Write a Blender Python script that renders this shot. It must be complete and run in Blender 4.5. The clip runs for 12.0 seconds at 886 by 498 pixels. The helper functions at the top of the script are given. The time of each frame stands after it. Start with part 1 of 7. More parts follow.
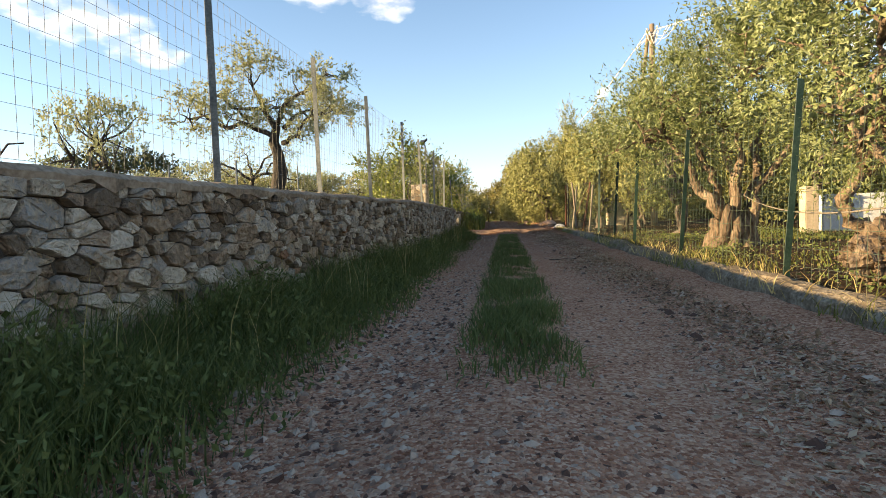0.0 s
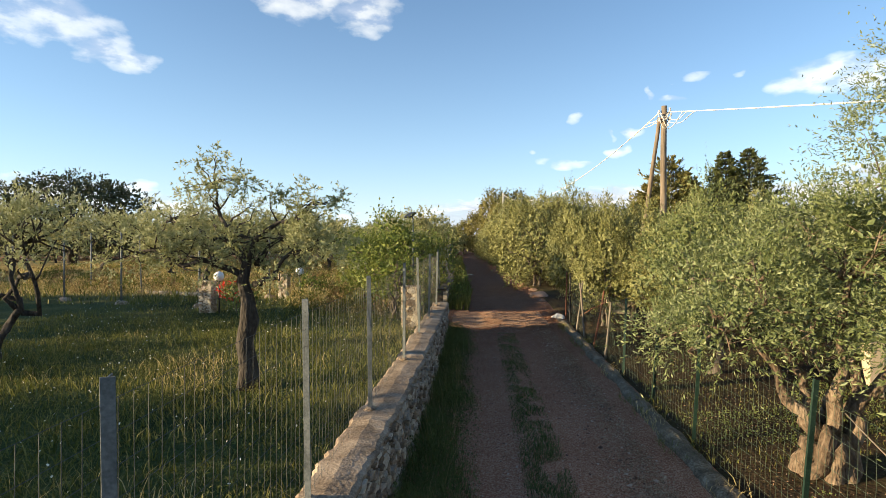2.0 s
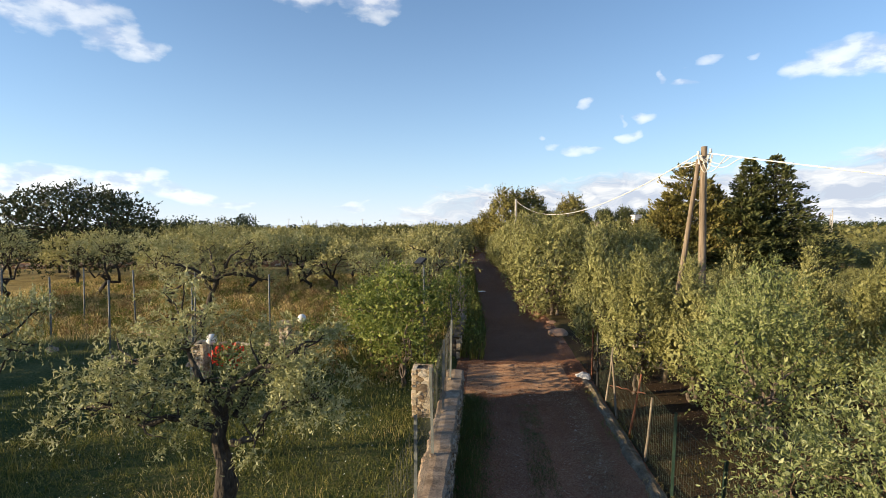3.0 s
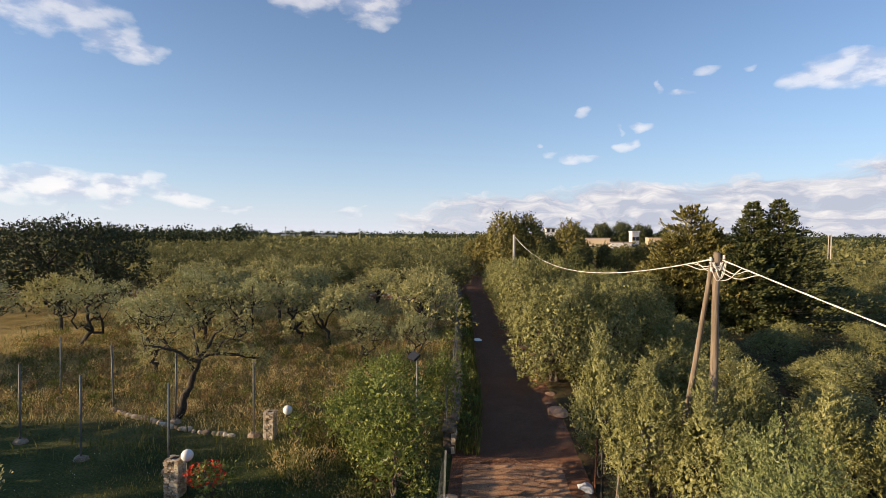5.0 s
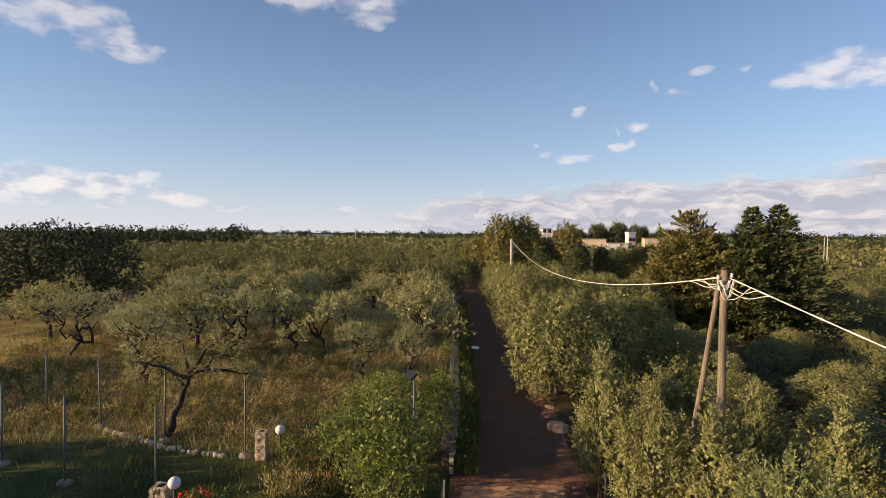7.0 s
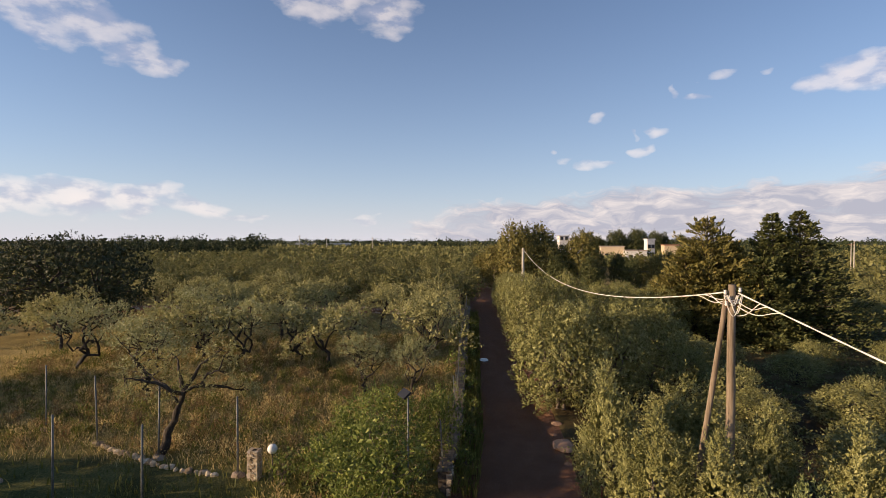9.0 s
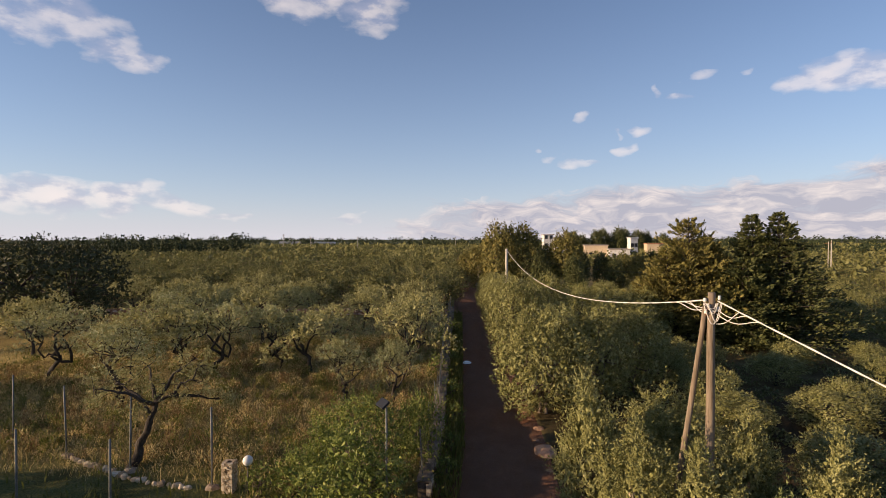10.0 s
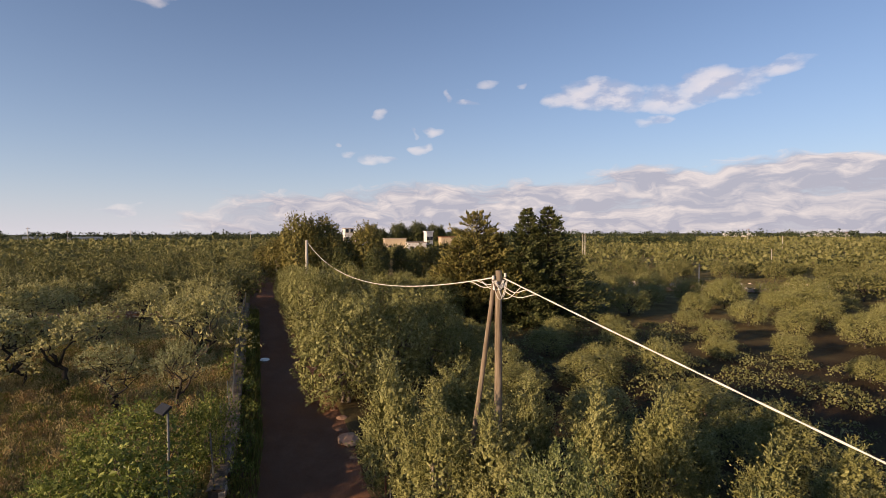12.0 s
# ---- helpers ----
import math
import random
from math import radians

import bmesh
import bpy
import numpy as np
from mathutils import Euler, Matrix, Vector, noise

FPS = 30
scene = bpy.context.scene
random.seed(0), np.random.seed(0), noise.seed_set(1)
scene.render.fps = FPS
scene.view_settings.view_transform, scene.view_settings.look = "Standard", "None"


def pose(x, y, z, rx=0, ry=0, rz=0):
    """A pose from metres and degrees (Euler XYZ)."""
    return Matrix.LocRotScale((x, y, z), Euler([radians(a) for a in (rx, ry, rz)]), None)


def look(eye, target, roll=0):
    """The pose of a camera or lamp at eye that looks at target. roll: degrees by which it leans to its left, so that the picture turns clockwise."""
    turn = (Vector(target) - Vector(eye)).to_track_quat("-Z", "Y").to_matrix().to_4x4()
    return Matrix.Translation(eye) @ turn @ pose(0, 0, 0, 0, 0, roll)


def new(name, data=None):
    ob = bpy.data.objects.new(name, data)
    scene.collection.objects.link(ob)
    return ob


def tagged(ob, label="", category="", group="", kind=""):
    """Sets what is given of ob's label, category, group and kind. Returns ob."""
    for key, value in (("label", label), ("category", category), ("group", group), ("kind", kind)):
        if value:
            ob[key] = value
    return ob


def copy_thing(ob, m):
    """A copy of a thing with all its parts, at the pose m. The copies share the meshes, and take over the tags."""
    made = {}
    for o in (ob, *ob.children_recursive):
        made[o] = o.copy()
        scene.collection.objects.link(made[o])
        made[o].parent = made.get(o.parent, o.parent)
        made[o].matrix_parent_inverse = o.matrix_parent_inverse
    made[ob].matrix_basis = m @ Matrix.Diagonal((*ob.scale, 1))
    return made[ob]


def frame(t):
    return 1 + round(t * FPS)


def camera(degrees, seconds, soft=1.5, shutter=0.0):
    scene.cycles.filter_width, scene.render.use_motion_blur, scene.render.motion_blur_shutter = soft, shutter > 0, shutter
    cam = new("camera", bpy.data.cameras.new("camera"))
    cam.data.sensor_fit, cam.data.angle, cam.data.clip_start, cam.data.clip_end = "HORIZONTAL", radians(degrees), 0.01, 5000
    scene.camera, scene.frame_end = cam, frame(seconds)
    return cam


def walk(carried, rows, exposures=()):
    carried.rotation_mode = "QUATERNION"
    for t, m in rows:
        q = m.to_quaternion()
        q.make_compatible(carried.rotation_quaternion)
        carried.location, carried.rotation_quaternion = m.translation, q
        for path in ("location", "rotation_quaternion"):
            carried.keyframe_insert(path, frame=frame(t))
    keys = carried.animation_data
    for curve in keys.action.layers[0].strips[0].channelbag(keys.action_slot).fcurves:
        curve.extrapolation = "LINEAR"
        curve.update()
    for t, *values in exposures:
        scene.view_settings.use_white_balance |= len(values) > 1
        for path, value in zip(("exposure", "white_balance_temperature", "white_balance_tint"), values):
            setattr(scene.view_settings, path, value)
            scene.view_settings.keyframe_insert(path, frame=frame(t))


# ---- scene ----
# ---- the camera and its path ----
cam = camera(80.0, 12.0, soft=0.8)
PATH = [
    (0, (2.327, 0.450, 0.674), (2.088, 2.434, 0.573), -2.0),
    (0.5, (2.225, 0.473, 1.447), (2.070, 2.465, 1.376), -0.3),
    (1, (2.057, 0.796, 2.005), (1.956, 2.792, 1.936), -0.3),
    (1.5, (1.890, 1.665, 2.582), (1.745, 3.658, 2.506), -0.1),
    (2, (1.516, 2.382, 2.996), (1.390, 4.377, 2.959), -0.1),
    (2.5, (1.451, 3.027, 3.793), (1.300, 5.020, 3.722), -0.6),
    (3, (1.283, 4.010, 5.009), (1.122, 6.002, 4.923), -0.3),
    (3.5, (1.190, 4.480, 6.037), (1.020, 6.471, 5.943), 0.0),
    (5.5, (1.245, 5.224, 7.934), (1.104, 7.218, 7.878), 0.4),
    (6, (1.239, 5.342, 8.019), (1.103, 7.336, 7.959), 0.3),
    (6.5, (1.222, 5.471, 8.108), (1.086, 7.466, 8.045), 0.3),
    (7, (1.145, 5.633, 8.196), (1.01, 7.627, 8.132), 0.4),
    (9, (1.802, 6.256, 8.349), (1.599, 8.245, 8.314), -0.0),
    (9.5, (1.919, 6.321, 8.425), (1.702, 8.309, 8.397), -0.3),
    (10, (1.966, 6.545, 8.583), (1.818, 8.539, 8.542), -0.1),
    (10.5, (1.992, 6.755, 8.63), (2.026, 8.754, 8.581), 0.1),
    (11, (2.067, 6.823, 8.583), (2.318, 8.807, 8.528), 0.3),
    (11.5, (2.08, 6.799, 8.485), (2.531, 8.747, 8.425), 0.4),
    (12, (1.983, 6.826, 8.27), (2.571, 8.737, 8.207), -0.1),
]
EXPOSURES = [(0.0, 1.78, 6900, 9), (0.5, 1.63, 6700, 7), (1.0, 1.48, 6420, 6), (2.0, 1.28, 6150, 7), (3.5, 1.03, 6020, 12), (5.5, 0.78, 6250, 17), (9.0, 0.65, 6480, 21), (12.0, 0.56, 6550, 23)]
walk(cam, [(t, look(eye, target, roll)) for t, eye, target, roll in PATH], EXPOSURES)

# ---- world, sun ----
SUN_AZ, SUN_EL = -107.0, 11.6          # degrees, azimuth from +y towards +x
world = bpy.data.worlds.new("sky")
scene.world = world
world.use_nodes = True


def sky_world():
    nt = world.node_tree
    nt.nodes.clear()
    N, L = nt.nodes.new, nt.links.new
    out, bg = N("ShaderNodeOutputWorld"), N("ShaderNodeBackground")
    sky = N("ShaderNodeTexSky")
    sky.sky_type, sky.sun_disc = "NISHITA", False
    sky.sun_elevation, sky.sun_rotation = radians(SUN_EL), radians(SUN_AZ % 360)
    sky.altitude, sky.air_density, sky.dust_density, sky.ozone_density = 50, 1.0, 0.2, 3.2
    co = N("ShaderNodeTexCoord")
    sep = N("ShaderNodeSeparateXYZ")
    L(co.outputs["Generated"], sep.inputs[0])

    def math_node(op, a, b=None, c=None, clamp=False):
        n = N("ShaderNodeMath")
        n.operation, n.use_clamp = op, clamp
        for i, v in enumerate((a, b, c)):
            if v is None:
                continue
            if isinstance(v, (int, float)):
                n.inputs[i].default_value = v
            else:
                L(v, n.inputs[i])
        return n.outputs[0]

    deg = 180 / math.pi
    az = math_node("MULTIPLY", math_node("ARCTAN2", sep.outputs[0], sep.outputs[1]), deg)
    el = math_node("MULTIPLY", math_node("ARCSINE", sep.outputs[2]), deg)
    comb = N("ShaderNodeCombineXYZ")
    L(az, comb.inputs[0])
    L(math_node("MULTIPLY", el, 1.9), comb.inputs[1])

    # slow and quick drift of the cloud edges
    def noise_at(vec, scale, detail, rough):
        n = N("ShaderNodeTexNoise")
        n.inputs["Scale"].default_value, n.inputs["Detail"].default_value, n.inputs["Roughness"].default_value = scale, detail, rough
        L(vec, n.inputs["Vector"])
        return n

    def shifted(dx, dy, dz=0.0):
        v = N("ShaderNodeVectorMath")
        v.operation = "ADD"
        v.inputs[1].default_value = (dx, dy, dz)
        L(comb.outputs[0], v.inputs[0])
        return v.outputs[0]

    warp = noise_at(comb.outputs[0], 0.2, 2, 0.5)
    ws = N("ShaderNodeSeparateColor")
    L(warp.outputs["Color"], ws.inputs[0])
    azw = math_node("MULTIPLY_ADD", math_node("SUBTRACT", ws.outputs[0], 0.5), 7.0, az)
    elw = math_node("MULTIPLY_ADD", math_node("SUBTRACT", ws.outputs[1], 0.5), 3.2, el)
    billow = noise_at(comb.outputs[0], 0.34, 5, 0.52).outputs["Fac"]
    lit = noise_at(shifted(-1.0, 1.6), 0.34, 5, 0.52).outputs["Fac"]
    # cumulus scraps: azimuth, elevation, half width, half height, density
    scraps = [(-46, 20.5, 7, 3.0, 1.1), (-40, 18.6, 6, 2.0, 1.0), (-35.5, 16.6, 3.6, 1.7, 1.0), (-18.5, 23.8, 6.0, 2.0, 1.0), (-12.0, 22.6, 3.8, 1.9, 1.1),
              (31.6, 14.1, 2.6, 1.5, 1.3), (34.5, 13.6, 3.2, 1.3, 1.2), (40.0, 13.3, 4.4, 1.3, 1.3), (45.0, 14.0, 4.4, 1.5, 1.3), (49.5, 14.5, 3.0, 0.8, 1.0), (39.0, 11.2, 2.2, 0.7, 0.8),
              (10.7, 12.8, 1.3, 0.9, 0.8), (14.0, 9.2, 1.9, 0.6, 0.9), (16.6, 10.5, 1.7, 0.75, 0.9), (13.6, 11.0, 0.8, 0.5, 0.5), (10.0, 7.7, 1.9, 0.5, 0.8),
              (6.4, 9.5, 0.8, 0.45, 0.7), (17.6, 14.4, 0.9, 1.1, 0.6), (19.9, 13.6, 1.7, 0.5, 0.7), (22.2, 15.2, 2.0, 0.4, 0.6), (26.0, 15.2, 1.2, 0.4, 0.45), (8.3, 8.6, 1.4, 0.5, 0.4),
              (-45, 3.6, 5, 1.4, 1.5), (-40.5, 3.8, 3.0, 1.6, 1.6), (-35.5, 3.7, 3.6, 1.4, 1.5), (-31.0, 3.1, 3.0, 0.9, 1.2), (-26.5, 2.3, 3.4, 0.5, 0.8), (-15.0, 2.4, 2.2, 0.35, 0.6)]
    total = None
    for a, e, wa, we, dens in scraps:
        da = math_node("DIVIDE", math_node("SUBTRACT", azw, a), wa)
        de = math_node("DIVIDE", math_node("SUBTRACT", elw, e), we)
        r2 = math_node("ADD", math_node("MULTIPLY", da, da), math_node("MULTIPLY", de, de))
        m = math_node("SUBTRACT", dens, r2)
        total = m if total is None else math_node("MAXIMUM", total, m)
    lumps = math_node("ADD", math_node("MAXIMUM", total, -2.0), math_node("MULTIPLY", math_node("SUBTRACT", billow, 0.5), 2.2))
    lumps = math_node("SMOOTH_MAX", math_node("MULTIPLY", lumps, 0.75), 0.0, 0.25)
    lumps = math_node("SUBTRACT", 1.0, math_node("POWER", 2.718, math_node("MULTIPLY", math_node("MAXIMUM", math_node("SUBTRACT", lumps, 0.07), 0.0), -1.0)))
    # low stratus bank towards the right
    streak = N("ShaderNodeCombineXYZ")
    L(azw, streak.inputs[0])
    L(math_node("MULTIPLY", elw, 3.4), streak.inputs[1])
    sn = noise_at(streak.outputs[0], 0.13, 7, 0.62)
    up = N("ShaderNodeVectorMath")
    up.operation = "ADD"
    up.inputs[1].default_value = (-1.2, 2.0, 0)
    L(streak.outputs[0], up.inputs[0])
    sn_up = noise_at(up.outputs[0], 0.13, 7, 0.62)
    top = math_node("ADD", 4.9, math_node("MULTIPLY", math_node("SUBTRACT", az, 12), 0.06))
    inside = math_node("MULTIPLY", math_node("SUBTRACT", top, elw), 0.42)
    inside = math_node("MINIMUM", inside, math_node("MULTIPLY", math_node("ADD", azw, 7), 0.07))
    inside = math_node("MINIMUM", inside, 0.55)
    bank = math_node("ADD", inside, math_node("MULTIPLY", math_node("SUBTRACT", sn.outputs["Fac"], 0.5), 2.3))
    bank = math_node("MULTIPLY", math_node("ADD", bank, 0.12), 2.0, clamp=True)
    # clouds lit from the low sun: cream tops, grey-lilac undersides
    shade = N("ShaderNodeMix")
    shade.data_type = "RGBA"
    shade.inputs[6].default_value, shade.inputs[7].default_value = (3.9, 4.05, 4.6, 1), (7.3, 6.8, 6.0, 1)
    L(math_node("MULTIPLY_ADD", math_node("SUBTRACT", billow, lit), 5.5, 0.6, clamp=True), shade.inputs[0])
    shade2 = N("ShaderNodeMix")
    shade2.data_type = "RGBA"
    shade2.inputs[6].default_value, shade2.inputs[7].default_value = (3.4, 3.55, 3.9, 1), (6.1, 5.75, 5.2, 1)
    L(math_node("MULTIPLY_ADD", math_node("SUBTRACT", sn.outputs["Fac"], sn_up.outputs["Fac"]), 5.0, 0.28, clamp=True), shade2.inputs[0])
    # pale blue haze, and a creamy band low over the horizon
    hz, hz2 = N("ShaderNodeMix"), N("ShaderNodeMix")
    hz.data_type = hz2.data_type = "RGBA"
    hz2.inputs[7].default_value, hz.inputs[7].default_value = (4.1, 5.1, 6.15, 1), (5.25, 5.35, 5.35, 1)
    for node, reach, most in ((hz2, -0.075, 0.62), (hz, -0.38, 0.8)):
        low = math_node("POWER", 2.718, math_node("MULTIPLY", math_node("ABSOLUTE", el), reach))
        L(math_node("MULTIPLY", low, most), node.inputs[0])
    L(sky.outputs[0], hz2.inputs[6])
    L(hz2.outputs[2], hz.inputs[6])
    m1, m2 = N("ShaderNodeMix"), N("ShaderNodeMix")
    m1.data_type = m2.data_type = "RGBA"
    L(math_node("MULTIPLY", bank, 0.92), m1.inputs[0])
    L(hz.outputs[2], m1.inputs[6])
    L(shade2.outputs[2], m1.inputs[7])
    L(math_node("MULTIPLY", lumps, 0.95), m2.inputs[0])
    L(m1.outputs[2], m2.inputs[6])
    L(shade.outputs[2], m2.inputs[7])
    bg.inputs["Strength"].default_value = 0.0885
    L(m2.outputs[2], bg.inputs["Color"])
    L(bg.outputs[0], out.inputs["Surface"])


sky_world()
sun_data = bpy.data.lights.new("sun", "SUN")
sun_data.energy, sun_data.angle, sun_data.color = 5.0, radians(0.6), (1.0, 0.755, 0.44)
sun = new("sun", sun_data)
sa, se = radians(SUN_AZ), radians(SUN_EL)
sun_way = Vector((math.sin(sa) * math.cos(se), math.cos(sa) * math.cos(se), math.sin(se)))
sun.matrix_world = look(sun_way * 60, (0, 0, 0))

# ---- materials ----
def material(name, colors, scale=4.0, fine=40.0, rough=0.85, bump=0.3, depth=0.01, fine_amount=0.5, rand=0.0, island=False,
             metal=0.0, translucent=0.0, voronoi=0.0, spec=0.3, stretch=(1, 1, 1), local=False, further=None):
    """A procedural surface: colours spread by broad and fine noise, with relief. rand: spread between objects or islands."""
    m = bpy.data.materials.new(name)
    m.use_nodes = True
    nt = m.node_tree
    N, L = nt.nodes.new, nt.links.new
    bsdf = nt.nodes["Principled BSDF"]
    geo = N("ShaderNodeNewGeometry")
    tc = N("ShaderNodeTexCoord")
    mp = N("ShaderNodeMapping")
    mp.inputs["Scale"].default_value = stretch
    L(tc.outputs["Object"] if local else geo.outputs["Position"], mp.inputs["Vector"])
    broad, grain = N("ShaderNodeTexNoise"), N("ShaderNodeTexNoise")
    for n, s, d in ((broad, scale, 4), (grain, fine, 3)):
        n.inputs["Scale"].default_value, n.inputs["Detail"].default_value = s, d
        L(mp.outputs[0], n.inputs["Vector"])
    mix = N("ShaderNodeMix")
    mix.inputs[0].default_value = fine_amount
    L(broad.outputs["Fac"], mix.inputs[2])
    L(grain.outputs["Fac"], mix.inputs[3])
    fac = mix.outputs[0]
    relief = grain.outputs["Fac"]
    if voronoi:
        v = N("ShaderNodeTexVoronoi")
        v.inputs["Scale"].default_value = voronoi
        L(mp.outputs[0], v.inputs["Vector"])
        w = N("ShaderNodeMix")
        w.inputs[0].default_value = 0.55
        L(fac, w.inputs[2])
        sep = N("ShaderNodeSeparateColor")
        L(v.outputs["Color"], sep.inputs[0])
        L(sep.outputs[0], w.inputs[3])
        fac = w.outputs[0]
        inv = N("ShaderNodeMath")
        inv.operation = "SUBTRACT"
        inv.inputs[0].default_value = 1.0
        L(v.outputs["Distance"], inv.inputs[1])
        relief = inv.outputs[0]
    if rand:
        src = geo.outputs["Random Per Island"] if island else N("ShaderNodeObjectInfo").outputs["Random"]
        r = N("ShaderNodeMath")
        r.operation = "MULTIPLY_ADD"
        r.inputs[1].default_value = rand
        L(src, r.inputs[0])
        L(fac, r.inputs[2])
        o = N("ShaderNodeMath")
        o.operation = "SUBTRACT"
        o.inputs[1].default_value = rand / 2
        L(r.outputs[0], o.inputs[0])
        fac = o.outputs[0]
    ramp = N("ShaderNodeValToRGB")
    el = ramp.color_ramp.elements
    lo, hi = (0.34, 0.66) if not (voronoi or rand) else (0.22, 0.78)
    k = len(colors)
    for i, c in enumerate(colors):
        p = lo + (hi - lo) * i / max(1, k - 1)
        e = el[i] if i < 2 else el.new(p)
        e.position, e.color = p, (*c, 1)
    L(fac, ramp.inputs[0])
    colour = ramp.outputs[0]
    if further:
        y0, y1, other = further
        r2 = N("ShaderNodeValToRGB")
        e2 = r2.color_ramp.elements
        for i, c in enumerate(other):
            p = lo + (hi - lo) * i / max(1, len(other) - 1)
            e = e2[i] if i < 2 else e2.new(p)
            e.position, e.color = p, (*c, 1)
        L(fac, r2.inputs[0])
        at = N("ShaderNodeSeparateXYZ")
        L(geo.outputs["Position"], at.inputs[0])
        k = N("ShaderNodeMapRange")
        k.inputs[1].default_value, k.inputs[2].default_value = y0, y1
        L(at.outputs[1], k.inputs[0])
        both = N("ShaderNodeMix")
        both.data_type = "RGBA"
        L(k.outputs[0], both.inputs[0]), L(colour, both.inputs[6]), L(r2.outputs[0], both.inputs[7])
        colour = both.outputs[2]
    L(colour, bsdf.inputs["Base Color"])
    bsdf.inputs["Roughness"].default_value, bsdf.inputs["Metallic"].default_value = rough, metal
    bsdf.inputs["Specular IOR Level"].default_value = spec
    if bump:
        b = N("ShaderNodeBump")
        b.inputs["Strength"].default_value, b.inputs["Distance"].default_value = bump, depth
        L(relief, b.inputs["Height"])
        L(b.outputs[0], bsdf.inputs["Normal"])
    if translucent:
        t = N("ShaderNodeBsdfTranslucent")
        L(ramp.outputs[0], t.inputs["Color"])
        x = N("ShaderNodeMixShader")
        x.inputs[0].default_value = translucent
        L(bsdf.outputs[0], x.inputs[1])
        L(t.outputs[0], x.inputs[2])
        L(x.outputs[0], nt.nodes["Material Output"].inputs["Surface"])
    return m


def leaf_mat(name, colors, rough=0.55, tr=0.2, scale=0.7):
    return material(name, colors, scale=scale, fine=3.0, rough=rough, bump=0, rand=0.42, island=True, translucent=tr, spec=0.22)


OLIVE = leaf_mat("olive leaves", [(0.085, 0.107, 0.03), (0.165, 0.19, 0.062), (0.32, 0.335, 0.145)], rough=0.55, tr=0.2)
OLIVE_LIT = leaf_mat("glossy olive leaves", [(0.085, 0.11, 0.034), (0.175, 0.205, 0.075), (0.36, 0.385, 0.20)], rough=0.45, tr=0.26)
OLIVE_WARM = leaf_mat("sun-bleached olive leaves", [(0.12, 0.122, 0.036), (0.222, 0.22, 0.073), (0.37, 0.36, 0.155)], rough=0.55, tr=0.18)
# darker leaves: shade between the east olives is put into their colour
OLIVE_SHADED = leaf_mat("olive leaves darkened for shade", [(0.07, 0.076, 0.024), (0.13, 0.132, 0.047), (0.24, 0.23, 0.10)], rough=0.65, tr=0.12)
OLIVE_GREY = leaf_mat("silvery olive leaves", [(0.20, 0.195, 0.07), (0.32, 0.305, 0.12), (0.48, 0.455, 0.22)], rough=0.58, tr=0.3)
OLIVE_SILVER = leaf_mat("silver-green olive leaves", [(0.20, 0.205, 0.08), (0.31, 0.315, 0.14), (0.49, 0.49, 0.27)], rough=0.5, tr=0.3)
OLIVE_FAR = leaf_mat("grove foliage", [(0.10, 0.105, 0.034), (0.165, 0.163, 0.058), (0.25, 0.24, 0.10)], rough=0.7, tr=0.2, scale=0.08)
CITRUS = leaf_mat("bright broad leaves", [(0.06, 0.085, 0.016), (0.15, 0.185, 0.036), (0.34, 0.36, 0.09)], rough=0.45, tr=0.26)
CAROB = leaf_mat("dark evergreen leaves", [(0.03, 0.038, 0.016), (0.05, 0.06, 0.025), (0.08, 0.092, 0.04)], rough=0.6, tr=0.1)
PINE = leaf_mat("pine needles", [(0.10, 0.095, 0.025), (0.175, 0.155, 0.042), (0.26, 0.22, 0.07)], rough=0.6, tr=0.15)
CYPRESS = leaf_mat("dark conifer needles", [(0.045, 0.058, 0.02), (0.08, 0.09, 0.03), (0.125, 0.13, 0.045)], rough=0.6, tr=0.1)
WOODS = leaf_mat("far woods foliage", [(0.02, 0.03, 0.014), (0.035, 0.05, 0.02), (0.07, 0.085, 0.035)], rough=0.7, tr=0.1, scale=0.05)
WEED = leaf_mat("dark verge weeds", [(0.06, 0.078, 0.022), (0.115, 0.145, 0.042), (0.20, 0.215, 0.075)], rough=0.7)
GRASS = leaf_mat("green grass", [(0.058, 0.075, 0.014), (0.145, 0.15, 0.032), (0.28, 0.245, 0.075)], rough=0.6, tr=0.32)
DOCK = leaf_mat("rusty dock and dry weeds", [(0.14, 0.085, 0.032), (0.26, 0.17, 0.07), (0.40, 0.29, 0.13)], rough=0.7)
DRY = leaf_mat("dry golden grass", [(0.30, 0.23, 0.085), (0.52, 0.405, 0.17), (0.70, 0.58, 0.29)], rough=0.7, tr=0.42)
FLOWER_RED = leaf_mat("red petals", [(0.5, 0.03, 0.015), (0.7, 0.06, 0.02)], rough=0.5)
FLOWER_PALE = leaf_mat("pale petals", [(0.7, 0.65, 0.45), (0.8, 0.78, 0.7)], rough=0.5)
LITTER = leaf_mat("dead leaves", [(0.12, 0.065, 0.035), (0.30, 0.185, 0.105), (0.58, 0.43, 0.29)], rough=0.8, tr=0.05)
BARK = material("olive bark", [(0.05, 0.036, 0.026), (0.13, 0.10, 0.075), (0.24, 0.20, 0.155)], scale=5, fine=30, bump=0.9, depth=0.03, stretch=(1, 1, 0.35))
BARK_PALE = material("pale hollow bark", [(0.05, 0.034, 0.022), (0.15, 0.105, 0.068), (0.29, 0.22, 0.15)], scale=4, fine=26, bump=1.0, depth=0.04, stretch=(1, 1, 0.35))
BARK_DARK = material("dark bark", [(0.02, 0.016, 0.012), (0.05, 0.04, 0.03), (0.09, 0.075, 0.06)], scale=5, fine=30, bump=0.9, depth=0.03, stretch=(1, 1, 0.35))
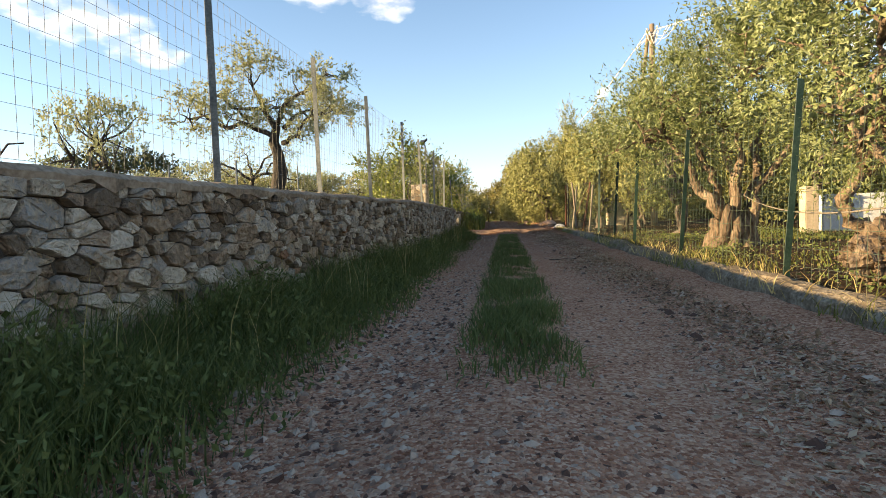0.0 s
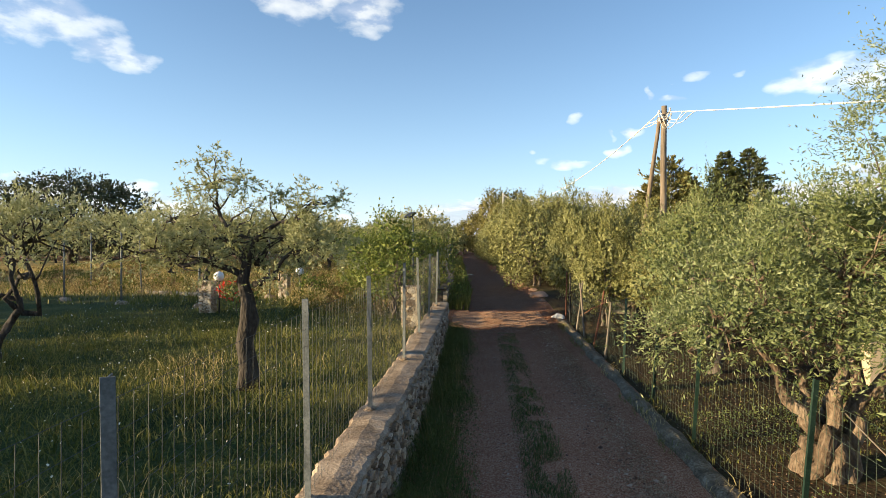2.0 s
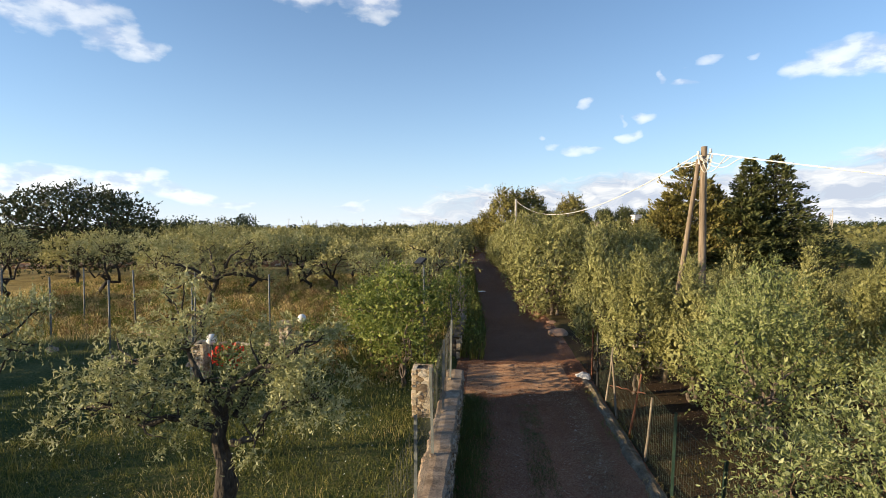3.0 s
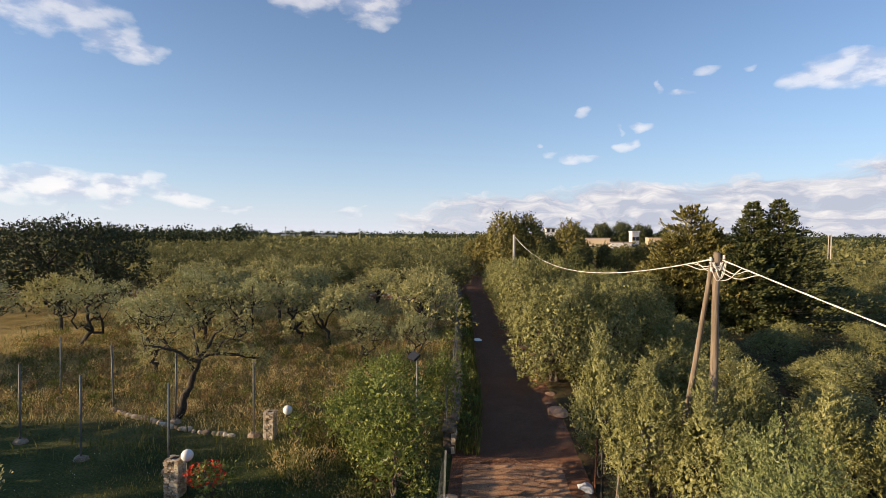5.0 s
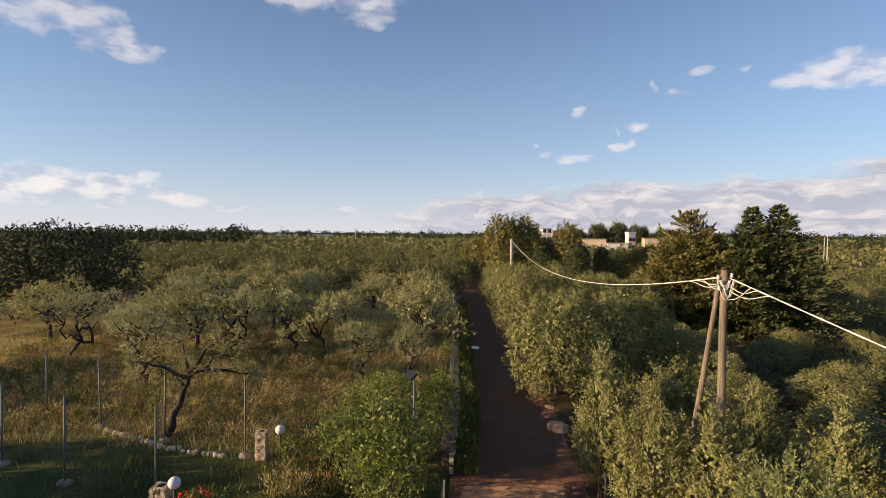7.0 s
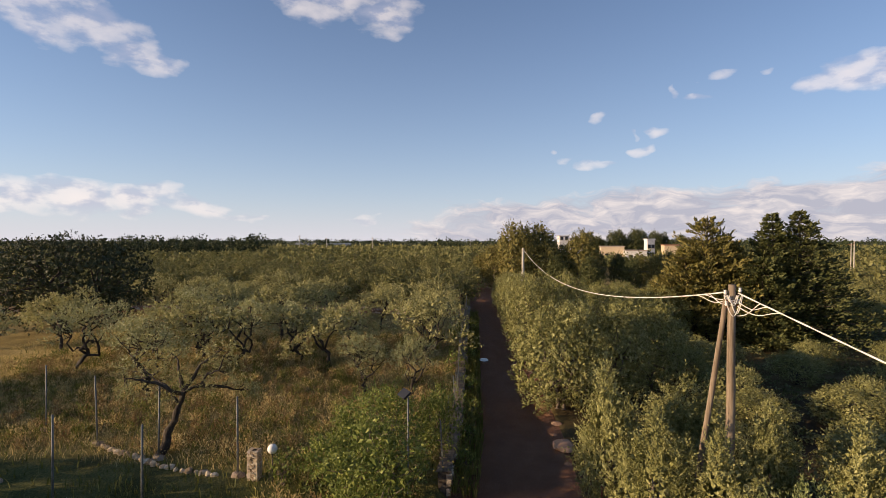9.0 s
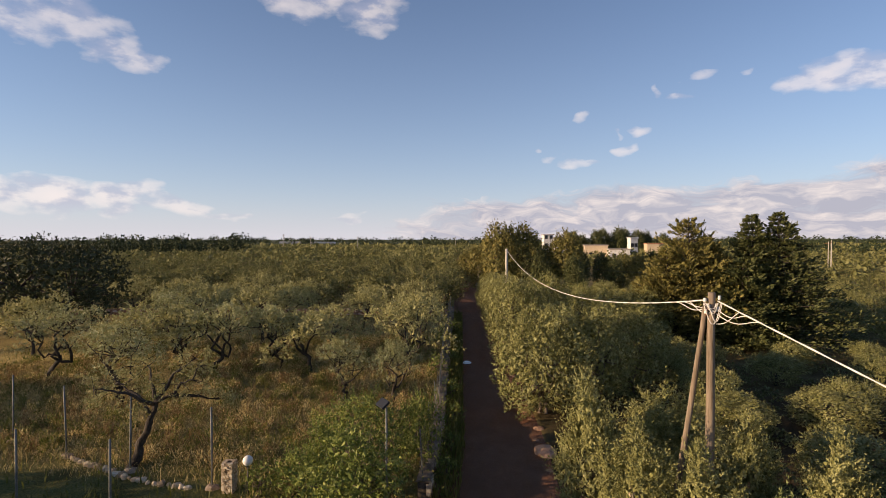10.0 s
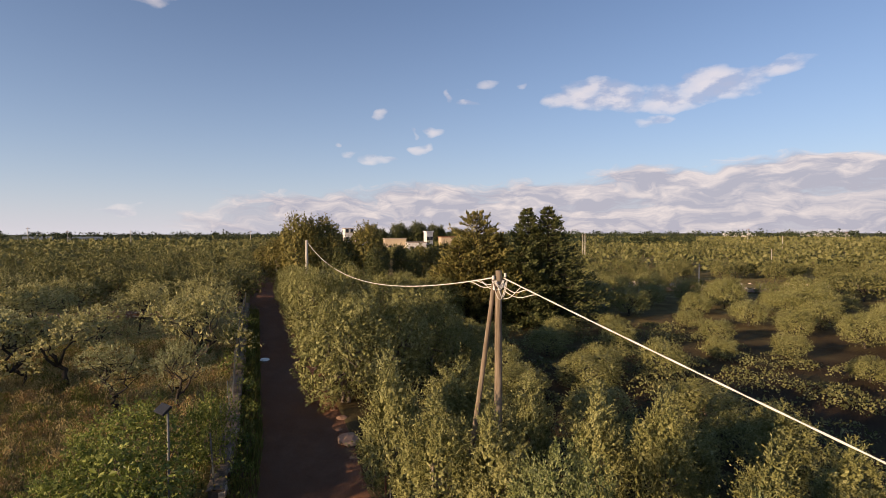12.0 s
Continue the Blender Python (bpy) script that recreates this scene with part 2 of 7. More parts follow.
STONE = material("limestone rubble", [(0.17, 0.125, 0.085), (0.32, 0.225, 0.145), (0.40, 0.315, 0.225), (0.30, 0.275, 0.245), (0.44, 0.36, 0.26), (0.55, 0.475, 0.375)], scale=6, fine=34, rough=0.9, bump=0.9, depth=0.035, rand=0.7, fine_amount=0.45)
STONE_JOINED = material("limestone rubble joined", [(0.17, 0.125, 0.085), (0.32, 0.225, 0.145), (0.40, 0.315, 0.225), (0.30, 0.275, 0.245), (0.44, 0.36, 0.26), (0.55, 0.475, 0.375)], scale=6, fine=34, rough=0.9, bump=0.9, depth=0.035, rand=0.7, island=True, fine_amount=0.45)
RUST_STONE = material("rust-red stone", [(0.20, 0.10, 0.055), (0.34, 0.19, 0.11), (0.44, 0.30, 0.20)], scale=7, fine=34, rough=0.9, bump=0.7, depth=0.02, rand=0.4)
WARM_STONE = material("warm gate limestone", [(0.30, 0.21, 0.12), (0.48, 0.38, 0.25), (0.62, 0.54, 0.41)], scale=6, fine=34, rough=0.9, bump=0.7, depth=0.02, rand=0.6)
MORTAR = material("earth and mortar", [(0.035, 0.028, 0.022), (0.08, 0.065, 0.05), (0.14, 0.115, 0.09)], scale=9, fine=60, bump=0.8, depth=0.02)
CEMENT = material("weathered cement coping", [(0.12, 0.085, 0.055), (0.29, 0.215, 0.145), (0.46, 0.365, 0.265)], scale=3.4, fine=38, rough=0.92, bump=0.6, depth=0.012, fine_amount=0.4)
CEMENT_OLD = material("darker old coping", [(0.07, 0.052, 0.035), (0.17, 0.13, 0.09), (0.31, 0.245, 0.175)], scale=3.0, fine=30, rough=0.95, bump=0.8, depth=0.02)
KERB = material("old mossy kerb concrete", [(0.08, 0.062, 0.038), (0.18, 0.14, 0.095), (0.33, 0.275, 0.20)], scale=5, fine=40, rough=0.95, bump=0.9, depth=0.025)
GRAVEL = material("loose gravel pebbles", [(0.10, 0.052, 0.036), (0.23, 0.135, 0.092), (0.37, 0.245, 0.175), (0.52, 0.39, 0.295)], scale=10, fine=60, bump=0.4, rand=0.9, island=True)
SOIL_CLOD = material("red soil clods", [(0.13, 0.06, 0.03), (0.24, 0.13, 0.075), (0.36, 0.23, 0.15)], scale=8, fine=50, bump=0.5, rand=0.6, island=True)
STEEL = material("weathered galvanised post", [(0.07, 0.08, 0.075), (0.13, 0.14, 0.135), (0.20, 0.21, 0.20)], scale=6, fine=60, rough=0.6, metal=0.0, bump=0.1)
GREEN_STEEL = material("dark green painted post", [(0.006, 0.018, 0.012), (0.013, 0.032, 0.022), (0.03, 0.052, 0.036)], scale=6, fine=60, rough=0.5, bump=0.1)
RUST = material("rusty iron", [(0.09, 0.03, 0.016), (0.19, 0.075, 0.04), (0.29, 0.14, 0.08)], scale=8, fine=60, rough=0.9, bump=0.4, depth=0.004)
GREY_WOOD = material("grey split stake", [(0.16, 0.125, 0.09), (0.28, 0.235, 0.18)], scale=6, fine=40, bump=0.5, stretch=(1, 1, 0.15))
WIRE = material("galvanised wire", [(0.05, 0.053, 0.05), (0.115, 0.115, 0.105)], scale=3, fine=30, rough=0.6, metal=0.2, bump=0)
WIRE_GREEN = material("green coated wire", [(0.03, 0.05, 0.03), (0.09, 0.11, 0.07)], scale=3, fine=30, rough=0.6, bump=0)
CABLE = material("white sheathed cable", [(0.55, 0.52, 0.46), (0.75, 0.72, 0.66)], scale=9, fine=60, rough=0.6, bump=0)
DARK_CABLE = material("black cable", [(0.02, 0.02, 0.02), (0.04, 0.04, 0.04)], scale=9, fine=60, rough=0.6, bump=0)
POLE = material("weathered pole timber", [(0.10, 0.075, 0.05), (0.20, 0.155, 0.11), (0.30, 0.245, 0.18)], scale=3, fine=30, bump=0.6, depth=0.01, stretch=(1, 1, 0.08))
CONCRETE_POLE = material("pale concrete pole", [(0.34, 0.31, 0.26), (0.48, 0.45, 0.39)], scale=4, fine=40, bump=0.3)
PORCELAIN = material("white porcelain", [(0.6, 0.58, 0.54), (0.72, 0.70, 0.66)], scale=9, fine=60, rough=0.3, bump=0)
GLOBE = material("opal lamp globe", [(0.72, 0.71, 0.68), (0.80, 0.79, 0.76)], scale=2, fine=30, rough=0.25, bump=0)
BLACK = material("black painted metal", [(0.02, 0.02, 0.02), (0.04, 0.04, 0.038)], scale=6, fine=60, rough=0.5, bump=0.1)
PANEL = material("dark lamp housing", [(0.012, 0.013, 0.016), (0.025, 0.027, 0.032)], scale=6, fine=60, rough=0.55, bump=0)
WHITEWASH = material("dirty whitewash", [(0.45, 0.44, 0.42), (0.62, 0.61, 0.60), (0.72, 0.71, 0.70)], scale=1.5, fine=25, bump=0.4)
CREAM = material("cream plaster", [(0.42, 0.33, 0.22), (0.56, 0.46, 0.33)], scale=2.5, fine=25, bump=0.3)
ROOF = material("flat roof screed", [(0.30, 0.24, 0.19), (0.40, 0.34, 0.29)], scale=1.5, fine=25, bump=0.2)
TERRACOTTA = material("terracotta tiles", [(0.26, 0.11, 0.06), (0.40, 0.19, 0.11)], scale=2.5, fine=25, bump=0.2)
GLASS_DARK = material("dark window pane", [(0.02, 0.024, 0.03), (0.035, 0.04, 0.05)], scale=2.5, fine=25, rough=0.1, bump=0, spec=0.5)


def ground_mat():
    """Earth under the groves: green turf near the lane, dry gold and red-brown soil further into the fields."""
    m = bpy.data.materials.new("grove ground")
    m.use_nodes = True
    nt = m.node_tree
    N, L = nt.nodes.new, nt.links.new
    bsdf = nt.nodes["Principled BSDF"]
    bsdf.inputs["Roughness"].default_value, bsdf.inputs["Specular IOR Level"].default_value = 0.95, 0.1
    geo = N("ShaderNodeNewGeometry")

    def noise_of(s, d=4):
        n = N("ShaderNodeTexNoise")
        n.inputs["Scale"].default_value, n.inputs["Detail"].default_value = s, d
        L(geo.outputs["Position"], n.inputs["Vector"])
        return n.outputs["Fac"]

    def ramp(fac, stops):
        r = N("ShaderNodeValToRGB")
        e = r.color_ramp.elements
        for i, (p, c) in enumerate(stops):
            q = e[i] if i < 2 else e.new(p)
            q.position, q.color = p, (*c, 1)
        L(fac, r.inputs[0])
        return r.outputs[0]

    def blend(f, a, b):
        x = N("ShaderNodeMix")
        x.data_type = "RGBA"
        L(f, x.inputs[0]), L(a, x.inputs[6]), L(b, x.inputs[7])
        return x.outputs[2]

    mixed = N("ShaderNodeMix")
    mixed.inputs[0].default_value = 0.5
    L(noise_of(0.5), mixed.inputs[2]), L(noise_of(14), mixed.inputs[3])
    green = ramp(mixed.outputs[0], [(0.36, (0.03, 0.04, 0.012)), (0.5, (0.06, 0.075, 0.02)), (0.64, (0.12, 0.115, 0.04))])
    gold = ramp(mixed.outputs[0], [(0.36, (0.15, 0.112, 0.04)), (0.5, (0.31, 0.23, 0.082)), (0.64, (0.46, 0.355, 0.142))])
    sep = N("ShaderNodeSeparateXYZ")
    L(geo.outputs["Position"], sep.inputs[0])
    mr = N("ShaderNodeMapRange")
    mr.inputs[1].default_value, mr.inputs[2].default_value = 20, 30
    L(sep.outputs[1], mr.inputs[0])
    wob = N("ShaderNodeMath")
    wob.operation, wob.use_clamp = "MULTIPLY_ADD", True
    wob.inputs[1].default_value = 1.2
    L(noise_of(0.13), wob.inputs[0])
    half = N("ShaderNodeMath")
    half.operation = "SUBTRACT"
    half.inputs[1].default_value = 0.68
    L(mr.outputs[0], half.inputs[0])
    L(half.outputs[0], wob.inputs[2])
    col = blend(wob.outputs[0], green, gold)
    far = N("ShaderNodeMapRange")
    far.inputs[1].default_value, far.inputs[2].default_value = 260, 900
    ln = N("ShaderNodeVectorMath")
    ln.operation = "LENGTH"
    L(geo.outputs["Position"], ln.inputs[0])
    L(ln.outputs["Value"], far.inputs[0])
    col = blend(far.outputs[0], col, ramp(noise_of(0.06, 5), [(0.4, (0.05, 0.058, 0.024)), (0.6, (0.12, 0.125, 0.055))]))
    # bare brown soil under the east trees, darkened further for their shade
    soil = ramp(mixed.outputs[0], [(0.36, (0.03, 0.019, 0.012)), (0.5, (0.055, 0.036, 0.021)), (0.66, (0.07, 0.06, 0.025))])
    ex = N("ShaderNodeMapRange")
    ex.inputs[1].default_value, ex.inputs[2].default_value = 4.0, 4.6
    L(sep.outputs[0], ex.inputs[0])
    near = N("ShaderNodeMapRange")
    near.inputs[1].default_value, near.inputs[2].default_value, near.inputs[3].default_value, near.inputs[4].default_value = 24, 70, 1, 0.25
    L(sep.outputs[1], near.inputs[0])
    em = N("ShaderNodeMath")
    em.operation = "MULTIPLY"
    L(ex.outputs[0], em.inputs[0]), L(near.outputs[0], em.inputs[1])
    col = blend(em.outputs[0], col, soil)
    L(col, bsdf.inputs["Base Color"])
    b = N("ShaderNodeBump")
    b.inputs["Strength"].default_value, b.inputs["Distance"].default_value = 0.7, 0.06
    L(noise_of(18), b.inputs["Height"])
    L(b.outputs[0], bsdf.inputs["Normal"])
    return m


GROUND = ground_mat()
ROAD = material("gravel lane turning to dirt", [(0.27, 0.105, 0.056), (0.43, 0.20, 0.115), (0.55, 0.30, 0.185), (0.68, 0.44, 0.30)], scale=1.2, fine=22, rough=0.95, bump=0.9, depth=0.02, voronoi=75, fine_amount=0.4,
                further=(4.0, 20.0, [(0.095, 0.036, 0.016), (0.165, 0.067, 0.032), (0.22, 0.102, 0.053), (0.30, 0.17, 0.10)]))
# paler than the lane; at the gate this paints the sunlit stripe brighter
GATE_SOIL = material("pale rippled soil", [(0.22, 0.112, 0.058), (0.33, 0.19, 0.108), (0.45, 0.30, 0.19)], scale=2, fine=25, rough=0.95, bump=0.6, depth=0.02)

# ---- building helpers ----
def mesh_of(name, verts, faces, mat, smooth=False):
    """A mesh from an array of vertices and an array of faces that all have the same number of corners."""
    verts, faces = np.asarray(verts, np.float32), np.asarray(faces, np.int32)
    me = bpy.data.meshes.new(name)
    n, k = faces.shape
    me.vertices.add(len(verts)), me.loops.add(n * k), me.polygons.add(n)
    me.vertices.foreach_set("co", verts.ravel())
    me.loops.foreach_set("vertex_index", faces.ravel())
    me.polygons.foreach_set("loop_start", np.arange(0, n * k, k, dtype=np.int32))
    me.polygons.foreach_set("use_smooth", np.full(n, smooth))
    me.materials.append(mat)
    me.update(calc_edges=True)
    return me


def merged(pieces):
    """Joins (verts, faces) pairs."""
    vs, fs, o = [], [], 0
    for v, f in pieces:
        v, f = np.asarray(v, float), np.asarray(f, int)
        vs.append(v), fs.append(f + o)
        o += len(v)
    return np.concatenate(vs), np.concatenate(fs)


def thing(name, label, category, group="", at=None, kind=""):
    ob = new(name)
    ob.empty_display_size = 0.2
    if at is not None:
        ob.matrix_basis = at
    return tagged(ob, label, category, group, kind)


def part(name, data, material_or_none, parent, label=""):
    """One mesh object under a thing; data is a mesh or a bmesh."""
    if isinstance(data, bmesh.types.BMesh):
        me = bpy.data.meshes.new(name)
        data.to_mesh(me)
        data.free()
        me.materials.append(material_or_none)
        data = me
    ob = new(name, data)
    ob.parent = parent
    return tagged(ob, label) if label else ob


def unit(v):
    v = np.asarray(v, float)
    return v / (np.linalg.norm(v, axis=-1, keepdims=True) + 1e-9)


def tube(points, radii, sides=7, rng=None, gnarl=0.0):
    """A tapering tube along a line of points, as quads, with uneven girth where gnarl is set."""
    p, r = np.asarray(points, float), np.asarray(radii, float)
    t = unit(np.gradient(p, axis=0))
    up = np.array((0.13, 0.31, 0.94)) if abs(t[0][2]) < 0.9 else np.array((0.95, 0.2, 0.1))
    u = unit(np.cross(t, up))
    w = np.cross(t, u)
    a = np.linspace(0, 2 * math.pi, sides, endpoint=False)
    girth = np.ones((len(p), sides))
    if gnarl and rng is not None:
        ridge = rng.uniform(-gnarl, gnarl, sides)
        girth += ridge[None, :] + rng.uniform(-gnarl * 0.5, gnarl * 0.5, girth.shape)
    ring = (np.cos(a)[None, :, None] * u[:, None] + np.sin(a)[None, :, None] * w[:, None]) * (r[:, None] * girth)[..., None]
    v = (p[:, None] + ring).reshape(-1, 3)
    f = []
    for i in range(len(p) - 1):
        for j in range(sides):
            k = (j + 1) % sides
            f.append((i * sides + j, i * sides + k, (i + 1) * sides + k, (i + 1) * sides + j))
    v = np.concatenate((v, p[-1:], p[:1]))
    e, s, o = len(v) - 2, len(v) - 1, (len(p) - 1) * sides
    for j in range(0, sides):
        f.append((o + j, o + (j + 1) % sides, e, e))
        f.append(((j + 1) % sides, j, s, s))
    return v, np.array(f)


def clean_tube(*args, **kw):
    """The same, with its end caps as true triangles split into quads' halves."""
    v, f = tube(*args, **kw)
    tri = []
    for a, b, c, d in f:
        tri.append((a, b, c))
        if c != d:
            tri.append((a, c, d))
    return v, np.array(tri)


def boxes_mesh(name, items, mat, bevel=0.0):
    """One mesh of boxes (x0, y0, z0, x1, y1, z1)."""
    bm = bmesh.new()
    for x0, y0, z0, x1, y1, z1 in items:
        g = bmesh.ops.create_cube(bm, size=1.0, matrix=Matrix.Translation(((x0 + x1) / 2, (y0 + y1) / 2, (z0 + z1) / 2)) @ Matrix.Diagonal((x1 - x0, y1 - y0, z1 - z0, 1)))
    if bevel:
        bmesh.ops.bevel(bm, geom=bm.edges[:], offset=bevel, segments=2, affect="EDGES", profile=0.6)
    me = bpy.data.meshes.new(name)
    bm.to_mesh(me)
    bm.free()
    me.materials.append(mat)
    return me


def smooth_noise(x, y, s, seed=0.0):
    return noise.noise(Vector((x * s + seed, y * s - seed, seed * 0.37)))


def leaf_blades(base, way, side, length, width):
    """Rhombic leaves: base points, directions, width directions, sizes -> quads, a little folded."""
    n = len(base)
    length, width = np.broadcast_to(length, n)[:, None], np.broadcast_to(width, n)[:, None]
    nor = np.cross(way, side)
    mid = base + way * length * 0.48
    v = np.stack((base, mid + side * width * 0.5 + nor * width * 0.12, base + way * length, mid - side * width * 0.5 + nor * width * 0.12), 1).reshape(-1, 3)
    return v, np.arange(4 * n).reshape(-1, 4)


def random_ways(rng, n):
    return unit(rng.normal(size=(n, 3)))


def twig_leaves(rng, centre, radius, twigs, per, leaf, droop=0.25, flat=0.85, rise=0.12, hub=None, slim=0.38, shell=0.35):
    """Leaves along many thin twigs that leave a lobe's centre; returns quads."""
    d = random_ways(rng, twigs)
    d[:, 2] = d[:, 2] * flat + rise
    d = unit(d)
    reach = radius * rng.uniform(0.55, 1.25, twigs)
    s = rng.uniform(shell, 1.0, (twigs, per))
    bend = random_ways(rng, twigs) * 0.25
    p = centre + d[:, None] * (reach[:, None] * s)[..., None] + bend[:, None] * (reach[:, None] * s ** 2)[..., None]
    p[..., 2] -= droop * reach[:, None] * s ** 2
    n = twigs * per
    p = p.reshape(-1, 3)
    way = unit(np.repeat(d, per, 0) * 0.55 + random_ways(rng, n) * 0.8 + np.array((0, 0, rise)))
    face = np.repeat(d, per, 0) * (1.0 + 2.0 * max(0, shell - 0.35)) + random_ways(rng, n) * 0.5
    if hub is not None:
        face = face + unit(p - hub) * (0.8 + max(0, shell - 0.35) * 3)
    side = unit(np.cross(face, way))
    ln = leaf * rng.uniform(0.7, 1.3, n)
    return leaf_blades(p, way, side, ln, ln * slim)


def wander(rng, a, b, n, amount):
    """A crooked line from a to b."""
    a, b = np.asarray(a, float), np.asarray(b, float)
    s = np.linspace(0, 1, n)[:, None]
    off = np.cumsum(rng.normal(size=(n, 3)), 0) * amount
    off = off - off[:1] - (off[-1:] - off[:1]) * s
    return a + (b - a) * s + off


def puff_leaves(rng, puffs, shoots, per, leaf, slim=0.42, shoot=0.3, rise=0.35, filler=0.6, wild=0.12, fleck=0.55, hide=0.86, under=0.5, core=2.1):
    """Foliage of a crown made of overlapping puffs (x, y, z, rx, ry, rz): leafy shoots over their outer sides, larger sprays within."""
    puffs = np.asarray(puffs, float)
    c, r = puffs[:, :3], puffs[:, 3:]
    share = r[:, 0] * r[:, 2] + 0.5 * r[:, 0] * r[:, 1]
    out = []
    for n, inner in ((shoots, False), (int(shoots * filler), True)):
        k = rng.choice(len(puffs), n, p=share / share.sum())
        d = random_ways(rng, n)
        d[:, 2] = np.where((d[:, 2] < -0.25) & (rng.uniform(size=n) < under), -d[:, 2], d[:, 2])
        lump = 1 + 0.13 * np.sin(d @ np.array((3.1, 1.7, -2.3)) * 1.9 + k) + 0.09 * np.sin(d @ np.array((-2.2, 4.1, 3.3)) * 2.1 + 2.0 * k)
        # sprays of leaves stand out with hollows between them
        p = c[k] + d * r[k]
        spray = np.sin(p @ np.array((6.1, 3.2, -4.4)) + k) + np.sin(p @ np.array((-3.7, 6.6, 5.1)) + 2.0 * k) + np.sin(p @ np.array((4.6, -5.3, 6.3)))
        lump = lump * (rng.uniform(0.7, 0.95, n) if inner else 1 + 0.05 * spray)
        p = c[k] + d * r[k] * lump[:, None]
        q = ((p[:, None] - c[None]) / (r[None] * hide)) ** 2
        q = q.sum(-1)
        q[np.arange(n), k] = 9
        keep = q.min(1) > (0.7 if inner else 1.0)
        if not inner:
            keep &= spray + rng.normal(size=n) * 0.35 > -0.35
        p, d, kk = p[keep], d[keep], k[keep]
        m = len(p)
        nor = unit(d / r[kk])
        if inner:
            way = unit(np.cross(nor, random_ways(rng, m)) + nor * 0.2)
            ln = leaf * core * rng.uniform(0.8, 1.2, m)
            out.append(leaf_blades(p, way, unit(np.cross(way, nor + random_ways(rng, m) * 0.35)), ln, ln * 0.55))
            continue
        go = unit(nor * 0.8 + random_ways(rng, m) * 0.5 + np.array((0, 0, rise)))
        reach = shoot * (rng.uniform(0.35, 1.0, m) + (rng.uniform(size=m) < wild) * rng.uniform(0.4, 1.3, m))
        t = np.linspace(0.0, 1.0, per)[None] + rng.uniform(-0.08, 0.08, (m, per))
        base = (p[:, None] + go[:, None] * (reach[:, None] * t)[..., None]).reshape(-1, 3)
        w = unit(np.repeat(go, per, 0) * 0.7 + random_ways(rng, m * per) * 0.75)
        face = np.repeat(nor, per, 0) + random_ways(rng, m * per) * fleck
        ln = leaf * rng.uniform(0.7, 1.3, m * per)
        out.append(leaf_blades(base, w, unit(np.cross(w, face)), ln, ln * slim))
    return merged(out)


def puff_wood(rng, puffs, fork, girth, stems=1, crooked=0.06, lean=(0, 0), simple=False, tips=2, limbs=4):
    """Crooked stems to the fork, a limb into every puff and branchlets within it."""
    wood = []
    top = np.array((lean[0], lean[1], fork))
    n1, n2, sides = (5, 4, 6) if simple else (9, 7, 10)
    for i in range(stems):
        a = 2 * math.pi * i / stems + 0.5
        off = np.array((math.cos(a), math.sin(a), 0)) * girth * (stems > 1)
        line = wander(rng, off * 0.9 + np.array((0, 0, -0.15)), top + off * 0.7, n1, crooked * fork)
        wood.append(tube(line, girth * np.interp(np.linspace(0, 1, n1), (0, 0.15, 0.5, 1), (1.5, 1.05, 0.85, 0.75)) * (0.7 if stems > 1 else 1), sides, rng, 0.18))
    mids = []
    main = [puffs[i] for i in range(0, len(puffs), max(1, len(puffs) // limbs))][:limbs]
    for x, y, z, rx, ry, rz in main:
        end = top + (np.array((x, y, z)) - top) * np.array((0.6, 0.6, 0.62))
        line = wander(rng, top - np.array((0, 0, 0.08)), end, n2, crooked * 1.6)
        wood.append(tube(line, np.linspace(girth * 0.62, girth * 0.3, n2), 5 if simple else 7, rng, 0.14))
        mids.append(end), mids.append(line[n2 // 2])
    for x, y, z, rx, ry, rz in puffs:
        low = np.array((x, y, max(fork + 0.1, z - 0.2 * rz)))
        start = min(mids, key=lambda m: np.linalg.norm(m - low) + 0.4 * max(0.0, m[2] - low[2]))
        line = wander(rng, start, low, 4, crooked * 0.9)
        wood.append(tube(line, np.linspace(girth * 0.26, girth * 0.08 + 0.005, 4), 4 if simple else 5))
        for j in range(tips):
            e = low + (random_ways(rng, 1)[0] + np.array((0, 0, 0.6))) * np.array((rx, ry, rz)) * 0.6
            wood.append(tube(wander(rng, low, e, 3, crooked * 0.3), np.linspace(girth * 0.07 + 0.005, 0.004, 3), 4))
    return wood


def plumes(rng, height, radius, n=7, low=0.12):
    """Puffs of an upright, plumed crown."""
    out = []
    for i in range(n):
        a = 2.4 * i + rng.uniform(-0.4, 0.4)
        q = radius * (0.0 if i == 0 else rng.uniform(0.42, 0.62))
        top = height * (1.0 if i == 0 else rng.uniform(0.62, 0.95))
        foot = height * rng.uniform(low, low + 0.16)
        out.append((math.cos(a) * q, math.sin(a) * q, (top + foot) / 2, radius * rng.uniform(0.38, 0.5), radius * rng.uniform(0.38, 0.5), (top - foot) / 2))
    for i in range(n + 2):
        a = 2.4 * i + 1.1 + rng.uniform(-0.4, 0.4)
        q = radius * rng.uniform(0.55, 0.75)
        out.append((math.cos(a) * q, math.sin(a) * q, height * rng.uniform(low + 0.1, 0.72), radius * rng.uniform(0.22, 0.34), radius * rng.uniform(0.22, 0.34), radius * rng.uniform(0.28, 0.45)))
    return out


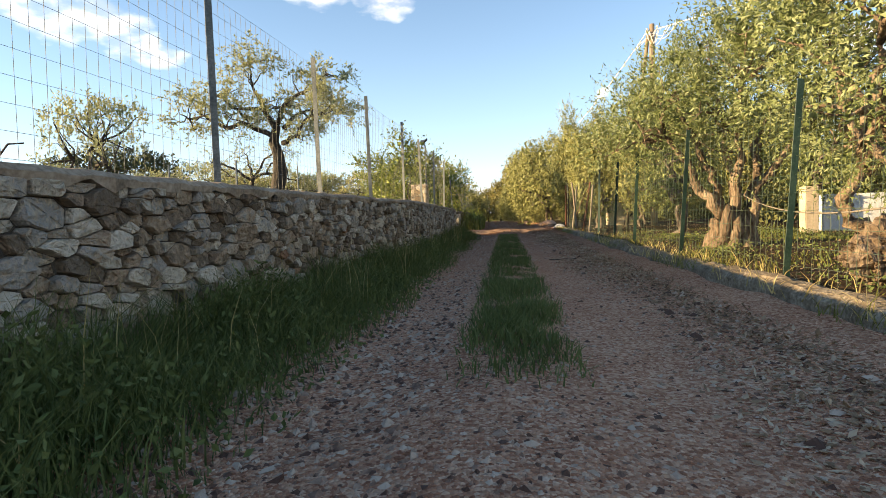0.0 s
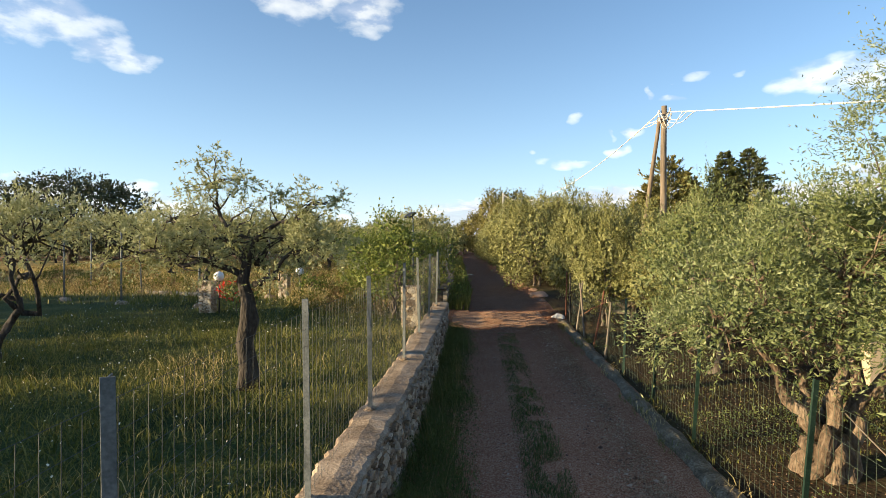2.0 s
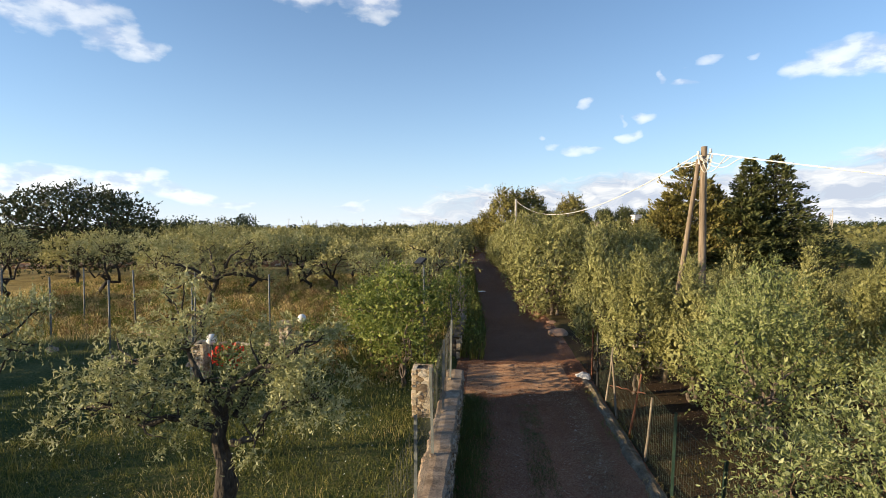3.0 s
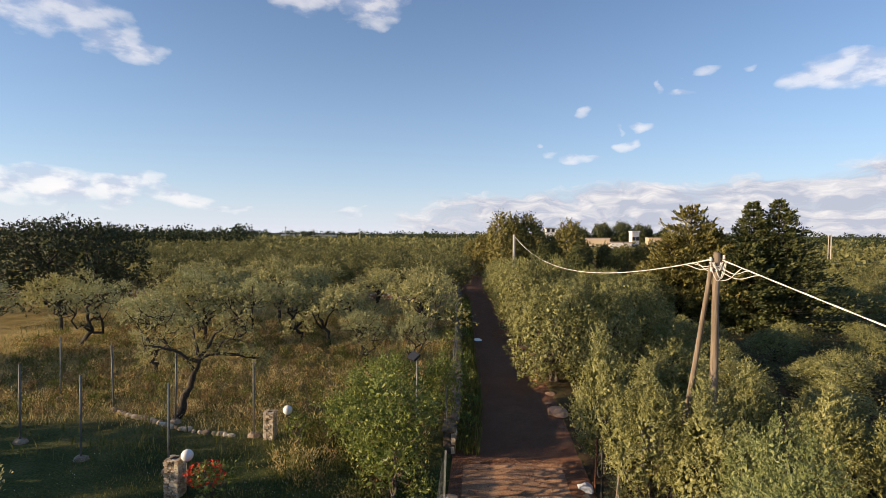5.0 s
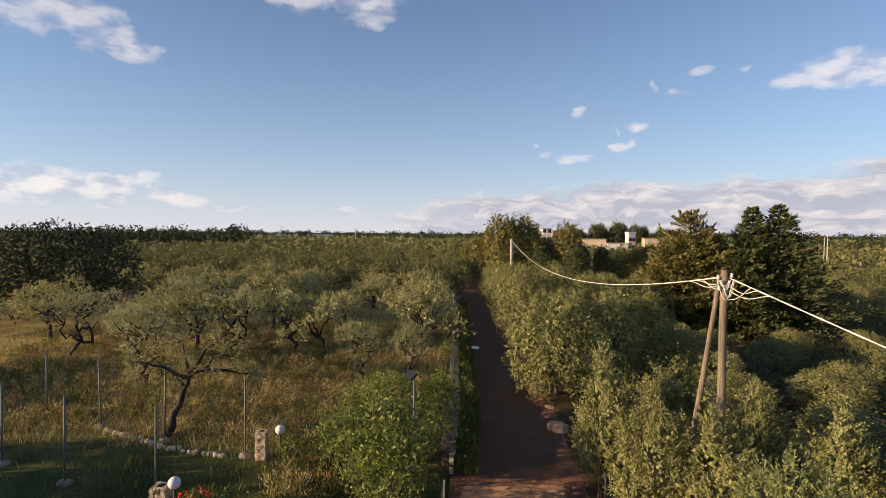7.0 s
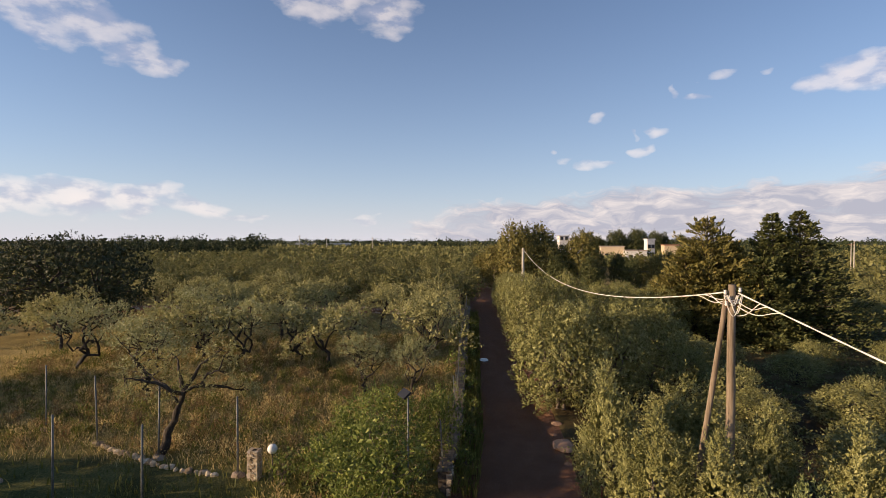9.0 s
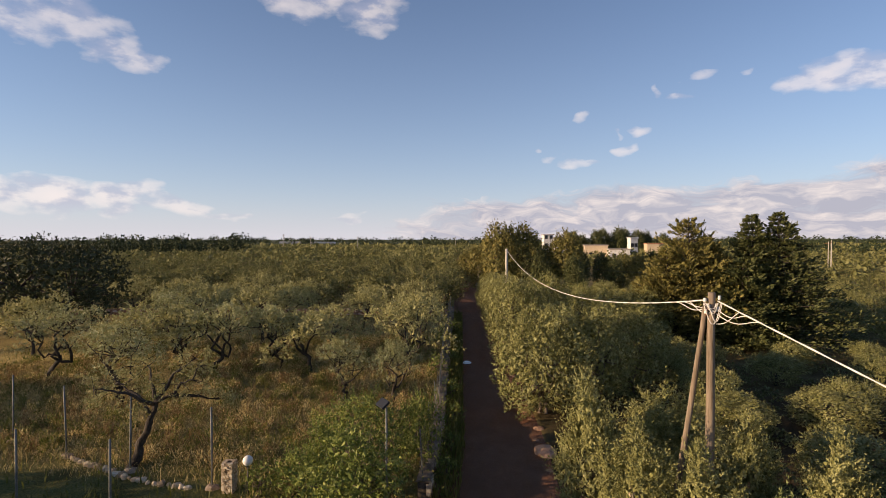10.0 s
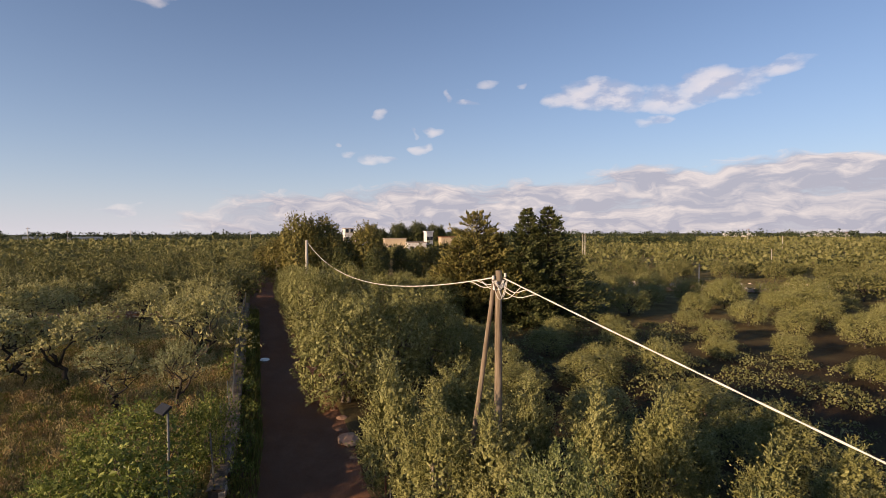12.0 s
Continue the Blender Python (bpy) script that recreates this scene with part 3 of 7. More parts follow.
def domed(rng, height, radius, n=18, lobe=0.34, low=0.1, tall=1.05):
    """Puffs of a full round crown that hangs low."""
    mid = height * (0.5 + low / 2)
    rz = height * (0.5 - low / 2)
    out = [(0, 0, mid, radius * 0.74, radius * 0.74, rz * 0.84)]
    for i in range(n):
        z = 1 - 1.75 * (i + 0.5) / n
        a = 2.399 * i + rng.uniform(-0.25, 0.25)
        q = math.sqrt(max(0, 1 - z * z)) ** 0.7 * radius * (1 - lobe * 0.85)
        s = lobe * rng.uniform(0.75, 1.2)
        out.append((math.cos(a) * q, math.sin(a) * q, mid + z * rz * (1 - s * 0.8), radius * s, radius * s, rz * s * tall))
    return out


def airy(rng, height, radius, n=15, lean=(0, 0), size=0.17, low=0.5):
    """Puffs of a pruned, open crown: small tufts spread like an umbrella with gaps between."""
    out = []
    for i in range(n):
        a = 2.399 * i + rng.uniform(-0.4, 0.4)
        q = math.sqrt((i + 0.6) / n) * radius * rng.uniform(0.7, 1.0)
        z = height * (1 - (1 - low) * (q / radius) ** 1.6 * rng.uniform(0.3, 1.0)) - radius * size * 0.6 + rng.uniform(-0.55, 0.3)
        s = radius * size * rng.uniform(0.7, 1.35)
        out.append((lean[0] + math.cos(a) * q, lean[1] + math.sin(a) * q, z, s, s, s * rng.uniform(0.6, 0.85)))
    return out


def puff_tree(name, seed, shape, leaf_material, bark, shoots, per, leaf, fork, girth, stems=1, crooked=0.06, lean=(0, 0), simple=False, tips=2, **leafy):
    """Trunk mesh and crown mesh of a tree; shape gives the crown's puffs."""
    rng = np.random.default_rng(seed)
    puffs = shape(rng)
    wv, wf = merged(puff_wood(rng, puffs[:12] if simple else puffs, fork, girth, stems, crooked, lean, simple, tips))
    lv, lf = puff_leaves(rng, puffs, shoots, per, leaf, **leafy)
    trunk = bpy.data.meshes.new(name + " trunk")
    trunk.from_pydata(wv.tolist(), [], [tuple(f) if f[2] != f[3] else tuple(f[:3]) for f in wf.tolist()])
    trunk.polygons.foreach_set("use_smooth", np.ones(len(trunk.polygons), bool))
    trunk.materials.append(bark)
    return trunk, mesh_of(name + " crown", lv, lf, leaf_material)


def plant_tree(name, meshes, at, label, category, group=""):
    ob = thing(name, label, category, group, at)
    part("trunk", meshes[0], None, ob)
    part("crown", meshes[1], None, ob)
    return ob


def spot(x, y, z, turn=0.0, size=1.0, tall=1.0):
    return Matrix.Translation((x, y, z)) @ Matrix.Rotation(turn, 4, "Z") @ Matrix.Diagonal((size, size, size * tall, 1))


def grass_mesh(name, pts, heights, rng, mat, width=0.008, bend=0.4):
    """Grass blades: each two bent segments, three triangles."""
    n = len(pts)
    h = np.asarray(heights, float)[:, None]
    a = rng.uniform(0, 2 * math.pi, n)
    side = np.stack((np.cos(a), np.sin(a), np.zeros(n)), 1) * (width * rng.uniform(0.6, 1.4, n))[:, None]
    b = rng.uniform(0, 2 * math.pi, n)
    lean = np.stack((np.cos(b), np.sin(b), np.zeros(n)), 1) * (rng.uniform(0.1, 1.0, n) * bend)[:, None]
    up = np.array((0, 0, 1.0))
    m = pts + up * h * 0.55 + lean * h * 0.3
    t = pts + up * h + lean * h
    v = np.stack((pts - side, pts + side, m - side * 0.7, m + side * 0.7, t), 1).reshape(-1, 3)
    o = (np.arange(n) * 5)[:, None, None]
    f = (np.array(((0, 1, 3), (0, 3, 2), (2, 3, 4)))[None] + o).reshape(-1, 3)
    return mesh_of(name, v, f, mat)


def rock_points(rng, sizes, squash=0.6):
    """Many small faceted stones at once: unit shapes of 6 corners, 8 triangles."""
    n = len(sizes)
    base = np.array(((1, 0, 0), (-1, 0, 0), (0, 1, 0), (0, -1, 0), (0, 0, 1), (0, 0, -1)), float)
    v = base[None] * rng.uniform(0.6, 1.2, (n, 6, 1)) + rng.normal(size=(n, 6, 3)) * 0.22
    v[..., 2] *= squash
    a = rng.uniform(0, 2 * math.pi, n)
    c, s = np.cos(a)[:, None], np.sin(a)[:, None]
    v = np.stack((v[..., 0] * c - v[..., 1] * s, v[..., 0] * s + v[..., 1] * c, v[..., 2]), -1)
    return v * np.asarray(sizes)[:, None, None]


ROCK_FACES = np.array(((0, 2, 4), (2, 1, 4), (1, 3, 4), (3, 0, 4), (2, 0, 5), (1, 2, 5), (3, 1, 5), (0, 3, 5)))


def rocks_mesh(name, pts, sizes, rng, mat, squash=0.6):
    v = rock_points(rng, sizes, squash) + np.asarray(pts)[:, None]
    f = ROCK_FACES[None] + (np.arange(len(sizes)) * 6)[:, None, None]
    return mesh_of(name, v.reshape(-1, 3), f.reshape(-1, 3), mat)


def boulder(seed, size, mat, name="boulder"):
    """One larger stone, worn and uneven."""
    rng = np.random.default_rng(seed)
    bm = bmesh.new()
    bmesh.ops.create_icosphere(bm, subdivisions=2, radius=1.0)
    o = rng.uniform(-50, 50, 3)
    for v in bm.verts:
        k = 1 + 0.35 * noise.noise(v.co * 1.3 + Vector(o)) + 0.12 * noise.noise(v.co * 3.5 + Vector(o))
        v.co = Vector((v.co.x * size[0], v.co.y * size[1], v.co.z * size[2])) * k
    me = bpy.data.meshes.new(name)
    bm.to_mesh(me)
    bm.free()
    me.materials.append(mat)
    return me

# ---- the ground, the lane, walls ----
WALL_END, WALL_ON = 18.3, 22.6          # the field gate lies between


def smooth_step(a, b, x):
    s = min(1.0, max(0.0, (x - a) / (b - a)))
    return s * s * (3 - 2 * s)


def lane_z(y):
    return 0.5 * smooth_step(-8, 44, y) - 0.06


def lane_x(y):
    """The lane bends gently to the west further on."""
    return -0.04 * max(0.0, y - 27) if y > 31 else -0.005 * max(0.0, y - 27) ** 2 * 2


def wall_x(y):
    """Line of the fence posts on the west wall."""
    return 0.2 + 0.028 * (min(10.6, max(0.0, y)) - 4.2) if y < 20 else 0.08 + lane_x(y)


def cope_z(y):
    return 0.99 + 0.017 * (min(11.0, max(3.0, y)) - 4.2) if y < 20 else 1.12


def ground_z(x, y):
    """Height of the earth: the west field stands 0.7 m up behind the wall, the lane is sunk, the east grove lies just above it."""
    lz = lane_z(y)
    west = 0.72 + 0.05 * smooth_noise(x, y, 0.35, 3.1) + 0.03 * smooth_noise(x, y, 1.3, 8.0)
    gate = smooth_step(WALL_END - 0.6, WALL_END + 0.4, y) * (1 - smooth_step(WALL_ON - 0.6, WALL_ON + 0.4, y))
    wx = wall_x(y)
    west -= gate * (west - lz) * smooth_step(-4.5, 0.0, x)
    east = lz + 0.10 + 0.05 * smooth_noise(x, y, 0.4, 5.5)
    d = math.hypot(x, y)
    if d > 150:
        k = smooth_step(150, 900, d)
        knoll = 1.2 * math.exp(-((x - 44) / 30) ** 2 - ((y - 205) / 28) ** 2)
        west, east = west * (1 - k) - 5.0 * k, east * (1 - k) - 5.0 * k + knoll
    if x < wx - 0.1:
        return west
    if x < wx + 0.2:
        k = (x - wx + 0.1) / 0.3
        return west * (1 - k) + (lz - 0.05) * k
    x -= lane_x(y)
    if x < 4.2:
        return lz - 0.05
    return lz - 0.05 + (east - lz + 0.05) * smooth_step(4.2, 4.7, x)


def axis(fine_lo, fine_hi, step, far, grow=1.16, extra=()):
    a = list(np.arange(fine_lo, fine_hi + 1e-6, step))
    for sgn, start in ((-1, fine_lo), (1, fine_hi)):
        p, s = start, step
        while abs(p) < far:
            s *= grow
            p += sgn * s
            a.append(p)
    return np.array(sorted(set(round(v, 4) for v in a + list(extra))))


def ground_sheet():
    xs = axis(-14, 14, 0.5, 4200, extra=tuple(np.arange(-2.4, 0.7, 0.15)) + (4.2, 4.35, 4.7))
    ys = axis(-6, 44, 0.5, 4200)
    v = np.array([(x, y, ground_z(x, y)) for y in ys for x in xs])
    nx = len(xs)
    j, i = np.meshgrid(np.arange(len(ys) - 1), np.arange(nx - 1), indexing="ij")
    a = (j * nx + i).ravel()
    f = np.stack((a, a + 1, a + nx + 1, a + nx), 1)
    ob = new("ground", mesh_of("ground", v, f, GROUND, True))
    tagged(ob, "grassy red-brown earth of the olive groves", "ground", kind="structure")


ground_sheet()


def ruts(x, y):
    """Relief of the lane: two wheel tracks, a raised middle, tyre ripples at the gate."""
    z = -0.035 * math.exp(-((x - 1.62) / 0.34) ** 2) - 0.035 * math.exp(-((x - 3.05) / 0.38) ** 2)
    z += 0.02 * math.exp(-((x - 2.3) / 0.3) ** 2) * (1 - smooth_step(17, 20, y))
    z += 0.012 * smooth_noise(x, y, 2.2, 1.0) + 0.006 * smooth_noise(x, y, 7.0, 2.0)
    k = smooth_step(18.4, 19.2, y) * (1 - smooth_step(21.9, 22.8, y)) * smooth_step(0.4, 0.9, x)
    bow = 0.10 * (x - 2.3) ** 2 * 0.5
    z += k * (0.03 * math.sin((y + bow) * 2 * math.pi / 0.33 + 0.7 * smooth_noise(x, y, 0.9, 4.0)) + 0.05)
    return z


def lane():
    xs = np.concatenate((np.arange(0.3, 4.46, 0.07), (4.5,)))
    ys = np.concatenate((np.arange(-6, 17.6, 0.12), np.arange(17.6, 23.2, 0.045), np.arange(23.2, 60, 0.4), np.arange(60, 140, 2.0)))
    v = []
    for y in ys:
        bend = lane_x(y)
        for x in xs:
            z = lane_z(y) + (ruts(x, y) if y < 60 else 0)
            if x < 0.8:
                z += 0.05 * (1 - smooth_step(0.3, 0.8, x))
            if x > 3.7:
                z += 0.05 * smooth_step(3.7, 4.3, x)
            v.append((x + bend, y, z + (0.02 if y > 60 else 0)))
    nx = len(xs)
    j, i = np.meshgrid(np.arange(len(ys) - 1), np.arange(nx - 1), indexing="ij")
    a = (j * nx + i).ravel()
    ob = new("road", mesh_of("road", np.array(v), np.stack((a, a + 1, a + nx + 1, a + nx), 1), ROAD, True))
    tagged(ob, "rutted dirt and gravel farm lane with wheel tracks", "dirt road", kind="structure")
    return ob


road = lane()


def gate_soil():
    """Loose soil in tyre ripples across the lane at the gate, paled for sunlight."""
    xs, ys = np.arange(0.45, 4.42, 0.07), np.arange(18.5, 22.55, 0.045)
    v, inside = [], []
    for y in ys:
        for x in xs:
            v.append((x, y, lane_z(y) + ruts(x, y) + 0.006))
            e = 0.25 * smooth_noise(x, 0, 1.6, 12.0) + 0.1 * smooth_noise(x, y, 5.0, 3.0)
            inside.append(18.75 + 0.12 * x + e < y < 21.75 + 0.14 * x + e)
    nx = len(xs)
    f = [(a, a + 1, a + nx + 1, a + nx) for j in range(len(ys) - 1) for a in range(j * nx, j * nx + nx - 1) if inside[a] and inside[a + nx + 1]]
    tagged(part("soil_patch", mesh_of("soil_patch", np.array(v), np.array(f), GATE_SOIL, True), None, road, "rippled soil with tyre marks, paled for sunlight"), kind="structure")


gate_soil()


def top_z(x, y):
    """The walkable surface at a place."""
    u = x - lane_x(y)
    if 0.3 < u < 4.3:
        return lane_z(y) + ruts(u, y)
    return ground_z(x, y)


# dry-stone wall along the field: core, coping, and stones fitted like a puzzle
def clip(poly, px, py, nx, ny):
    """The part of a polygon on the near side of a line through (px, py) with normal (nx, ny)."""
    out = []
    for i, (ax, ay) in enumerate(poly):
        bx, by = poly[(i + 1) % len(poly)]
        da, db = (ax - px) * nx + (ay - py) * ny, (bx - px) * nx + (by - py) * ny
        if da <= 0:
            out.append((ax, ay))
        if (da < 0 < db) or (db < 0 < da):
            s = da / (da - db)
            out.append((ax + (bx - ax) * s, ay + (by - ay) * s))
    return out


def rubble_cells(y0, y1, z0, z1, seed, mean=0.17, aspect=1.75):
    """Irregular fitted stone outlines in a rectangle: cells round scattered sites, wider than high."""
    rng = random.Random(seed)
    sites, tries = [], 0
    while tries < 26000 and len(sites) < 3000:
        tries += 1
        y, z = rng.uniform(y0, y1), rng.uniform(z0, z1) * aspect
        r = mean * rng.choice((0.45, 0.55, 0.75, 0.95, 1.2, 1.6))
        if all((y - a) ** 2 + (z - b) ** 2 > (0.5 * (r + s)) ** 2 for a, b, s in sites if abs(a - y) < 0.5):
            sites.append((y, z, r))
    cells = []
    for i, (y, z, r) in enumerate(sites):
        poly = [(y0, z0 * aspect), (y1, z0 * aspect), (y1, z1 * aspect), (y0, z1 * aspect)]
        near = sorted(((a - y) ** 2 + (b - z) ** 2, a, b, s) for j, (a, b, s) in enumerate(sites) if j != i and abs(a - y) < 0.9)[:22]
        for d2, a, b, s in near:
            d = math.sqrt(d2)
            k = 0.5 + 0.5 * (r * r - s * s) / max(d2, 1e-6) * 0.35
            k = min(0.8, max(0.2, k))
            poly = clip(poly, y + (a - y) * k, z + (b - z) * k, (a - y) / d, (b - z) / d)
            if len(poly) < 3:
                break
        if len(poly) >= 3:
            cells.append([(p, q / aspect) for p, q in poly])
    return cells


def stone_shape(poly, rng, joint=0.006, rings=4):
    """Vertices and faces of one stone: outline rounded, chamfered face that bulges out along +x, sides running back."""
    n = len(poly)
    cy, cz = sum(p[0] for p in poly) / n, sum(p[1] for p in poly) / n
    size = max(max(p[0] for p in poly) - min(p[0] for p in poly), 0.05)
    rounded = []
    for i in range(n):
        (ay, az), (by, bz) = poly[i], poly[(i + 1) % n]
        rounded += [(ay + (by - ay) * 0.09, az + (bz - az) * 0.09), (ay + (by - ay) * 0.91, az + (bz - az) * 0.91)]
    m = len(rounded)
    k = max(0.6, 1 - 2 * joint / max(0.06, size) - rng.uniform(0, 0.02))
    proud, ty, tz = rng.uniform(-0.015, 0.045), rng.uniform(-0.55, 0.55), rng.uniform(-0.6, 0.6)
    v = []
    for inset, out in ((1.0, -0.12), (1.0, -0.012), (0.93, 0.0), (0.5, 0.002))[:rings]:
        for y, z in rounded:
            dy, dz = (y - cy) * k * inset, (z - cz) * k * inset
            x = out + (proud + ty * dy * 0.4 + tz * dz * 0.4 if out > -0.1 else 0) + (rng.uniform(-0.007, 0.007) if out > -0.1 else 0)
            v.append((x, dy, dz))
    v.append((proud + 0.004, 0, 0))
    f = []
    for ring in range(rings - 1):
        for i in range(m):
            j = (i + 1) % m
            a, b, c, d = ring * m + i, ring * m + j, (ring + 1) * m + j, (ring + 1) * m + i
            f += [(a, b, c), (a, c, d)]
    for i in range(m):
        f.append(((rings - 1) * m + i, (rings - 1) * m + (i + 1) % m, rings * m))
    return v, f, cy, cz


WALL_FACE, WALL_BACK, COPE_Z = 0.30, -0.13, 0.985


def wall_run(name, y0, y1, seed, parts_to, label, mean=0.17):
    """A stretch of the dry-stone wall; stones up to parts_to are objects of their own, the rest are joined."""
    cy = np.linspace(y0 + 0.02, y1 - 0.02, int((y1 - y0) / 0.6) + 2)
    cv = np.array([(wall_x(y) + dx, y, z) for y in cy for dx, z in ((WALL_BACK + 0.02, -0.15), (WALL_BACK + 0.02, cope_z(y) - 0.08), (WALL_FACE - 0.045, cope_z(y) - 0.08), (WALL_FACE - 0.045, -0.15))])
    cf = [(i * 4 + j, i * 4 + (j + 1) % 4, i * 4 + 4 + (j + 1) % 4, i * 4 + 4 + j) for i in range(len(cy) - 1) for j in range(4)]
    e = (len(cy) - 1) * 4
    core = mesh_of(name, cv, np.array(cf + [(3, 2, 1, 0), (e, e + 1, e + 2, e + 3)]), MORTAR)
    wall = tagged(new(name, core), label, "stone wall", kind="structure")
    # coping: a long uneven cement slab
    rng = np.random.default_rng(seed)
    ys = np.arange(y0, y1 + 0.01, 0.06 if parts_to > 0 else 0.2)
    ring = []
    rough = 1.0 if parts_to > 0 else 2.4
    for y in ys:
        l = wall_x(y) + WALL_BACK - 0.03 + rough * 0.05 * smooth_noise(0, y, 2.4, seed) + 0.045 * smooth_noise(0, y, 9.0, seed)
        r = wall_x(y) + WALL_FACE + 0.015 + rough * 0.035 * smooth_noise(3, y, 2.8, seed) + 0.035 * smooth_noise(3, y, 11.0, seed)
        t = cope_z(y) + rough ** 2 * 0.018 * smooth_noise(7, y, 1.1, seed) + 0.014 * smooth_noise(7, y, 8.0, seed)
        b = cope_z(y) - 0.07 + 0.05 * smooth_noise(9, y, 7.0, seed)
        ring.append([(l, y, b), (l + 0.005, y, t - 0.035), (l + 0.04, y, t - 0.006), ((l + r) / 2, y, t + 0.012), (r - 0.045, y, t - 0.004), (r - 0.004, y, t - 0.035), (r - 0.01, y, b)])
    k = 7
    v = np.array(ring).reshape(-1, 3)
    f = [(i * k + j, i * k + (j + 1) % k, (i + 1) * k + (j + 1) % k, (i + 1) * k + j) for i in range(len(ys) - 1) for j in range(k)]
    part("coping", mesh_of("coping", v, np.array(f)[:, ::-1], CEMENT if parts_to > 0 else CEMENT_OLD), None, wall, "sunlit cracked cement coping" if parts_to > 0 else "darker broken coping")
    near, rest, count = [], [], 0
    srng = random.Random(seed)
    for poly in rubble_cells(y0, y1, -0.05, COPE_Z - 0.06, seed, mean):
        sv, sf, cy, cz = stone_shape(poly, srng, rings=4 if parts_to > poly[0][0] - 1 else 3)
        cz *= cope_z(cy) / COPE_Z
        if cy < parts_to and count < 300:
            near.append((sv, sf, cy, cz))
            count += 1
        else:
            rest.append((np.array(sv) + np.array((wall_x(cy) + WALL_FACE - 0.02, cy, cz)), np.array(sf)))
    if rest:
        v, f = merged(rest)
        tagged(part("stonework", mesh_of("stonework", v, f, STONE_JOINED), None, wall), kind="stuff")
    return wall, near


wall_west, near_stones = wall_run("wall_west", -2.5, WALL_END, 11, 6.3, "low dry-stone field wall with cement coping", 0.135)
wall_west_2, _ = wall_run("wall_west_2", WALL_ON, 64.0, 23, -99, "low dry-stone wall running on past the field gate", 0.62)


def kerb_run():
    """The low broken kerb on the east side, with dirt and moss on it."""
    ys = np.arange(-2.5, 20.2, 0.11)
    ring = []
    for y in ys:
        z = lane_z(y)
        worn = 0.09 * smooth_noise(2, y, 0.9, 6.0) + 0.045 * smooth_noise(2, y, 4.0, 6.0) + 0.02 * smooth_noise(2, y, 11.0, 6.0)
        l = 4.19 + 0.08 * smooth_noise(1, y, 1.4, 2.0) + 0.035 * smooth_noise(1, y, 7.0, 2.0)
        r = 4.46 + 0.03 * smooth_noise(5, y, 1.7, 2.0)
        t = z + 0.145 + worn
        ring.append([(l - 0.02, y, z - 0.1), (l, y, t - 0.05), (l + 0.045, y, t), ((l + r) / 2, y, t + 0.015), (r - 0.03, y, t - 0.02), (r, y, z - 0.1)])
    k = 6
    v = np.array(ring).reshape(-1, 3)
    f = np.array([(i * k + j, i * k + j + 1, (i + 1) * k + j + 1, (i + 1) * k + j) for i in range(len(ys) - 1) for j in range(k - 1)])
    e = len(ys) - 1
    v2, f2 = v, np.concatenate((f[:, ::-1], [(e * k, e * k + 1, e * k + 4, e * k + 5), (e * k + 1, e * k + 2, e * k + 3, e * k + 4)]))
    ob = new("kerb", mesh_of("kerb", v2, f2, KERB))
    tagged(ob, "low broken concrete kerb with dirt and moss", "kerb", kind="structure")


kerb_run()

# ---- fences ----
def wire_box(a, b, r=0.0016):
    """A thin square wire from a to b."""
    a, b = np.asarray(a, float), np.asarray(b, float)
    t = unit(b - a)
    u = unit(np.cross(t, (0.3, 0.5, 0.8)))
    w = np.cross(t, u)
    v = np.array([p + s * u * r + q * w * r for p in (a, b) for s, q in ((1, 1), (-1, 1), (-1, -1), (1, -1))])
    return v, np.array([(0, 1, 5, 4), (1, 2, 6, 5), (2, 3, 7, 6), (3, 0, 4, 7)])


def angle_post(height, size=0.045, thick=0.006):
    """A steel post of T section with a ragged top."""
    bm = bmesh.new()
    for sx, sy, cx, cy in ((size, thick, 0, 0), (thick, size, 0, size / 2)):
        bmesh.ops.create_cube(bm, size=1.0, matrix=Matrix.Translation((cx, cy, height / 2 - 0.05)) @ Matrix.Diagonal((sx, sy, height + 0.1, 1)))
    bmesh.ops.bevel(bm, geom=bm.edges[:], offset=0.0015, segments=1, affect="EDGES")
    return bm


def mesh_panel(x, ys, z0, height, lean, step, rows, seed, mat, r, sag=0.02):
    """Welded wire between the posts: uprights every step metres and level wires, slightly bent."""
    out = []

    def at(y, h):
        return np.array((x(y) + lean * h / height + 0.02 * smooth_noise(y, h, 1.3, seed), y + 0.012 * smooth_noise(h, y, 3.0, seed), z0(y) + h + sag * smooth_noise(y, h, 0.9, seed + 2)))
    for y in np.arange(ys[0], ys[1], step):
        hs = np.linspace(0.03, height, 4)
        for a, b in zip(hs[:-1], hs[1:]):
            out.append(wire_box(at(y, a), at(y, b), r))
    for h in np.linspace(0.05, height, rows):
        yy = np.arange(ys[0], ys[1] + 0.01, 0.6)
        for a, b in zip(yy[:-1], yy[1:]):
            out.append(wire_box(at(a, h), at(b, h), r))
    v, f = merged(out)
    return mesh_of("wire_mesh", v, f, mat)


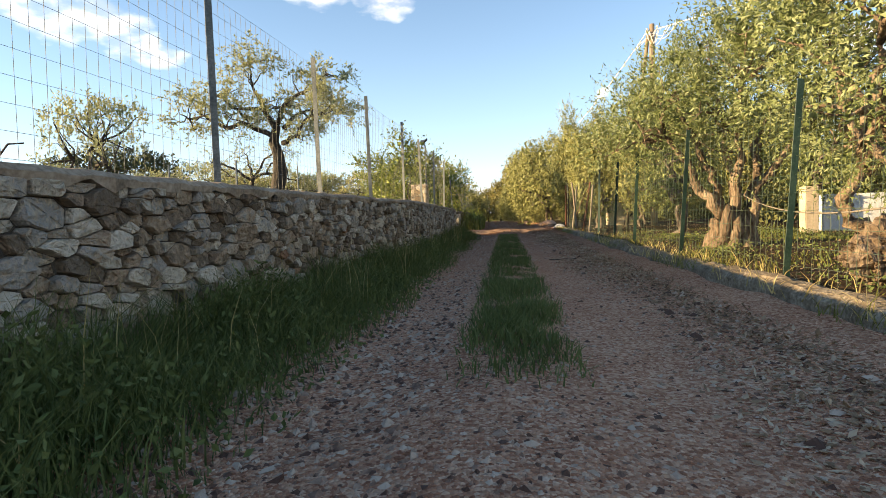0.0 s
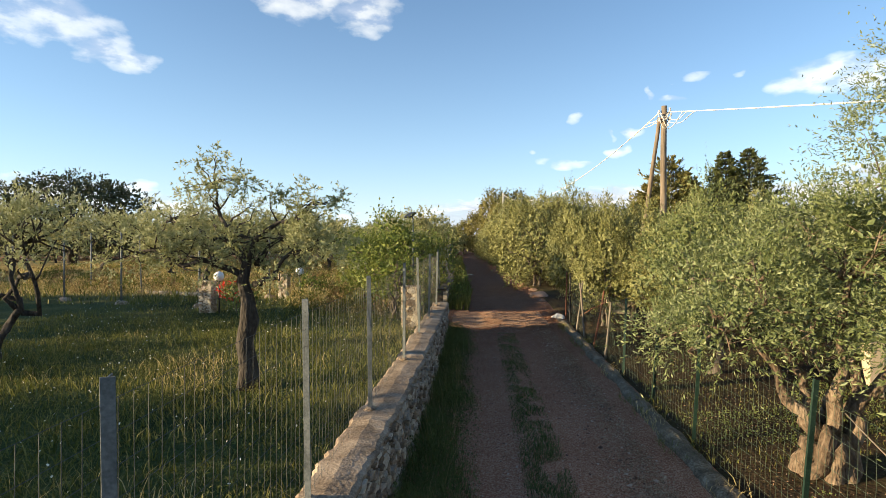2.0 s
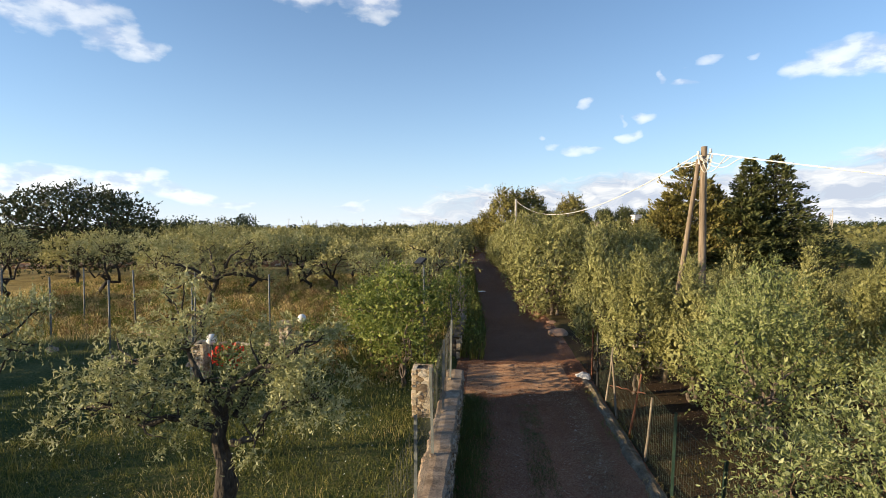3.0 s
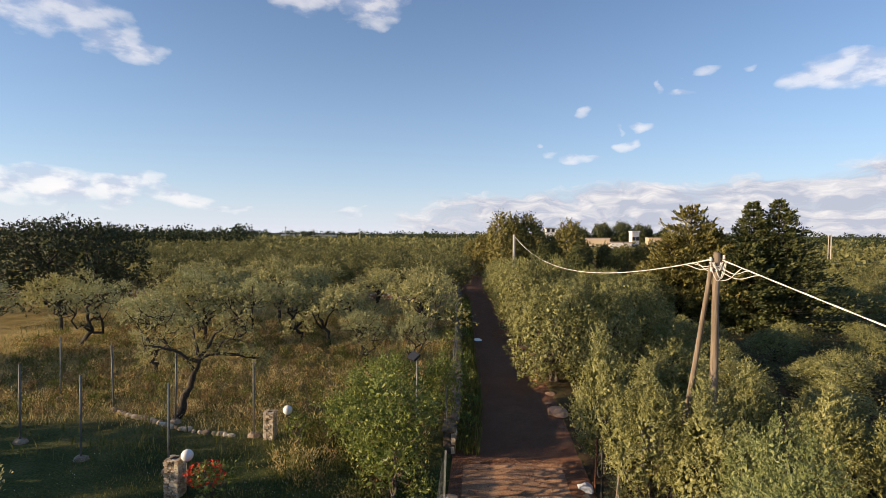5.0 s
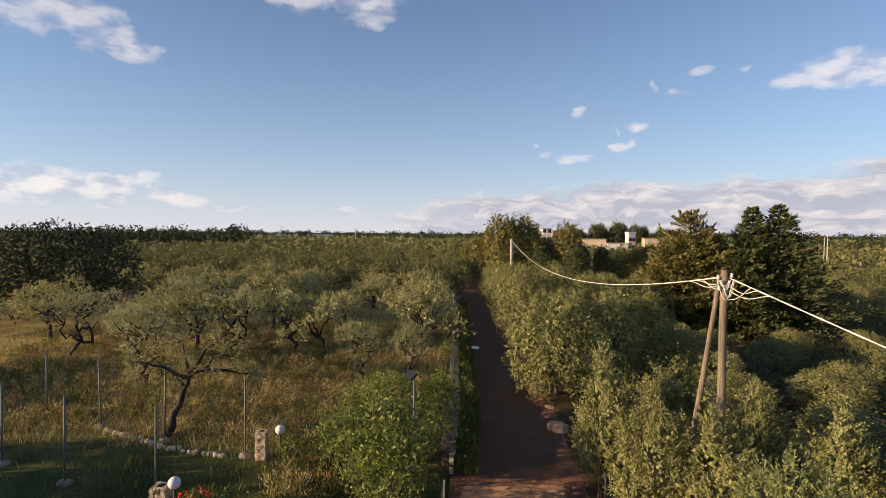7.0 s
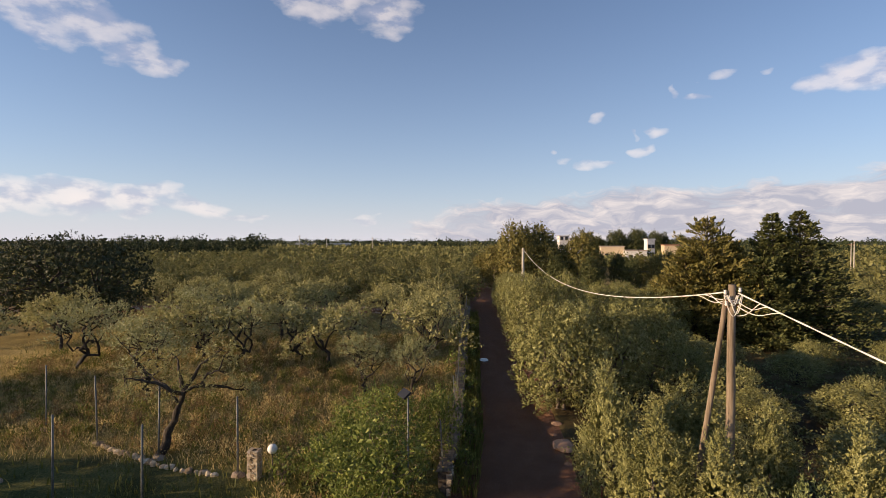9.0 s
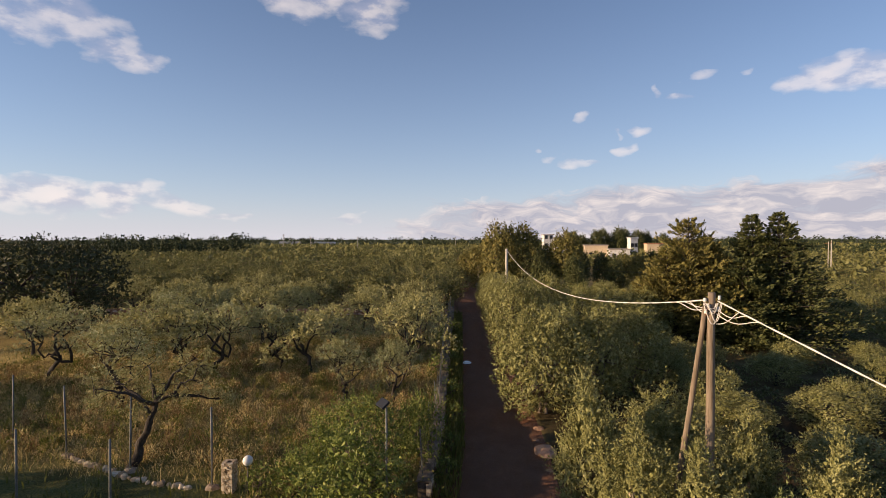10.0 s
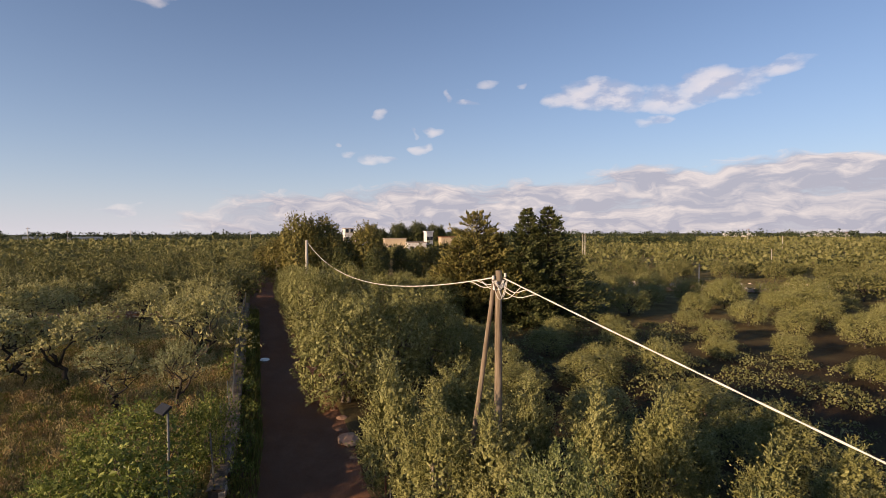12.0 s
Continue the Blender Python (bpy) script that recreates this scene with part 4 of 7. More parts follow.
def west_fence():
    fence = thing("wire_fence", "welded wire fence on steel posts along the stone wall", "fence")
    post = bpy.data.meshes.new("post")
    angle_post(1.55, 0.05).to_mesh(post)
    post.materials.append(STEEL)
    rng = random.Random(5)
    for y, tip in ((-0.1, 0.0), (2.05, 0.5), (4.19, 1.2), (6.23, -0.3), (8.28, 0.0), (10.6, 0.6), (12.8, -1.0), (15.0, 1.0), (17.3, 1.5)):
        p = part("post", post, None, fence)
        p.matrix_basis = Matrix.Translation((wall_x(y), y, cope_z(y) - 0.02)) @ Matrix.Rotation(radians(tip), 4, "Y") @ Matrix.Rotation(radians(rng.uniform(0.5, 2.5)), 4, "X") @ Matrix.Rotation(rng.uniform(-0.4, 0.4), 4, "Z")
        foot = part("mortar_foot", boulder(int(y * 10) + 40, (0.075, 0.08, 0.03), CEMENT, "mortar_foot"), None, fence)
        foot.matrix_basis = Matrix.Translation((wall_x(y), y, cope_z(y) + 0.01))
    part("wire_mesh", mesh_panel(lambda y: wall_x(y) - 0.03, (-0.1, 17.3), lambda y: cope_z(y) - 0.12, 1.55, 0.03, 0.085, 13, 3.0, WIRE, 0.0009), None, fence, "rectangular galvanised wire mesh")


def west_fence_far():
    fence = thing("wire_fence", "wire fence on thin steel posts on the farther stone wall", "fence")
    post = bpy.data.meshes.new("post")
    angle_post(1.5, 0.045).to_mesh(post)
    post.materials.append(STEEL)
    rng = random.Random(8)
    for i in range(15):
        p = part("post", post, None, fence)
        p.matrix_basis = Matrix.Translation((wall_x(23.0 + i * 2.7), 23.0 + i * 2.7, cope_z(23) - 0.02)) @ Matrix.Rotation(radians(rng.uniform(-4, 4)), 4, "Y") @ Matrix.Rotation(radians(rng.uniform(-3, 5)), 4, "X")
    part("wire_mesh", mesh_panel(lambda y: wall_x(y) - 0.03, (23.0, 60.8), lambda y: cope_z(y) - 0.1, 1.45, 0.0, 0.3, 7, 6.0, WIRE, 0.0016), None, fence)


def east_fence():
    fence = thing("wire_fence", "green wire fence on dark posts beside the kerb", "fence")
    green = bpy.data.meshes.new("post")
    angle_post(1.62, 0.05).to_mesh(green)
    green.materials.append(GREEN_STEEL)
    rng = random.Random(9)
    for y in (2.4, 4.88, 7.4, 9.82, 11.5, 13.3):
        p = part("post", green, None, fence)
        p.matrix_basis = Matrix.Translation((4.5, y, ground_z(4.5, y))) @ Matrix.Rotation(radians(2.5 + rng.uniform(-1.5, 1.5)), 4, "Y") @ Matrix.Rotation(radians(rng.uniform(1, 5)), 4, "X") @ Matrix.Rotation(rng.uniform(-0.6, 0.6), 4, "Z")
    for i, (y, mat, lean, h) in enumerate(((14.9, GREY_WOOD, 5, 1.35), (16.1, RUST, 9, 1.5), (17.2, GREY_WOOD, -5, 1.55), (18.4, GREY_WOOD, 6, 1.5), (19.5, BLACK, 0, 1.65), (20.35, RUST, 1, 1.6))):
        line = wander(np.random.default_rng(i + 70), (0, 0, -0.1), (0, 0, h), 6, 0.008)
        v, f = clean_tube(line, np.linspace(0.032, 0.024, 6), 7)
        p = part("stake", mesh_of("stake", v, f, mat, True), None, fence, "weathered wooden stake" if mat is GREY_WOOD else "rusty iron post" if mat is RUST else "black iron post")
        p.matrix_basis = Matrix.Translation((4.52, y, ground_z(4.52, y))) @ Matrix.Rotation(radians(lean), 4, "Y") @ Matrix.Rotation(radians(lean * 0.4), 4, "X")
    part("wire_mesh", mesh_panel(lambda y: 4.54, (-0.5, 19.5), lambda y: ground_z(4.54, y), 1.45, 0.05, 0.1, 11, 5.0, WIRE_GREEN, 0.0012, 0.04), None, fence, "green coated wire mesh")
    v, f = clean_tube(wander(np.random.default_rng(4), (4.6, 15.2, 1.5), (4.6, 18.4, 0.7), 8, 0.02), np.full(8, 0.012), 5)
    part("rail", mesh_of("rail", v, f, RUST), None, fence, "rusty slanting rail")


west_fence(), west_fence_far(), east_fence()


# ---- gate pillar, shed, low walls on the east side ----
def rubble_pillar(name, x, y, z, w, d, h, mat, label, seed, mean=0.16):
    """A square pillar of fitted stones on four sides, with a flat capping stone."""
    core = boxes_mesh("core", [(-w / 2 + 0.04, -d / 2 + 0.04, -0.1, w / 2 - 0.04, d / 2 - 0.04, h - 0.03)], MORTAR)
    ob = thing(name, label, "pillar", at=Matrix.Translation((x, y, z)))
    part("core", core, None, ob)
    rng = random.Random(seed)
    for turn, width, off in ((0, d, w / 2), (90, w, d / 2), (180, d, w / 2), (270, w, d / 2)):
        for poly in rubble_cells(-width / 2, width / 2, -0.05, h, seed + turn, mean):
            v, f, cy, cz = stone_shape(poly, rng, 0.006)
            s = part("stone", mesh_of("stone", np.array(v) * np.array((0.7, 1, 1)), np.array(f), mat), None, ob)
            s.matrix_basis = Matrix.Rotation(radians(turn), 4, "Z") @ Matrix.Translation((off - 0.02, cy, cz))
    return ob


rubble_pillar("gate_pillar", -0.16, 15.9, 0.65, 0.46, 0.5, 1.15, WARM_STONE, "rough warm limestone gate pillar at the field entrance", 31)


def plastered_hut():
    x, y, z = 6.75, 21.6, ground_z(6.75, 21.6)
    hut = thing("hut", "small cream plastered hut under the olive trees", "hut", at=Matrix.Translation((x, y, z)) @ Matrix.Rotation(radians(-6), 4, "Z"))
    part("wall", boxes_mesh("wall", [(-0.45, 0, -0.1, 0.45, 0.12, 1.15), (-0.45, 0.12, -0.1, -0.33, 1.3, 1.15), (0.33, 0.12, -0.1, 0.45, 1.3, 1.15), (-0.33, 1.18, -0.1, 0.33, 1.3, 1.15)], CREAM, 0.012), None, hut)
    part("roof", boxes_mesh("roof", [(-0.55, -0.1, 1.153, 0.55, 1.4, 1.23)], ROOF, 0.015), None, hut)
    part("brace", boxes_mesh("brace", [(-0.03, -0.05, 0.0, 0.03, -0.004, 0.8)], BARK_DARK), None, hut, "dark slanting timber").matrix_basis = Matrix.Translation((0.22, 0, 0.25)) @ Matrix.Rotation(radians(48), 4, "Y") @ Matrix.Translation((0, 0, -0.1))


plastered_hut()


def white_yard_wall():
    me = boxes_mesh("yard_wall", [(8.95, 12.4, -0.1, 17.0, 12.65, 0.98)], WHITEWASH, 0.03)
    tagged(new("yard_wall", me), "low dirty white yard wall behind the olives", "wall", kind="structure")
    me = boxes_mesh("jamb", [(-0.13, -0.12, -0.1, 0.13, 0.12, 0.95)], CREAM, 0.02)
    p = new("yard_pillar", me)
    p.matrix_basis = Matrix.Translation((8.55, 12.2, ground_z(8.55, 12.2)))
    tagged(p, "short pale stone pillar by the yard wall", "pillar")
    v, f = clean_tube([(0, 0, -0.1), (0.02, 0, 0.6), (0, 0.01, 1.5)], (0.03, 0.03, 0.028), 8)
    q = new("iron_pipe", mesh_of("iron_pipe", v, f, RUST, True))
    q.matrix_basis = Matrix.Translation((9.0, 10.6, ground_z(9.0, 10.6)))
    tagged(q, "rusty upright iron pipe in the grove", "pipe")


white_yard_wall()


# ---- utility poles and cables ----
def sagging(a, b, sag, n=40):
    a, b = np.array(a, float), np.array(b, float)
    s = np.linspace(0, 1, n)
    p = a + (b - a) * s[:, None]
    p[:, 2] -= 4 * sag * s * (1 - s)
    return p


def twisted_cable(points, r=0.013, pitch=1.7):
    """Two strands twisted round each other along a line."""
    p = np.asarray(points)
    seg = np.linalg.norm(np.diff(p, axis=0), axis=1)
    s = np.concatenate(([0], np.cumsum(seg)))
    q = np.linspace(0, s[-1], int(s[-1] / 0.09))
    line = np.stack([np.interp(q, s, p[:, i]) for i in range(3)], 1)
    t = unit(np.gradient(line, axis=0))
    u = unit(np.cross(t, (0, 0, 1)))
    w = np.cross(t, u)
    ph = q / pitch * 2 * math.pi
    return [tube(line + (np.cos(ph + o)[:, None] * u + np.sin(ph + o)[:, None] * w) * r * 0.45, np.full(len(q), r), 6) for o in (0, math.pi)]


def quad_mesh(name, pieces, mat):
    v, f = merged(pieces)
    me = bpy.data.meshes.new(name)
    me.from_pydata(v.tolist(), [], [tuple(a) if a[2] != a[3] else tuple(a[:3]) for a in f.tolist()])
    me.polygons.foreach_set("use_smooth", np.ones(len(me.polygons), bool))
    me.materials.append(mat)
    return me


POLE_TOP = np.array((7.53, 19.8, 7.25))
POLE2_TOP = np.array((4.2, 55.4, 7.6))


def timber_pole():
    x, y, z = POLE_TOP[0], POLE_TOP[1], ground_z(POLE_TOP[0], POLE_TOP[1])
    h = POLE_TOP[2] - z
    pole = thing("utility_pole", "weathered wooden utility pole with a slanting strut", "utility pole", at=Matrix.Translation((x, y, z)))
    rng = np.random.default_rng(2)
    part("shaft", quad_mesh("shaft", [tube(wander(rng, (0, 0, -0.3), (0, 0, h), 12, 0.006), np.linspace(0.125, 0.085, 12), 14, rng, 0.03)], POLE), None, pole)
    part("strut", quad_mesh("strut", [tube(wander(rng, (-0.95, 0.35, -0.3), (-0.13, 0.05, h - 0.35), 12, 0.006), np.linspace(0.085, 0.06, 12), 12, rng, 0.03)], POLE), None, pole, "thinner slanting timber strut")
    part("band", quad_mesh("band", [tube([(0, 0, h - 0.42), (0, 0, h - 0.36)], (0.097, 0.097), 14)], RUST), None, pole, "rusty iron band")
    for i, (dx, dy, dz) in enumerate(((-0.17, -0.02, -0.28), (0.16, -0.05, -0.22), (-0.16, -0.06, -0.55), (0.15, 0.0, -0.5))):
        part("bracket", quad_mesh("bracket", [tube([(0, 0, h + dz), (dx, dy, h + dz), (dx, dy, h + dz + 0.07)], (0.012, 0.012, 0.012), 6)], RUST), None, pole)
        part("insulator", quad_mesh("insulator", [tube([(dx, dy, h + dz + 0.04), (dx, dy, h + dz + 0.08), (dx, dy, h + dz + 0.10), (dx, dy, h + dz + 0.15)], (0.03, 0.042, 0.03, 0.036), 10)], PORCELAIN), None, pole, "white porcelain insulator")
    loops = []
    for i in range(7):
        a, b = rng.uniform(-0.25, -0.1), rng.uniform(0.05, 0.22)
        s = np.linspace(0, 1, 14)
        drop = rng.uniform(0.12, 0.55)
        loops.append(tube(np.stack((a + (b - a) * s, -0.12 - 0.05 * np.sin(s * math.pi) + rng.uniform(-0.04, 0.04), h - 0.25 - drop * np.sin(s * math.pi)), 1), np.full(14, 0.011), 5))
    ways = {-1: (np.array((-0.12, 0.0, -0.18)), unit(POLE2_TOP - POLE_TOP - np.array((0, 0, 6.0)))), 1: (np.array((0.12, -0.05, -0.2)), unit(np.array((12.1, -1.7, 2.75)) - POLE_TOP))}
    for side, far in ((-1, 1.6), (-1, 1.2), (-1, 0.9), (1, 1.5), (1, 1.1), (1, 0.8)):
        s = np.linspace(0, 1, 12)
        root, way = ways[side]
        a, b = np.array((side * 0.07, -0.10, h - rng.uniform(0.3, 0.75))), np.array((0, 0, h)) + root + way * far
        hang = rng.uniform(0.1, 0.3)
        loops.append(tube(a + (b - a) * s[:, None] + np.array((side * 0.5, 0, -1.0)) * (hang * np.sin(s * math.pi) * (1 - s))[:, None], np.full(12, 0.011), 5))
    part("cable_loops", quad_mesh("cable_loops", loops, CABLE), None, pole, "tangle of pale cable loops at the pole head")


def concrete_pole():
    x, y = POLE2_TOP[0], POLE2_TOP[1]
    z = ground_z(x, y)
    h = POLE2_TOP[2] - z
    pole = thing("utility_pole", "slender pale concrete utility pole beside the lane", "utility pole", at=Matrix.Translation((x, y, z)))
    part("shaft", quad_mesh("shaft", [tube([(0, 0, -0.3), (0, 0, h * 0.5), (0, 0, h)], (0.17, 0.14, 0.11), 12)], CONCRETE_POLE), None, pole)
    part("bracket", quad_mesh("bracket", [tube([(-0.1, 0, h - 0.25), (0.3, 0, h - 0.25)], (0.02, 0.02), 6)], RUST), None, pole)


timber_pole(), concrete_pole()
c1 = new("overhead_cable", quad_mesh("overhead_cable", twisted_cable(sagging(POLE_TOP + np.array((-0.12, 0, -0.18)), POLE2_TOP + np.array((0.1, -0.1, -0.25)), 1.5)), CABLE))
tagged(c1, "pale twisted overhead cable sagging between the poles", "cable", "overhead cables")
c2 = new("overhead_cable", quad_mesh("overhead_cable", twisted_cable(sagging(POLE_TOP + np.array((0.12, -0.05, -0.2)), (12.1, -1.7, 2.75), 0.1)), CABLE))
tagged(c2, "pale twisted overhead cable dropping from the pole to the yard", "cable", "overhead cables")
c3 = new("overhead_cable", quad_mesh("overhead_cable", [tube(sagging(POLE2_TOP + np.array((0.1, 0, -0.5)), (22.0, 60.0, 5.2), 0.6), np.full(40, 0.012), 4)], DARK_CABLE))
tagged(c3, "thin dark overhead cable leaving the concrete pole", "cable", "overhead cables")


# ---- garden things in the west field ----
def globe_lamp(x, y, z_globe, r):
    z = ground_z(x, y)
    lamp = thing("garden_lamp", "white globe garden lamp on a thin dark stem", "lamp", "garden lamps", Matrix.Translation((x, y, z)))
    h = z_globe - z
    part("stem", quad_mesh("stem", [tube([(0, 0, -0.05), (0, 0, h - r * 0.8)], (0.025, 0.022), 8)], BLACK), None, lamp)
    part("collar", quad_mesh("collar", [tube([(0, 0, h - r * 1.15), (0, 0, h - r * 0.9), (0, 0, h - r * 0.8)], (0.035, 0.07, 0.075), 12)], BLACK), None, lamp)
    bm = bmesh.new()
    bmesh.ops.create_uvsphere(bm, u_segments=24, v_segments=16, radius=r, matrix=Matrix.Translation((0, 0, h)))
    for f in bm.faces:
        f.smooth = True
    part("globe", bm, GLOBE, lamp, "round white opal globe")


globe_lamp(-5.2, 22.1, 1.78, 0.155)
globe_lamp(-6.42, 18.2, 1.86, 0.155)
rubble_pillar("garden_pillar", -5.86, 22.25, ground_z(-5.86, 22.25), 0.36, 0.36, 0.95, WARM_STONE, "short pale stone garden pillar beside a lamp", 51, 0.13)
rubble_pillar("garden_pillar", -6.85, 18.35, ground_z(-6.85, 18.35), 0.40, 0.40, 1.0, WARM_STONE, "square stone garden pillar beside red flowers", 57, 0.13)


def pergola_posts():
    """Tall thin steel posts in rough concrete feet, set out for a pergola."""
    rng = random.Random(12)
    v, f = clean_tube([(0, 0, 0.05), (0, 0, 1.3), (0, 0, 2.6)], (0.032, 0.032, 0.030), 10)
    shaft = mesh_of("shaft", v, f, STEEL, True)
    foot = boulder(77, (0.20, 0.20, 0.16), CEMENT, "concrete_foot")
    first = thing("steel_post", "tall thin green-grey steel post in a concrete foot", "post", "pergola posts")
    part("shaft", shaft, None, first)
    part("concrete_foot", foot, None, first, "rough grey concrete lump")
    spots = ((-10.9, 20.1), (-13.0, 24.4), (-16.2, 25.6), (-9.9, 23.4), (-6.5, 22.4), (-13.9, 21.2), (-7.8, 19.6), (-17.4, 21.6), (-16.3, 18.4), (-19.4, 24.9))
    for i, (x, y) in enumerate(spots):
        m = Matrix.Translation((x, y, ground_z(x, y))) @ Matrix.Rotation(radians(rng.uniform(-1.5, 1.5)), 4, "X") @ Matrix.Rotation(radians(rng.uniform(-1.5, 1.5)), 4, "Y")
        if i == 0:
            first.matrix_basis = m
        else:
            copy_thing(first, m)


pergola_posts()


def floodlight():
    x, y = -0.77, 21.4
    z = ground_z(x, y)
    lamp = thing("floodlight", "dark flat floodlight on a thin pole among leaves", "lamp", at=Matrix.Translation((x, y, z)))
    h = 3.75 - z
    part("pole", quad_mesh("pole", [tube([(0, 0, -0.1), (0, 0, h * 0.6), (0, 0, h)], (0.035, 0.032, 0.03), 10)], STEEL), None, lamp)
    head = part("housing", boxes_mesh("housing", [(-0.14, -0.24, -0.035, 0.14, 0.24, 0.035)], PANEL, 0.015), None, lamp, "dark slanting lamp housing")
    head.matrix_basis = Matrix.Translation((-0.1, -0.05, h + 0.12)) @ Matrix.Rotation(radians(35), 4, "Z") @ Matrix.Rotation(radians(-38), 4, "Y")
    part("bracket", quad_mesh("bracket", [tube([(0, 0, h - 0.05), (-0.03, 0, h + 0.06), (-0.09, -0.04, h + 0.1)], (0.022, 0.018, 0.016), 8)], BLACK), None, lamp)


floodlight()


def stone_edging():
    edge = thing("garden_edging", "low row of rough stones edging the garden", "edging")
    rng = random.Random(3)
    corners = ((-12.6, 24.2), (-9.5, 22.8), (-7.0, 22.3))
    stones = [boulder(200 + i, (0.14, 0.1, 0.09), WARM_STONE, "stone") for i in range(5)]
    for (ax, ay), (bx, by) in zip(corners[:-1], corners[1:]):
        n = int(math.hypot(bx - ax, by - ay) / 0.24)
        for i in range(n):
            s = (i + rng.uniform(-0.2, 0.2)) / n
            x, y = ax + (bx - ax) * s, ay + (by - ay) * s + rng.uniform(-0.04, 0.04)
            p = part("stone", rng.choice(stones), None, edge)
            p.matrix_basis = spot(x, y, ground_z(x, y) + 0.04, rng.uniform(0, 6), rng.uniform(0.7, 1.25))


stone_edging()


def field_terrace():
    """A low bank of red earth and loose stones across the west field."""
    rng = np.random.default_rng(61)
    xs = np.arange(-62, -1.2, 0.8)
    ring = []
    for x in xs:
        y = 60.6 - 0.0028 * (x + 10) ** 2 + 0.5 * smooth_noise(x, 0, 0.2, 4.0)
        h = 1.25 + 0.18 * smooth_noise(x, 3, 0.5, 2.0)
        ring.append([(x, y - 0.7, 0.5), (x, y - 0.35, h - 0.12), (x, y, h), (x, y + 0.5, h - 0.1), (x, y + 0.9, 0.5)])
    v = np.array(ring).reshape(-1, 3)
    f = [(i * 5 + j, i * 5 + j + 1, i * 5 + j + 6, i * 5 + j + 5) for i in range(len(xs) - 1) for j in range(4)]
    bank = tagged(new("terrace_bank", mesh_of("terrace_bank", v, np.array(f), SOIL_CLOD)), "low reddish earth bank across the west field", "earth bank", kind="structure")
    n = 900
    x = rng.uniform(-62, -1.5, n)
    y = 60.6 - 0.0028 * (x + 10) ** 2 + np.array([0.5 * smooth_noise(a, 0, 0.2, 4.0) for a in x.tolist()]) - rng.uniform(0.2, 0.75, n)
    p = np.stack((x, y, rng.uniform(0.65, 1.3, n)), 1)
    tagged(part("bank_stones", rocks_mesh("bank_stones", p, rng.uniform(0.08, 0.24, n), rng, STONE_JOINED, 0.7), None, bank), kind="stuff")


field_terrace()


def east_track():
    """A pale stony farm track crossing the east groves."""
    rng = np.random.default_rng(63)
    s = np.linspace(0, 1, 60)
    x, y = 44 + 62 * s, 68 - 22 * s - 3 * np.sin(s * 5)
    v = np.array([(a + dx, b + dx * 2.2, ground_z(a, b) + 0.22) for a, b in zip(x.tolist(), y.tolist()) for dx in (-0.7, 0.0, 0.7)])
    f = [(i * 3 + j, i * 3 + j + 1, i * 3 + j + 4, i * 3 + j + 3) for i in range(59) for j in range(2)]
    track = tagged(new("track", mesh_of("track", v, np.array(f), GATE_SOIL, True)), "pale stony farm track through the east groves", "dirt road", kind="structure")
    k = rng.integers(0, 60, 700)
    p = np.stack((x[k] + rng.normal(size=700) * 0.5, y[k] + 2.0 + rng.normal(size=700) * 0.5, rng.uniform(0.5, 1.5, 700)), 1)
    tagged(part("track_wall", rocks_mesh("track_wall", p, rng.uniform(0.15, 0.4, 700), rng, WARM_STONE, 0.7), None, track, "tumbled pale stones beside the track"), kind="stuff")


east_track()


def lane_stones():
    """Pale stones edging the far lane on the east, and the white block at the kerb's end."""
    rng = random.Random(21)
    shapes = [boulder(300 + i, (0.2, 0.15, 0.11), RUST_STONE, "edge_stone") for i in range(5)]
    for i in range(20):
        y = 25.5 + i * 1.2 + rng.uniform(-0.3, 0.3)
        x = 4.3 + lane_x(y) + rng.uniform(-0.15, 0.15)
        s = new("edge_stone", rng.choice(shapes))
        s.matrix_basis = spot(x, y, top_z(min(x, 4.2), y) + 0.03, rng.uniform(0, 6), rng.uniform(0.6, 1.3))
        tagged(s, "rough pale stone at the edge of the lane", "stone", "lane edge stones")
    b = new("kerb_block", boulder(400, (0.2, 0.32, 0.13), WHITEWASH, "kerb_block"))
    b.matrix_basis = spot(4.3, 20.45, lane_z(20.4) + 0.12, 0.3)
    tagged(b, "whitewashed stone block at the end of the kerb", "stone")
    d = new("soil_heap", boulder(401, (0.4, 0.6, 0.18), SOIL_CLOD, "soil_heap"))
    d.matrix_basis = spot(4.35, 26.8, ground_z(4.5, 26.8) + 0.05, 0.2)
    tagged(d, "heap of reddish stony soil at the lane's edge", "soil heap")


lane_stones()

# ---- trees ----
# upright plumed olives in the lane's row
PLUME = [puff_tree("upright olive", 110 + i, lambda g: plumes(g, 4.2, 1.2), OLIVE_WARM, BARK, 4600, 8, 0.09, 0.7, 0.10, stems=2, rise=0.6, shoot=0.3, wild=0.2, fleck=0.42) for i in range(3)]
DOME = [puff_tree("round olive", 115 + i, lambda g: domed(g, 4.4, 2.2, 26, 0.30, -0.02, 1.5), OLIVE_WARM, BARK, 7600, 7, 0.1, 0.7, 0.14, stems=2, rise=0.5, shoot=0.22, wild=0.08, fleck=0.36, under=0.25) for i in range(2)]
# loose fine-leaved olives close to the lane
NEAR = [puff_tree("fine olive", 120 + i, lambda g: plumes(g, 4.0, 1.6, 8, 0.2), OLIVE, BARK, 4000, 9, 0.085, 0.9, 0.12, stems=1 + i, rise=0.3, shoot=0.34, slim=0.36, wild=0.2, fleck=0.55, crooked=0.1, core=1.7, filler=0.5) for i in range(2)]
